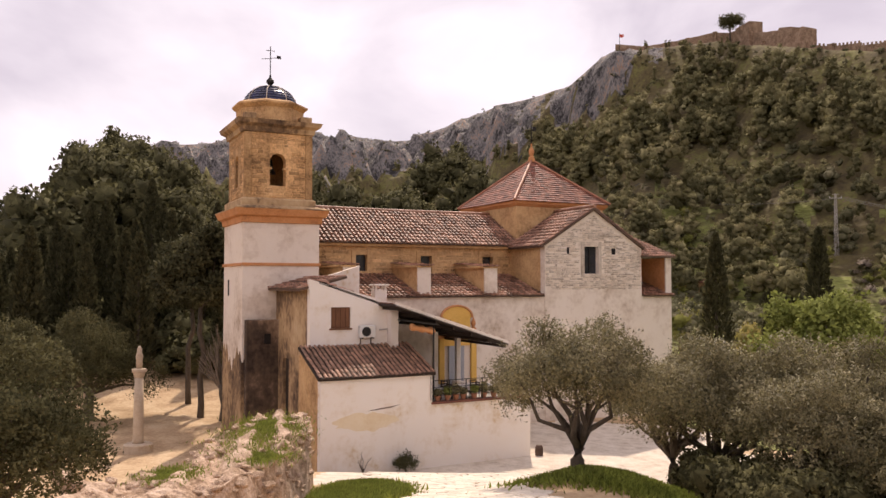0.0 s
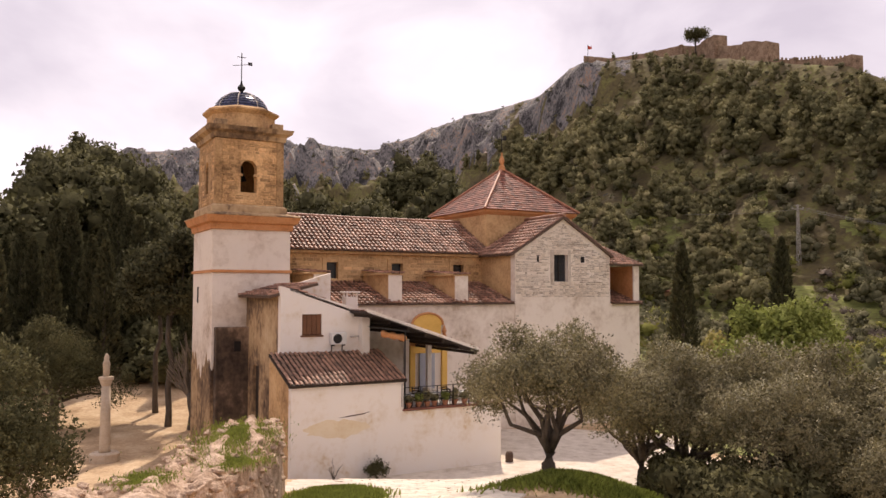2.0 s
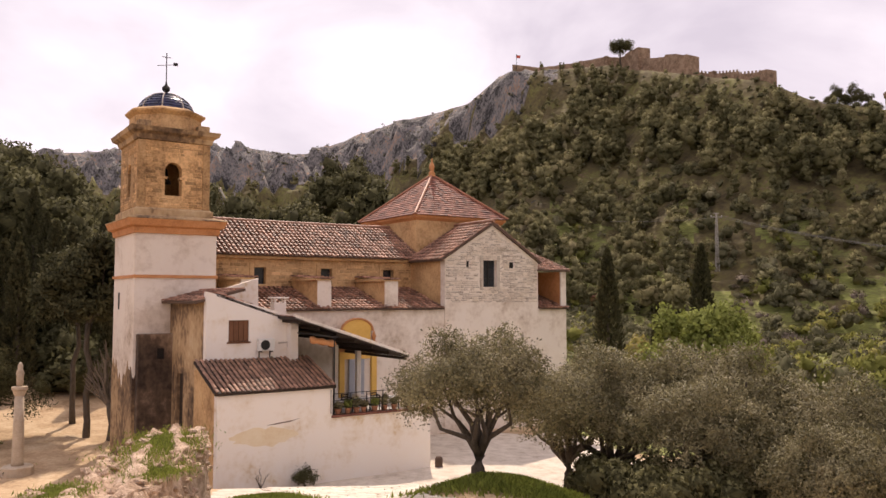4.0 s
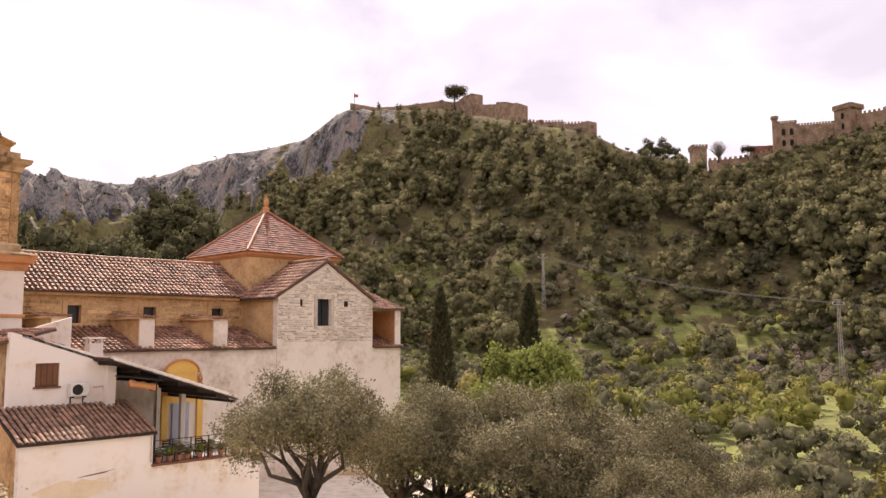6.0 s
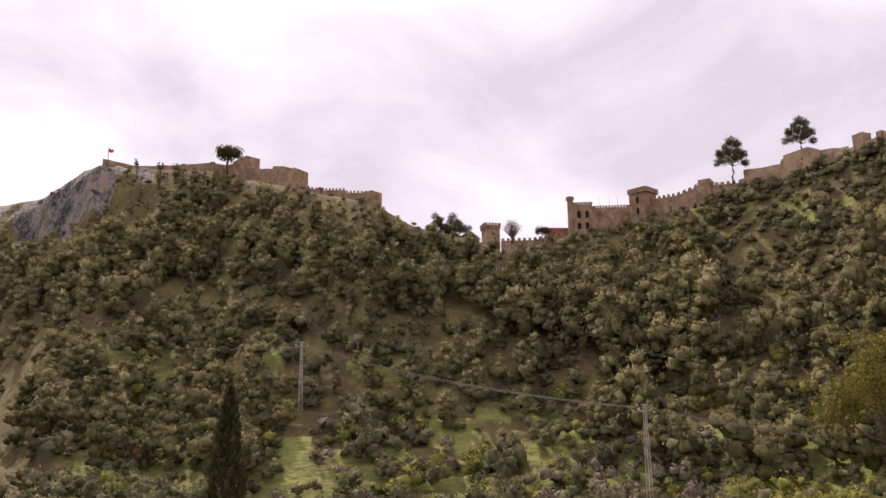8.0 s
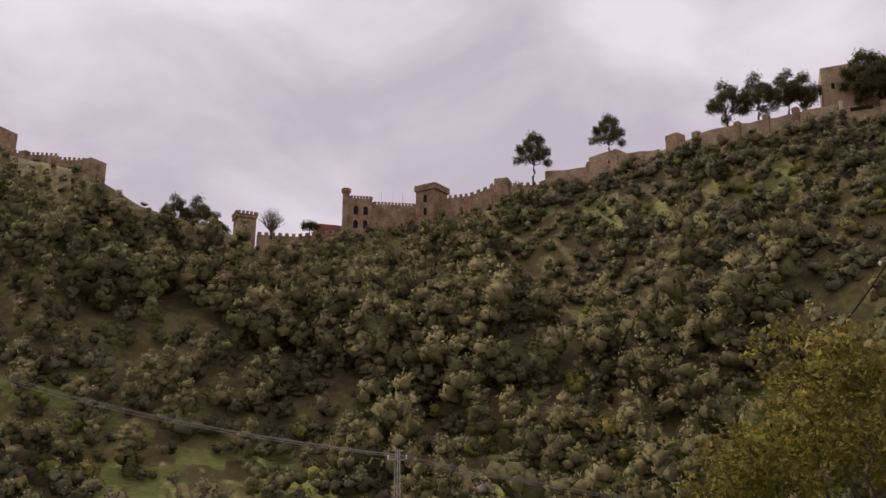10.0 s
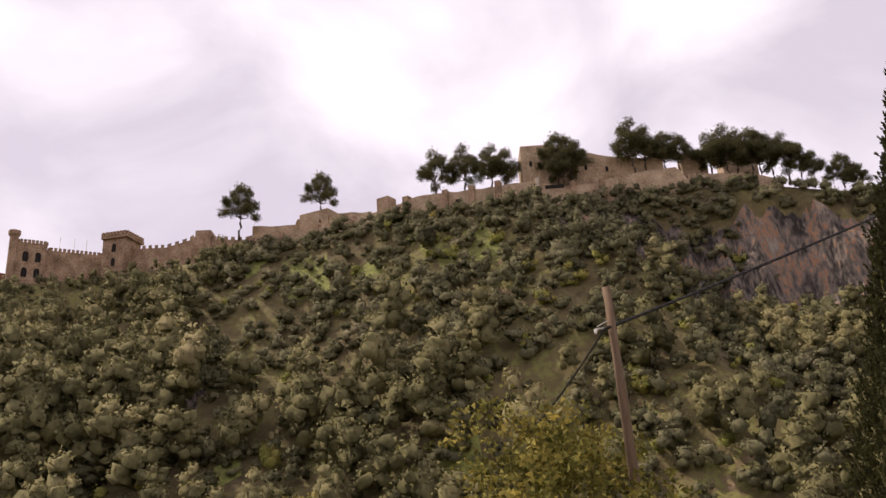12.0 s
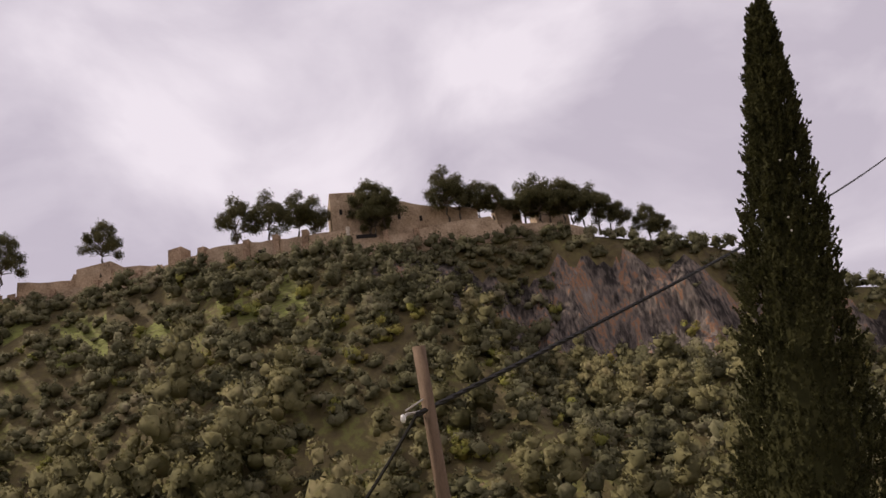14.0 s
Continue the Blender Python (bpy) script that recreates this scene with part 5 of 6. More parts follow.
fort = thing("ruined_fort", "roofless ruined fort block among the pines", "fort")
part("body", block(65.15, 66.45, 63, 74.5, 3, 7), M_SUNLIT_STONE, fort, bevel=0.1)
part("wing", wall_run(Solid(), [(66.4, 73.9, 63), (68.6, 72.7, 63), (70.2, 71.3, 63), (72.0, 70.4, 63)], 4, 6), M_SUNLIT_STONE, fort)
for a, z in ((65.6, 70.6), (66.0, 70.2), (68.3, 69.6), (69.3, 69.0)):
    p = ridge(a, 2.9 if a < 66.4 else 3.95)
    d = (ridge(a + 0.1) - ridge(a)).normalized()
    o = part("window", Solid().box(-0.22, 0.22, -0.06, 0.3, 0, 0.9), M_DARK, fort)
    o.matrix_local = Matrix.Translation((p.x, p.y, z)) @ Matrix.Rotation(math.atan2(d.y, d.x), 4, "Z")
hilltop = thing("hilltop_house", "pale tan walled building half hidden by pines", "house")
part("wall", block(72.95, 74.1, 63, 71.6, 5, 5), M_SUNLIT_STONE, hilltop, bevel=0.08)
part("wall", block(75.1, 76.7, 63, 72.6, 9, 6), M_SUNLIT_STONE, hilltop, bevel=0.08)
rf = [ridge(75.0, 8.4), ridge(76.8, 8.4), ridge(76.8, 15.5), ridge(75.0, 15.5)]
top = (rf[0] + rf[2]) / 2
part("roof", Solid().add([(v.x, v.y, 72.6) for v in rf] + [(top.x, top.y, 74.6)], [(0, 1, 4), (1, 2, 4), (2, 3, 4), (3, 0, 4), (3, 2, 1, 0)]), M_TILE_RED, hilltop)
for a, t in ((59.6, 68.0), (61.4, 67.6), (62.6, 67.5), (63.8, 67.3), (67.3, 65.6), (68.7, 65.6)):
    part("pier", block(a - 0.12, a + 0.12, t - 6, t + 0.25, -0.9, 1.2), M_CASTLE, rampart)
for a, t in ((54.0, 67.3), (55.6, 67.7), (57.2, 67.4)):
    part("pier", block(a - 0.1, a + 0.1, t - 6, t + 0.2, -0.8, 1.1), M_CASTLE, rampart)
part("doorway", block(61.9, 62.2, 70, 65.9, -0.36, 0.4), M_DARK, rampart)
part("gap", block(66.0, 66.9, 71, 65.6, -0.36, 0.4), M_DARK, rampart)


# ---- single trees ----
def limb_path(rng, a, b, k=5, wob=0.12):
    a, b = Vector(a), Vector(b)
    l = (b - a).length
    return [a.lerp(b, i / k) + Vector((rng.uniform(-1, 1), rng.uniform(-1, 1), rng.uniform(-0.5, 0.5))) * (wob * l * math.sin(math.pi * i / k)) for i in range(k + 1)]


def tree(name, label, category, seed, height, radius, trunk_h, trunk_r, leaf, n, mat, lobes=14, flat=0.5, lean=0.0, slim=0.45, bark=None, corners=4, low=0.45, group=""):
    """A tree at the origin: trunk with limbs, and a crown of leaf clumps at the limbs' ends."""
    rng, rn = random.Random(seed), np.random.default_rng(seed)
    t = thing(name, label, category, group=group)
    top = Vector((lean * trunk_h, rng.uniform(-0.1, 0.1) * trunk_h, trunk_h))
    so = Solid().tube(limb_path(rng, (0, 0, -0.4), top, 5, 0.05), [trunk_r * 1.35, trunk_r * 1.05, trunk_r, trunk_r * 0.92, trunk_r * 0.85, trunk_r * 0.75], 9)
    cs, rs = [], []
    for i in range(lobes):
        a = 2 * math.pi * (i * 0.618)
        f = math.sqrt((i + 0.5) / lobes)
        z = low * height + (height * 0.93 - low * height) * (1 - flat * f * f) * rng.uniform(0.55, 1.0)
        c = Vector((math.cos(a) * radius * f * rng.uniform(0.7, 0.85), math.sin(a) * radius * f * rng.uniform(0.7, 0.85), z))
        cs.append(c)
        rs.append(radius * rng.uniform(0.22, 0.38))
        if i % 2 == 0 or lobes < 8:
            so.tube(limb_path(rng, top, c, 4), [trunk_r * 0.5, trunk_r * 0.36, trunk_r * 0.24, trunk_r * 0.14, trunk_r * 0.06], 6)
    part("trunk", so, bark or M_BARK, t, smooth=True)
    c, r = np.array([tuple(v) for v in cs]), np.array(rs)
    sub = rn.integers(0, lobes, n // 14 + 1)
    sc = c[sub] + unit(rn.normal(size=(len(sub), 3))) * (r[sub] * rn.uniform(0.35, 1.0, len(sub)))[:, None] * np.array([1, 1, 0.85])
    k = rn.integers(0, len(sub), n)
    tw = unit(rn.normal(size=(len(sub), 3)) + np.array([0, 0, 0.5]))
    p = sc[k] + tw[k] * (rn.uniform(-1, 1, (n, 1)) * leaf * 4.5) + rn.normal(size=(n, 3)) * leaf * 1.3
    a = unit(tw[k] * 0.6 + rn.normal(size=(n, 3)))
    b = unit(np.cross(a, rn.normal(size=(n, 3))))
    s = leaf * rn.uniform(0.6, 1.25, (n, 1))
    part("crown", quads_mesh("crown", p, a * s, b * s * slim, corners, unit(0.5 * unit(p - c[sub[k]]) + 0.5 * unit(p - np.array([0, 0, height * 0.5])))), mat, t)
    return t


def put(t, x, y, z=None, turn=0.0, scale=1.0):
    t.matrix_world = Matrix.Translation((x, y, float(ground_z(x, y)) if z is None else z)) @ Matrix.Rotation(radians(turn), 4, "Z") @ Matrix.Diagonal((scale, scale, scale, 1))
    return t


def again(t, x, y, turn, scale, label="", z=None):
    c = copy_thing(t, pose(x, y, float(ground_z(x, y)) if z is None else z, 0, 0, turn))
    c.scale = (scale, scale, scale)
    return tagged(c, label)


# stone pines along the ramparts
rp = tree("ridge_pine", "dark Aleppo pine standing behind the rampart", "pine tree", 5, 10.4, 3.9, 3.6, 0.2, 0.115, 15000, M_LEAF_DARK, 17, 0.62, 0.12, 0.6, corners=3, low=0.24, group="pines along the castle walls")
v = ridge(52.05, -1)
put(rp, v.x, v.y, 66.8, 0, 1.08)
for i, (az, zb, sc, off) in enumerate(((55.85, 69.5, 0.98, 2), (61.2, 66.6, 1.0, 2), (62.55, 66.3, 0.98, 2), (63.7, 65.8, 0.92, 2), (64.35, 65.8, 0.9, 4), (66.75, 65.0, 0.98, 1), (67.4, 64.4, 0.9, 0), (67.0, 63.5, 0.8, 0), (70.45, 66.2, 1.0, 2), (71.0, 65.8, 0.95, 3), (72.0, 66.0, 0.85, 4), (72.75, 65.8, 0.82, 4), (74.2, 64.2, 0.85, 3), (74.8, 63.6, 0.95, 2), (75.3, 63.5, 0.95, 4), (75.8, 63.2, 0.9, 2), (76.3, 63.0, 0.92, 3), (76.9, 62.6, 0.85, 3), (77.4, 62.4, 0.8, 2), (78.0, 61.5, 0.7, 3), (78.4, 60.8, 0.6, 2), (79.6, 58.6, 0.72, 2), (80.2, 58.0, 0.6, 2), (34.0, 56.5, 0.9, 0), (35.1, 55.8, 0.95, 1), (36.0, 54.5, 0.7, 0))):
    v = ridge(az, off)
    again(rp, v.x, v.y, i * 67, sc, "", zb + (0.6 if az > 66 else 0.0))
ump = tree("umbrella_pine", "wide umbrella pine beside the castle keep", "pine tree", 9, 8.0, 4.6, 5.2, 0.3, 0.36, 2600, M_LEAF_DARK, 12, 0.2, 0.0, 0.6, corners=3, low=0.72)
v = ridge(20.15, -3)
put(ump, v.x, v.y, 93.0)
v = ridge(40.6, -2)
again(ump, v.x, v.y, 40, 0.42, "small umbrella pine by the saddle wall", 57.4)


def bare_tree(name, label, seed, height, spread, trunk_h, r0, twigs):
    """Leafless tree: a stout trunk and a broom of thin shoots."""
    rng = random.Random(seed)
    t = thing(name, label, "tree")
    part("trunk", Solid().tube(limb_path(rng, (0, 0, -0.3), (0, 0, trunk_h), 4, 0.04), [r0 * 1.3, r0, r0 * 0.95, r0 * 1.05, r0 * 1.2], 9), M_BARK, t, smooth=True)
    so = Solid()
    for i in range(twigs):
        a, f = rng.uniform(0, 2 * math.pi), math.sqrt(rng.random())
        e = Vector((math.cos(a) * spread * f, math.sin(a) * spread * f, height * (1 - 0.35 * f * f) * rng.uniform(0.8, 1)))
        s = Vector((math.cos(a) * r0 * 0.6, math.sin(a) * r0 * 0.6, trunk_h * rng.uniform(0.8, 1.0)))
        pts = limb_path(rng, s, e, 4, 0.08)
        so.tube(pts, [r0 * 0.28, r0 * 0.2, r0 * 0.14, r0 * 0.09, r0 * 0.03], 5)
        for _ in range(2):
            b = pts[rng.randint(2, 3)]
            so.tube([b, b.lerp(e, 0.6) + Vector((rng.uniform(-1, 1), rng.uniform(-1, 1), rng.uniform(0, 0.8))) * spread * 0.25], [r0 * 0.08, r0 * 0.03], 4)
    part("twig_crown", so, M_TWIG, t)["kind"] = "stuff"
    return t


v = ridge(38.7, -1)
put(bare_tree("bare_poplar", "leafless pale tree beside the saddle tower", 3, 6.6, 2.9, 1.2, 0.24, 110), v.x, v.y, 57.2)

# power poles and wires
def lattice_pole(label, x, y, top, foot):
    t = thing("power_pole", label, "power pole")
    so = Solid()
    h = top - foot
    for sx in (-1, 1):
        for sy in (-1, 1):
            so.tube([(x + sx * 0.34, y + sy * 0.34, foot - 1), (x + sx * 0.14, y + sy * 0.14, top)], 0.055, 4)
    k = int(h / 0.7)
    for i in range(k):
        f, g = i / k, (i + 1) / k
        w0, w1 = 0.34 - 0.2 * f, 0.34 - 0.2 * g
        s = 1 if i % 2 else -1
        so.tube([(x - s * w0, y - w0, foot + h * f), (x + s * w1, y - w1, foot + h * g)], 0.03, 4)
        so.tube([(x - w0, y - s * w0, foot + h * f), (x - w1, y + s * w1, foot + h * g)], 0.03, 4)
    part("mast", so, M_CONCRETE, t)
    arm = part("crossarm", Solid().box(x - 1.3, x + 1.3, y - 0.06, y + 0.06, top - 1.0, top - 0.86).box(x - 0.7, x + 0.7, y - 0.06, y + 0.06, top - 0.2, top - 0.08), M_CONCRETE, t)
    for dx in (-1.2, 0.0, 1.2):
        part("insulator", Solid().lathe(x + dx, y, [(0.07, top - 0.86), (0.1, top - 0.7), (0.05, top - 0.55)], 8), M_METAL_WHITE, t)
    return t


PA, PB = Vector((82.3, 165.8, 27.6)), Vector((107.2, 104.9, 14.7))
lattice_pole("slim pale lattice power pole on the terraces", PA.x, PA.y, PA.z, float(ground_z(PA.x, PA.y)))
lattice_pole("slim pale lattice power pole on the terraces", PB.x, PB.y, PB.z, float(ground_z(PB.x, PB.y)))
PC = Vector((172.6, 98.5, 25.0))
lattice_pole("short pale lattice power pole in the scrub", PC.x, PC.y, PC.z, float(ground_z(PC.x, PC.y)))
PL = Vector((-37.0, 74.0, 18.0))


def wire(a, b, sag, r=0.025):
    pts = [a.lerp(b, i / 24) - Vector((0, 0, sag * 4 * (i / 24) * (1 - i / 24))) for i in range(25)]
    return Solid().tube(pts, r, 5)


wires = thing("power_lines", "thin sagging power lines between the poles", "power line")
for dx, dz in ((-1.2, -0.6), (0, -0.55), (1.2, -0.6)):
    o = Vector((dx, 0, dz))
    part("wire", wire(PA + o, PB + o, 1.6, 0.034), M_WIRE, wires)
    part("wire", wire(PB + o, Vector((150, 70, 7)) + o, 1.0, 0.034), M_WIRE, wires)
part("wire", wire(PA + Vector((0, 0, -1)), Vector((60, 172, 26)), 0.4, 0.034), M_WIRE, wires)

# ---- knoll: leaning pole, cable, tall cypress, yellowing tree ----
wpole = thing("wooden_pole", "leaning weathered wooden utility pole with bracket", "utility pole")
part("shaft", Solid().tube([(85.9, 56.4, 4.0), (84.9, 56.5, 19.0), (84.3, 56.5, 22.35)], [0.19, 0.15, 0.135], 12), M_POLE, wpole, smooth=True)
part("bracket", Solid().tube([(84.5, 56.5, 21.1), (84.25, 56.9, 21.05), (84.1, 56.95, 20.95)], 0.03, 6).tube([(84.45, 56.5, 21.35), (84.15, 56.9, 21.1)], 0.02, 6), M_CONCRETE, wpole)
part("insulator", Solid().lathe(84.1, 56.95, [(0.03, 20.87), (0.055, 20.92), (0.055, 20.98), (0.03, 21.03)], 8), M_METAL_WHITE, wpole)
cable = thing("twisted_cable", "thick twisted black cable slung from the pole", "cable")
c0, c1 = Vector((84.2, 56.7, 21.0)), Vector((132.0, 23.4, 43.6))
for ph in (0.0, 2.1, 4.2):
    pts = []
    for i in range(301):
        f = i / 300
        p = c0.lerp(c1, f) - Vector((0, 0, 0.5 * 4 * f * (1 - f)))
        a = f * 330 + ph
        pts.append(p + Vector((0.024 * math.cos(a), 0.016 * math.cos(a), 0.028 * math.sin(a))))
    part("strand", Solid().tube(pts, 0.034, 5), M_IRON, cable)
part("tail", wire(c0, Vector((86.0, 60.8, 17.5)), 0.25, 0.035), M_IRON, cable)


def cypress(name, label, seed, height, radius, leaf, n, mat, group="", trunk=1.0, fat=lambda f: 1.0):
    rng = np.random.default_rng(seed)
    t = thing(name, label, "cypress", group=group)
    part("trunk", Solid().tube([(0, 0, -0.5), (0, 0, trunk), (0, 0, height * 0.8)], [radius * 0.17, radius * 0.13, 0.03], 8), M_BARK, t)
    f = rng.random(n) ** 0.8
    z = trunk * 0.6 + (height - trunk * 0.6) * f
    tufts = rng.uniform(0, 2 * math.pi, 90), rng.random(90)
    prof = (1 - f) ** 0.62 * (0.55 + 0.45 * np.clip(f * 7, 0, 1)) * fat(f)
    a = rng.uniform(0, 2 * math.pi, n)
    knob = 1 + 0.16 * np.sin(a * 5 + z * 2.1) * np.sin(z * 3.7 + a * 2) + 0.10 * np.sin(z * 9 + a * 7)
    rr = radius * prof * knob * rng.uniform(0.72, 1.06, n)
    p = np.stack([np.cos(a) * rr, np.sin(a) * rr, z], 1)
    out = np.stack([np.cos(a), np.sin(a), np.full(n, 1.6)], 1)
    ax = unit(out + rng.normal(size=(n, 3)) * 0.5)
    b = unit(np.cross(ax, rng.normal(size=(n, 3))))
    s = leaf * rng.uniform(0.6, 1.3, (n, 1))
    part("crown", quads_mesh("crown", p, ax * s, b * s * 0.42, 4), mat, t)
    return t


def spray_cypress(name, label, seed, height, radius, sprays, per, leaf, mat):
    """A cypress of many small upright sprays round a dark core, with a ragged outline."""
    rng = np.random.default_rng(seed)
    t = thing(name, label, "cypress")
    part("trunk", Solid().tube([(0, 0, -0.5), (0, 0, 1), (0, 0, height * 0.8)], [0.4, 0.32, 0.03], 8), M_BARK, t)
    fs = np.linspace(0, 1, 14)
    width = lambda f: radius * (1 - f) ** 0.56 * (0.6 + 0.4 * np.clip(f * 7, 0, 1)) * (1 - 0.28 * np.clip((f - 0.4) / 0.4, 0, 1))
    part("inner_foliage", Solid().lathe(0, 0, [(max(0.02, float(width(f)) * 0.62), 0.6 + (height - 1.6) * float(f)) for f in fs], 14), mat, t)
    f = rng.random(sprays) ** 0.85
    a = rng.uniform(0, 2 * math.pi, sprays)
    z = 0.6 + (height - 0.9) * f
    r = width(f) * rng.uniform(0.70, 0.97, sprays) * (1 + 0.13 * np.sin(a * 4 + z * 1.3) * np.sin(z * 1.9 + a))
    base = np.stack([np.cos(a) * r, np.sin(a) * r, z], 1)
    up = unit(np.stack([np.cos(a) * 0.42, np.sin(a) * 0.42, np.ones(sprays)], 1) + rng.normal(size=(sprays, 3)) * 0.16)
    size = rng.uniform(0.3, 1.3, sprays) * (0.45 + 0.55 * (1 - f))
    k = np.repeat(np.arange(sprays), per)
    n = len(k)
    h = rng.random(n)
    p = base[k] + up[k] * (size[k] * h)[:, None] + unit(rng.normal(size=(n, 3))) * (size[k] * 0.17 * (1.1 - h) * rng.uniform(0.4, 1, n))[:, None]
    ax = unit(up[k] + rng.normal(size=(n, 3)) * 0.55)
    b = unit(np.cross(ax, rng.normal(size=(n, 3))))
    s = leaf * rng.uniform(0.6, 1.4, (n, 1))
    part("crown", quads_mesh("crown", p, ax * s, b * s * 0.45, 3), mat, t)
    return t


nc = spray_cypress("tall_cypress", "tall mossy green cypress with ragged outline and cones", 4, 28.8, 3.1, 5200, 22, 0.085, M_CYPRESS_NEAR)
ny = Vector((-0.055, -0.163, 1.0)).normalized()
nc.matrix_world = Matrix.Translation((96.75, 48.6, 7.3)) @ Vector((0, 0, 1)).rotation_difference(ny).to_matrix().to_4x4()
cones = Solid()
rng = random.Random(3)
for i in range(16):
    z, a = rng.uniform(6, 22), rng.uniform(0, 6.28)
    rr = 3.4 * (1 - z / 28.8) ** 0.66
    cones.lathe(math.cos(a) * rr, math.sin(a) * rr, [(0.01, z), (0.035, z + 0.025), (0.035, z + 0.05), (0.01, z + 0.075)], 5)
o = part("cones", cones, M_CONCRETE, nc, "small pale cypress cones")
o["kind"] = "stuff"
gt = tree("yellowing_tree", "broad tree with yellowing spring leaves on the knoll", "tree", 21, 14.0, 5.6, 5.0, 0.28, 0.10, 17000, M_LEAF_GOLD, 24, 0.45, slim=0.7, corners=3, low=0.35)
put(gt, 83.8, 58.7, 4.6, 0, 1.06)

# lone cypresses between church and terraces
fc = cypress("cypress", "narrow dark cypress below the terraces", 14, 10.5, 1.35, 0.20, 3000, M_CYPRESS, "cypresses below the terraces")
put(fc, 22.78, 66.1, 2.6)
fc2 = again(fc, 47.1, 99.4, 50, 1.6, "tall dark cypress at the foot of the terraces")
again(fc, 27.6, 67.0, 120, 0.62, "short dark cypress below the terraces", 2.0)

# ---- left side: wood, plaza, column ----
def left_places(seed, n, az0, az1, r0, r1, size):
    rn = np.random.default_rng(seed)
    az, r = rn.uniform(az0, az1, n), rn.uniform(r0, r1, n)
    x, y = r * np.sin(np.radians(az)), r * np.cos(np.radians(az))
    return list(zip(x, y, ground_z(x, y) - 0.3, rn.uniform(*size, n)))


lw = left_places(31, 130, -28.5, -13, 92, 145, (0.95, 1.4)) + left_places(38, 30, -34, -27, 80, 120, (0.7, 1.0)) + left_places(32, 60, -13, 8, 150, 190, (1.3, 1.7))
scatter("dark_pine_wood", "dark shaded pine wood on the rise beside the plaza", "pine wood", M_LEAF_DARK, lw, lambda r: crown(r, 900, 18, 9.0, 3.1, 0.22, 0.25), 33)
rn = np.random.default_rng(77)
for i in range(34):
    az, r = -33 + 20 * (i + rn.uniform(-0.4, 0.4)) / 34, rn.uniform(68, 88)
    again(fc, r * math.sin(radians(az)), r * math.cos(radians(az)), i * 50, rn.uniform(0.75, 1.2), "dark cypress in the grove above the plaza")
under = left_places(35, 110, -34, -15, 66, 92, (0.7, 1.3))
scatter("undergrowth", "dark green undergrowth between the cypresses", "undergrowth", M_LEAF_DARK, under, lambda r: crown(r, 500, 10, 3.6, 2.2, 0.18), 36)

dt = tree("plaza_conifer", "dark conifer with bare lower trunk beside the tower", "conifer", 41, 11.6, 2.3, 6.0, 0.16, 0.12, 17000, M_CYPRESS, 24, 0.3, low=0.3, group="conifers on the plaza")
put(dt, -15.5, 51.6, 0.3, 0, 1.18)
again(dt, -17.8, 56.4, 130, 1.12)
put(bare_tree("pollarded_tree", "pollarded leafless tree with upright shoots", 8, 6.4, 1.7, 2.3, 0.30, 60), -13.7, 50.6, 0.3)
rt = tree("carob_tree", "round olive-green evergreen tree on the plaza edge", "tree", 42, 7.0, 3.9, 1.6, 0.3, 0.065, 46000, M_LEAF_DARK, 28, 0.55, corners=3, slim=0.55, low=0.06)
put(rt, -22.0, 50.2, 0.4, 0, 1.05)
again(rt, -15.2, 26.6, 80, 1.25, "dark evergreen tree below the ruined wall", -0.4)
again(rt, -30.0, 56.0, 200, 0.9, "dark evergreen tree at the plaza edge", 0.5)

col = thing("stone_cross_column", "tall round stone column with capital and small worn figure", "column", Matrix.Translation((-15.55, 41.3, 0.0)))
part("step", Solid().lathe(0, 0, [(1.15, -0.2), (1.15, 0.3), (1.1, 0.34)], 24), M_COLUMN, col)
part("plinth", Solid().lathe(0, 0, [(0.72, 0.3), (0.72, 0.75), (0.6, 0.82)], 20), M_COLUMN, col)
part("shaft", Solid().lathe(0, 0, [(0.30, 0.8), (0.27, 1.0), (0.25, 2.6), (0.21, 4.2)], 18), M_COLUMN, col, smooth=True)
part("capital", Solid().lathe(0, 0, [(0.22, 4.15), (0.28, 4.3), (0.30, 4.4), (0.36, 4.45), (0.36, 4.6), (0.18, 4.62)], 16), M_COLUMN, col)
part("top_figure", Solid().lathe(0, 0, [(0.16, 4.6), (0.17, 5.1), (0.2, 5.25), (0.12, 5.45), (0.13, 5.6), (0.05, 5.78)], 10), M_COLUMN, col, smooth=True)
bench = thing("low_parapet", "low stone parapet with a slanted pale panel", "parapet")
part("wall", Solid().extrude([(-27.5, 57.5, -0.2), (-23.2, 60.8, -0.2), (-23.5, 61.2, -0.2), (-27.8, 57.9, -0.2)], (0, 0, 0.9)), M_BED, bench)
part("panel", Solid().extrude([(-24.6, 57.2, 0.65), (-22.9, 58.8, 0.65), (-23.8, 60.2, 1.1), (-25.5, 58.6, 1.1)], (0, 0, 0.06)), M_GREYDOOR, bench)

# ---- foreground: olives, ruined wall, paving ----
ol = tree("olive_tree", "silvery green olive tree with forked dark trunk", "olive tree", 51, 5.3, 2.75, 1.35, 0.24, 0.052, 38000, M_OLIVE, 26, 0.5, 0.05, 0.42, corners=3, low=0.33, group="olive trees on the slope")
put(ol, 3.95, 23.3, 2.95)
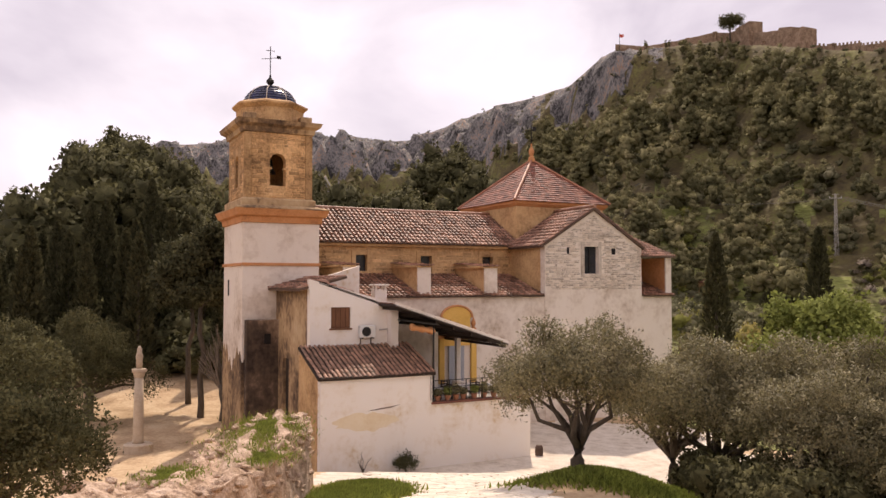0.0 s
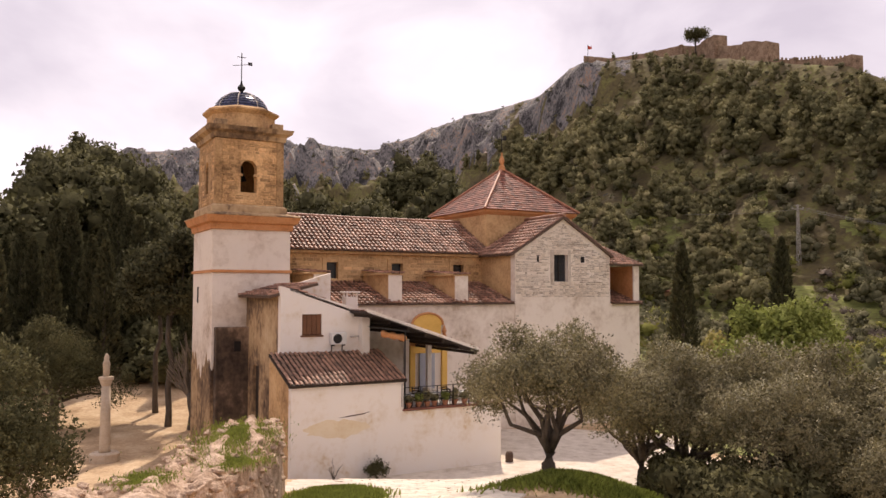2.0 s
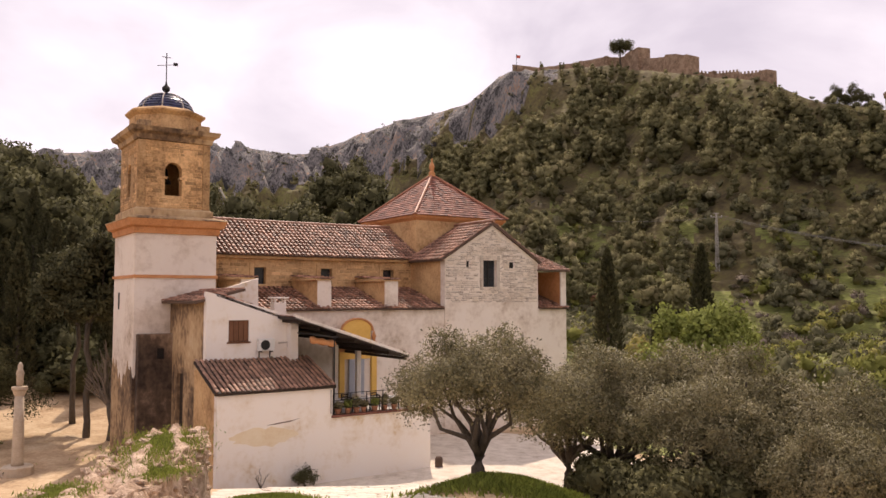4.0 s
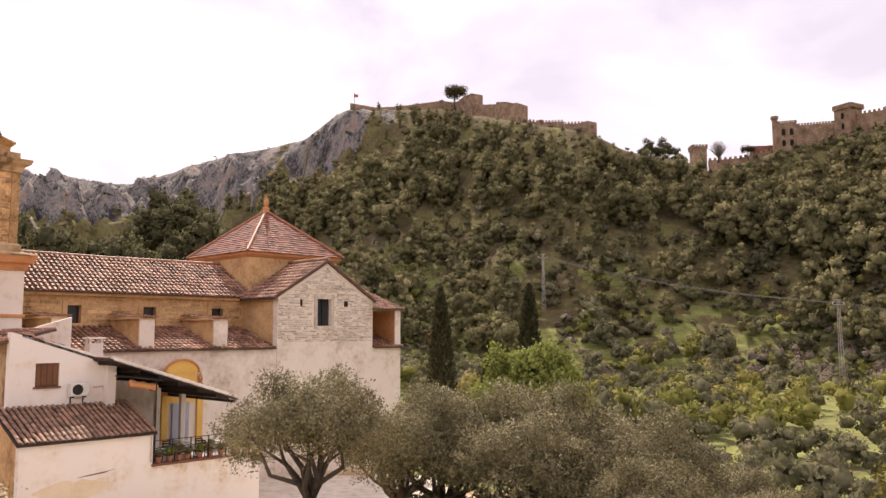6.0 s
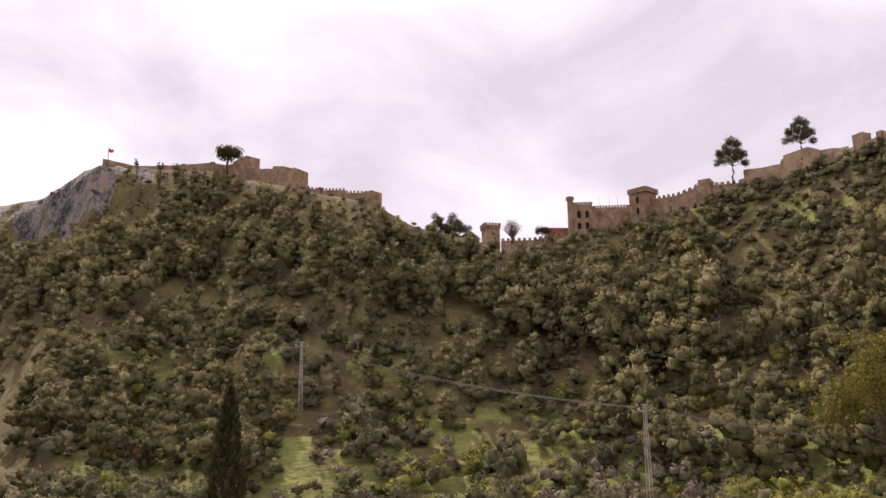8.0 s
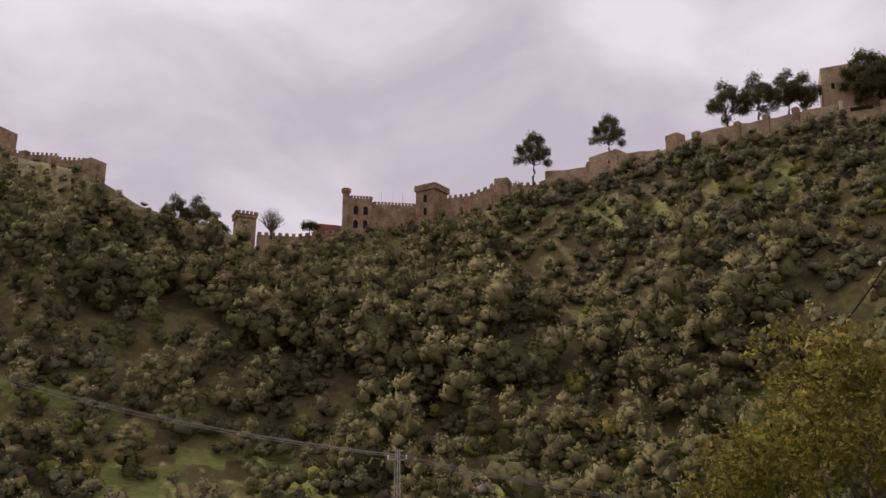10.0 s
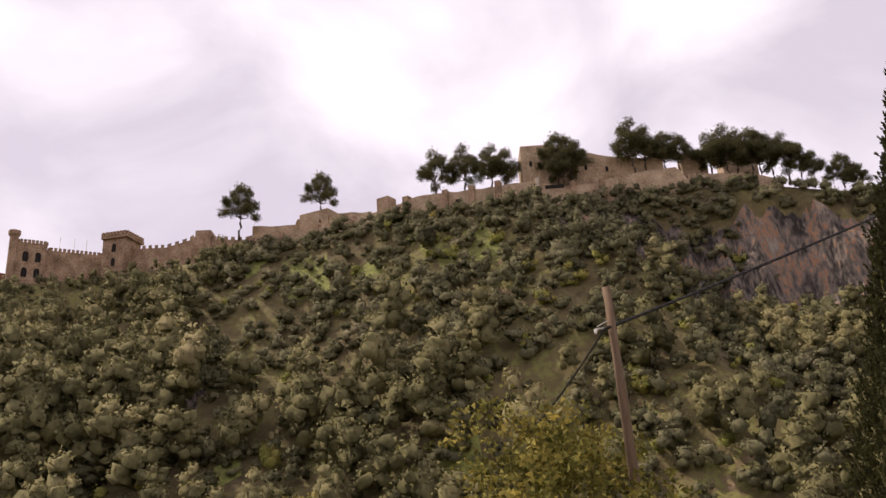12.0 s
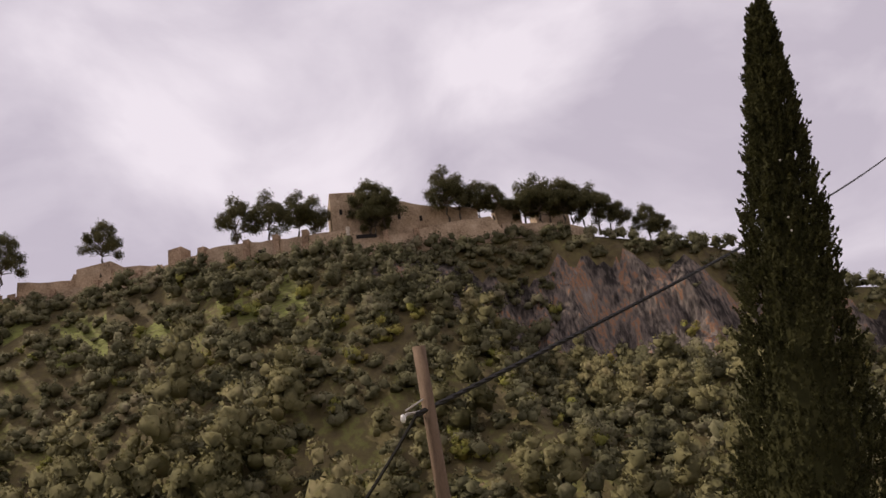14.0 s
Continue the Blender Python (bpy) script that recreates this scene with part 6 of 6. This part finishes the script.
for i, (x, y, sc, z, lab) in enumerate(((9.0, 26.2, 1.15, 1.45, "large spreading silvery olive tree"), (12.2, 25.2, 1.22, 1.2, "large spreading silvery olive tree"), (10.6, 22.6, 0.98, 1.6, "low silvery olive tree"), (14.4, 22.8, 1.12, 0.9, ""), (13.0, 19.8, 0.85, 1.3, "low silvery olive tree"), (16.6, 20.6, 0.95, 0.2, "low silvery olive tree"), (15.6, 17.6, 0.7, 1.3, "low silvery olive tree"), (8.6, 29.6, 1.0, 1.3, "silvery olive tree behind another"))):
    again(ol, x, y, 77 * (i + 1), sc, lab, z)
rn = np.random.default_rng(5)
low = [(float(x), float(y), float(ground_z(x, y)) - 0.1, float(k)) for x, y, k in zip(rn.uniform(7.4, 17.5, 150), rn.uniform(18.5, 26.0, 150), rn.uniform(0.25, 0.5, 150)) if x * 0.25 + 16.8 < y < 27 - 0.15 * x]
scatter("slope_undergrowth", "dark low shrubs filling the ground under the olives", "undergrowth", M_LEAF_DARK, low, lambda r: crown(r, 700, 9, 3.4, 2.3, 0.16), 37)
fg = tree("fig_tree", "fresh light-green tree behind the olives", "tree", 52, 7.2, 3.0, 2.0, 0.2, 0.085, 14000, M_LEAF_FRESH, 16, 0.4, slim=0.7, low=0.4)
put(fg, 14.6, 31.0, 2.0, 0, 0.95)
gb = tree("loquat_tree", "yellow-green leafy tree at the slope's edge", "tree", 53, 5.6, 2.7, 1.2, 0.16, 0.065, 20000, M_LEAF_GOLD, 18, 0.5, slim=0.7, corners=3, low=0.3)
put(gb, 16.0, 11.6, 2.6)


def ruined_wall():
    """A broad broken wall of limestone rubble with a grassy crown."""
    so = Solid()
    ys = np.linspace(11.0, 25.4, 70)
    rows = []
    for y in ys:
        l = np.interp(y, [11, 13.4, 15.8, 18.2, 22, 25.4], [-8.8, -7.6, -6.7, -5.8, -5.4, -5.1])
        r = np.interp(y, [11, 14, 16, 18, 20.7, 22.4, 25.4], [-7.0, -5.3, -4.15, -3.9, -3.75, -3.85, -4.2])
        zt = np.interp(y, [11, 15, 18, 21, 24, 25.4], [5.1, 5.0, 4.9, 5.1, 5.05, 4.5])
        zb = float(ground_z(r + 0.8, y)) - 0.6
        prof = [(l - 0.5, zb - 2.5), (l - 0.25, zt - 1.2), (l - 0.05, zt - 0.25)] + [(l + (r - l) * k / 9, zt + 0.16 * math.sin(k * 1.3 + y * 1.7)) for k in range(10)] + [(r + 0.05, zt - 0.3), (r + 0.12, zt - 0.8), (r + 0.2, zt - 1.5), (r + 0.3, zb - 0.5)]
        row = []
        for j, (x, z) in enumerate(prof):
            n = noise.noise_vector(Vector((x * 1.1, y * 1.1, z * 1.1)))
            m = noise.noise_vector(Vector((x * 3.3, y * 3.3, z * 3.3)))
            row.append((x + 0.16 * n.x + 0.08 * m.x, y + 0.12 * n.y, z + 0.15 * n.z + 0.08 * m.z))
        rows.append(row)
    w = len(rows[0])
    vs = [p for row in rows for p in row]
    so.add(vs, [(i * w + j, i * w + j + 1, (i + 1) * w + j + 1, (i + 1) * w + j) for i in range(len(rows) - 1) for j in range(w - 1)])
    k = (len(rows) - 1) * w
    so.f.append(tuple(range(k, k + w)))
    t = thing("ruined_stone_wall", "broad ruined limestone wall with grass along its top", "stone wall")
    part("core", so, M_RUIN, t)
    rng = random.Random(12)
    mk = []
    for s in range(6):
        bm = bmesh.new()
        bmesh.ops.create_icosphere(bm, subdivisions=1, radius=0.5)
        for q in bm.verts:
            q.co *= rng.uniform(0.75, 1.15)
        bmesh.ops.scale(bm, vec=(1.1, 0.8, 0.42), verts=bm.verts)
        me = bpy.data.meshes.new("stone")
        bm.to_mesh(me)
        bm.free()
        mk.append(me)
    for i in range(298):
        y = rng.uniform(11.5, 25.2)
        l = np.interp(y, [11, 13.4, 15.8, 18.2, 22, 25.4], [-8.8, -7.6, -6.7, -5.8, -5.4, -5.1])
        r = np.interp(y, [11, 14, 16, 18, 20.7, 22.4, 25.4], [-7.0, -5.3, -4.15, -3.9, -3.75, -3.85, -4.2])
        zt = np.interp(y, [11, 15, 18, 21, 24, 25.4], [5.1, 5.0, 4.9, 5.1, 5.05, 4.5])
        c = rng.random()
        if c < 0.35:
            x, z = r + rng.uniform(-0.35, 0.15), zt + rng.uniform(-0.1, 0.12)
        elif c < 0.6:
            x, z = l + rng.uniform(-0.2, 0.4), zt + rng.uniform(-0.1, 0.12)
        elif c < 0.8 and y < 18:
            x, z = rng.uniform(l, r), zt + rng.uniform(0.0, 0.15)
        else:
            x, z = r + 0.10, zt - rng.uniform(0.2, 1.7)
        o = part("stone", mk[i % 6], M_RUIN, t)
        sc = rng.uniform(0.18, 0.46)
        o.matrix_local = Matrix.Translation((x, y, z)) @ Euler((rng.uniform(-0.3, 0.3), rng.uniform(-0.3, 0.3), rng.uniform(0, 6.28))).to_matrix().to_4x4() @ Matrix.Diagonal((sc, sc, sc, 1))
    return t


ruined_wall()
kerb = thing("plaza_kerb", "low curved stone kerb holding up the plaza", "kerb")
kp = [Vector((-19.5, 40.5, 0)), Vector((-18.5, 38.4, 0)), Vector((-17.1, 36.2, 0)), Vector((-15.6, 34.1, 0)), Vector((-13.7, 32.5, 0)), Vector((-11.5, 31.6, 0)), Vector((-9.4, 31.3, 0))]
kr = []
for i, p in enumerate(kp):
    d = (kp[min(i + 1, 6)] - kp[max(i - 1, 0)]).normalized()
    n = Vector((-d.y, d.x, 0)) * 0.22
    kr.append([(p.x + n.x, p.y + n.y, -0.8), (p.x - n.x, p.y - n.y, -0.8), (p.x - n.x, p.y - n.y, 0.78), (p.x + n.x, p.y + n.y, 0.8)])
part("coping", Solid().rings(kr), M_RUIN, kerb, bevel=0.03)


def grass(name, label, seed, n, spots, h=0.16):
    """Blades within soft round patches: x, y, radius, z (None: on the ground)."""
    rn = np.random.default_rng(seed)
    P = []
    for x, y, rx, ry, z in spots:
        k = n // len(spots)
        q = rn.normal(size=(k, 2)) * 0.45
        px, py = x + q[:, 0] * rx, y + q[:, 1] * ry
        P.append(np.stack([px, py, ground_z(px, py) if z is None else np.full(k, z)], 1))
    P = np.concatenate(P)
    n = len(P)
    ax = unit(np.stack([rn.normal(size=n) * 0.4, rn.normal(size=n) * 0.4, np.ones(n)], 1))
    b = unit(np.cross(ax, rn.normal(size=(n, 3))))
    s = h * rn.uniform(0.4, 1.2, (n, 1))
    ob = new(name, quads_mesh(name, P + ax * s * 0.8, ax * s, b * s * 0.26, 3))
    ob.data.materials.append(M_GRASS)
    return tagged(ob, label, "grass", kind="stuff")


grass("wall_grass", "bright spring grass growing on the ruined wall", 61, 9000, [(-4.6, 20.6, 1.2, 2.2, 5.1), (-4.5, 21.6, 1.0, 1.8, 5.15), (-4.9, 22.6, 0.9, 1.6, 5.1), (-4.1, 18.8, 0.8, 1.0, 5.0), (-5.6, 17.0, 0.6, 0.8, 5.0)], 0.055)
grass("slope_grass", "lush grass under the olive trees and beside the path", 62, 60000, [(4.2, 22.7, 1.9, 1.3, None), (5.2, 22.3, 2.2, 1.3, None), (6.6, 21.8, 2.0, 1.4, None), (8.2, 21.4, 2.4, 1.8, None), (-2.2, 20.4, 0.8, 1.6, None), (-1.6, 22.8, 0.8, 1.4, None), (-2.4, 24.6, 0.9, 1.2, None), (-3.0, 22.0, 0.5, 2.2, None)], 0.12)


def paving():
    t = thing("stone_path", "pale irregular flagstone path down to the house", "path", kind="structure")
    rng = random.Random(71)
    mk = []
    for s in range(8):
        n = rng.randint(5, 7)
        pts = [(0.5 * rng.uniform(0.92, 1.04) * math.cos(2 * math.pi * i / n), 0.5 * rng.uniform(0.92, 1.04) * math.sin(2 * math.pi * i / n)) for i in range(n)]
        so = Solid().rings([[(x, y, -0.08) for x, y in pts], [(x, y, 0.02) for x, y in pts], [(x * 0.93, y * 0.93, 0.04) for x, y in pts]])
        mk.append(so.mesh("flagstone"))
    i = 0
    for gy in range(30):
        y = 17.5 + gy * 0.62
        for gx in range(11):
            x = -2.6 + gx * 0.62 + (0.31 if gy % 2 else 0) + rng.uniform(-0.06, 0.06)
            if x > np.interp(y, [17, 22, 26, 36], [3.2, 2.6, 3.4, 5.2]) or x < np.interp(y, [17, 20, 26, 30, 36], [-1.0, -0.8, -1.2, -3.2, -4.5]):
                continue
            yy = y + rng.uniform(-0.06, 0.06)
            z = float(ground_z(x, yy))
            dzx, dzy = float(ground_z(x + 0.3, yy)) - z, float(ground_z(x, yy + 0.3)) - z
            o = part("flagstone", mk[i % 8], M_PAVING, t)
            i += 1
            sc = rng.uniform(0.68, 0.76)
            o.matrix_local = Matrix.Translation((x, yy, z + 0.01)) @ Matrix.Rotation(math.atan2(dzy, 0.3), 4, "X") @ Matrix.Rotation(-math.atan2(dzx, 0.3), 4, "Y") @ Matrix.Rotation(rng.uniform(0, 6.28), 4, "Z") @ Matrix.Diagonal((sc, sc, 1, 1))


paving()


# ---- terrace furniture ----
def railing():
    t = thing("terrace_railing", "thin dark iron railing along the terrace edge", "railing", CH)
    for x in np.arange(1.9, 7.3, 0.9):
        part("post", Solid().box(x - 0.02, x + 0.02, 0.12, 0.16, 3.4, 4.4), M_IRON, t)
    for z in (3.75, 4.05, 4.38):
        part("rail", Solid().tube([(1.85, 0.14, z), (7.25, 0.14, z)], 0.018, 6), M_IRON, t)
    return t


railing()
awn = thing("awning", "flat dark awning on a thin pole", "awning", CH)
part("canopy", Solid().extrude([(0.95, 0.4, 7.18), (2.35, 0.4, 6.98), (2.35, 0.4, 7.04), (0.95, 0.4, 7.24)], (0, 1.8, 0)), M_IRON, awn)
part("pole", Solid().tube([(2.1, 0.45, 3.4), (2.1, 0.45, 7.0)], 0.035, 8), M_IRON, awn)
part("folded_canvas", Solid().rings([[(1.0 + 0.16 * k, 0.75 + 0.14 * math.cos(q), 6.93 - 0.03 * k + 0.16 * math.sin(q) * (1 + 0.25 * math.sin(k * 2.1))) for q in [i * math.pi / 4 for i in range(8)]] for k in range(9)]), M_ORANGE, awn, "rolled orange canvas", smooth=True)


def cafe_table(x, y):
    t = thing("terrace_table", "small white metal terrace table", "table", CH @ Matrix.Translation((x, y, 3.1)), "terrace tables")
    part("top", Solid().lathe(0, 0, [(0.4, 0.72), (0.42, 0.73), (0.42, 0.75), (0.4, 0.76)], 18), M_METAL_WHITE, t)
    part("stem", Solid().tube([(0, 0, 0.05), (0, 0, 0.72)], 0.03, 8), M_METAL_WHITE, t)
    part("foot", Solid().lathe(0, 0, [(0.26, 0.0), (0.24, 0.03), (0.05, 0.06)], 14), M_METAL_WHITE, t)
    return t


def chair(x, y, turn):
    t = thing("terrace_chair", "dark slatted terrace chair", "chair", CH @ Matrix.Translation((x, y, 3.1)) @ Matrix.Rotation(radians(turn), 4, "Z"), "terrace chairs")
    part("seat", Solid().box(-0.22, 0.22, -0.22, 0.22, 0.43, 0.47), M_DARKWOOD, t)
    for z in (0.6, 0.72, 0.84):
        part("back_slat", Solid().box(-0.22, 0.22, 0.2, 0.23, z, z + 0.07), M_DARKWOOD, t)
    for sx in (-0.2, 0.2):
        for sy in (-0.2, 0.2):
            part("leg", Solid().box(sx - 0.02, sx + 0.02, sy - 0.02, sy + 0.02, 0, 0.92 if sy > 0 else 0.43), M_DARKWOOD, t)
    return t


for x, y in ((2.6, 1.5), (4.3, 1.7), (5.8, 1.5)):
    cafe_table(x, y)
for x, y, a in ((2.1, 2.2, 20), (3.2, 1.3, -80), (3.8, 2.4, 10), (4.9, 1.5, -100), (5.4, 2.2, 15)):
    chair(x, y, a)
M_POT = material("terracotta_pot", [(0.3, (0.24, 0.10, 0.05)), (0.7, (0.40, 0.19, 0.11))], 4, 0.85, 0.2, 20)


def pot_plant(x, y, z, seed, mat, h=0.45):
    t = thing("potted_plant", "bushy green plant in a terracotta pot", "potted plant", CH @ Matrix.Translation((x, y, z)), "pots on the terrace edge")
    part("pot", Solid().lathe(0, 0, [(0.1, 0), (0.15, 0.2), (0.17, 0.21), (0.17, 0.25), (0.13, 0.25)], 14), M_POT, t)
    rn = np.random.default_rng(seed)
    n = 260
    p = unit(rn.normal(size=(n, 3))) * rn.uniform(0.3, 1, (n, 1)) * np.array([0.24, 0.24, h * 0.5]) + np.array([0, 0, 0.25 + h * 0.45])
    a = unit(rn.normal(size=(n, 3)))
    b = unit(np.cross(a, rn.normal(size=(n, 3))))
    part("leaves", quads_mesh("leaves", p, a * 0.06, b * 0.03), mat, t)
    return t


for i, x in enumerate((2.2, 2.75, 3.2, 3.6, 4.2, 4.75, 5.3, 6.1)):
    pot_plant(x, 0.24, 3.4, 90 + i, M_LEAF_FRESH if i % 3 == 1 else M_OLIVE, 0.35 + 0.12 * (i % 3))
pot_plant(3.0, 2.9, 3.1, 120, M_LEAF_FRESH, 1.1)

# trailing plant and downpipe at the lean-to corner
pipe = thing("downpipe", "thin grey downpipe at the lean-to corner", "pipe", CH)
part("tube", Solid().tube([(1.7, -0.06, 4.6), (1.7, -0.06, 3.5)], 0.035, 8), M_CONCRETE, pipe)
conduit = thing("wall_conduit", "pale pipe bracket on the house wall", "pipe", CH)
part("tube", Solid().tube([(0.3, 2.93, 6.7), (0.75, 2.93, 6.72), (0.78, 2.93, 6.5)], 0.04, 8), M_CONCRETE, conduit)

# scraggy shrub at the foot of the house wall
gx, gy = -1.6, 36.6
put(tree("wall_shrub", "low dark shrub at the foot of the white wall", "shrub", 63, 0.85, 0.6, 0.2, 0.05, 0.05, 2200, M_LEAF_DARK, 8, 0.4, corners=3, low=0.2), gx, gy)
put(bare_tree("dry_shrub", "thin leafless shrub against the white wall", 64, 1.2, 0.5, 0.15, 0.05, 14), gx - 1.9, gy - 0.3)
hut = thing("terrace_hut", "small ochre field hut on the terraces", "hut")
hx, hy = 54.0, 170.0
hz = float(ground_z(hx, hy))
part("wall", Solid().box(hx - 2.4, hx + 2.4, hy - 1.6, hy + 1.6, hz - 2, hz + 2.6), M_OCHRE, hut)
part("roof", Solid().extrude([(hx - 2.7, hy - 1.9, hz + 2.6), (hx - 2.7, hy + 1.9, hz + 3.4), (hx - 2.7, hy + 1.9, hz + 3.55), (hx - 2.7, hy - 1.9, hz + 2.75)], (5.4, 0, 0)), M_TILE_RED, hut)

bin_ = thing("concrete_bollard", "small dark stone bollard at the wall corner", "bollard", CH @ Matrix.Translation((7.75, -0.1, 0.0)))
part("post", Solid().lathe(0, 0, [(0.2, -0.2), (0.2, 0.75), (0.14, 0.85)], 12), M_BED, bin_)
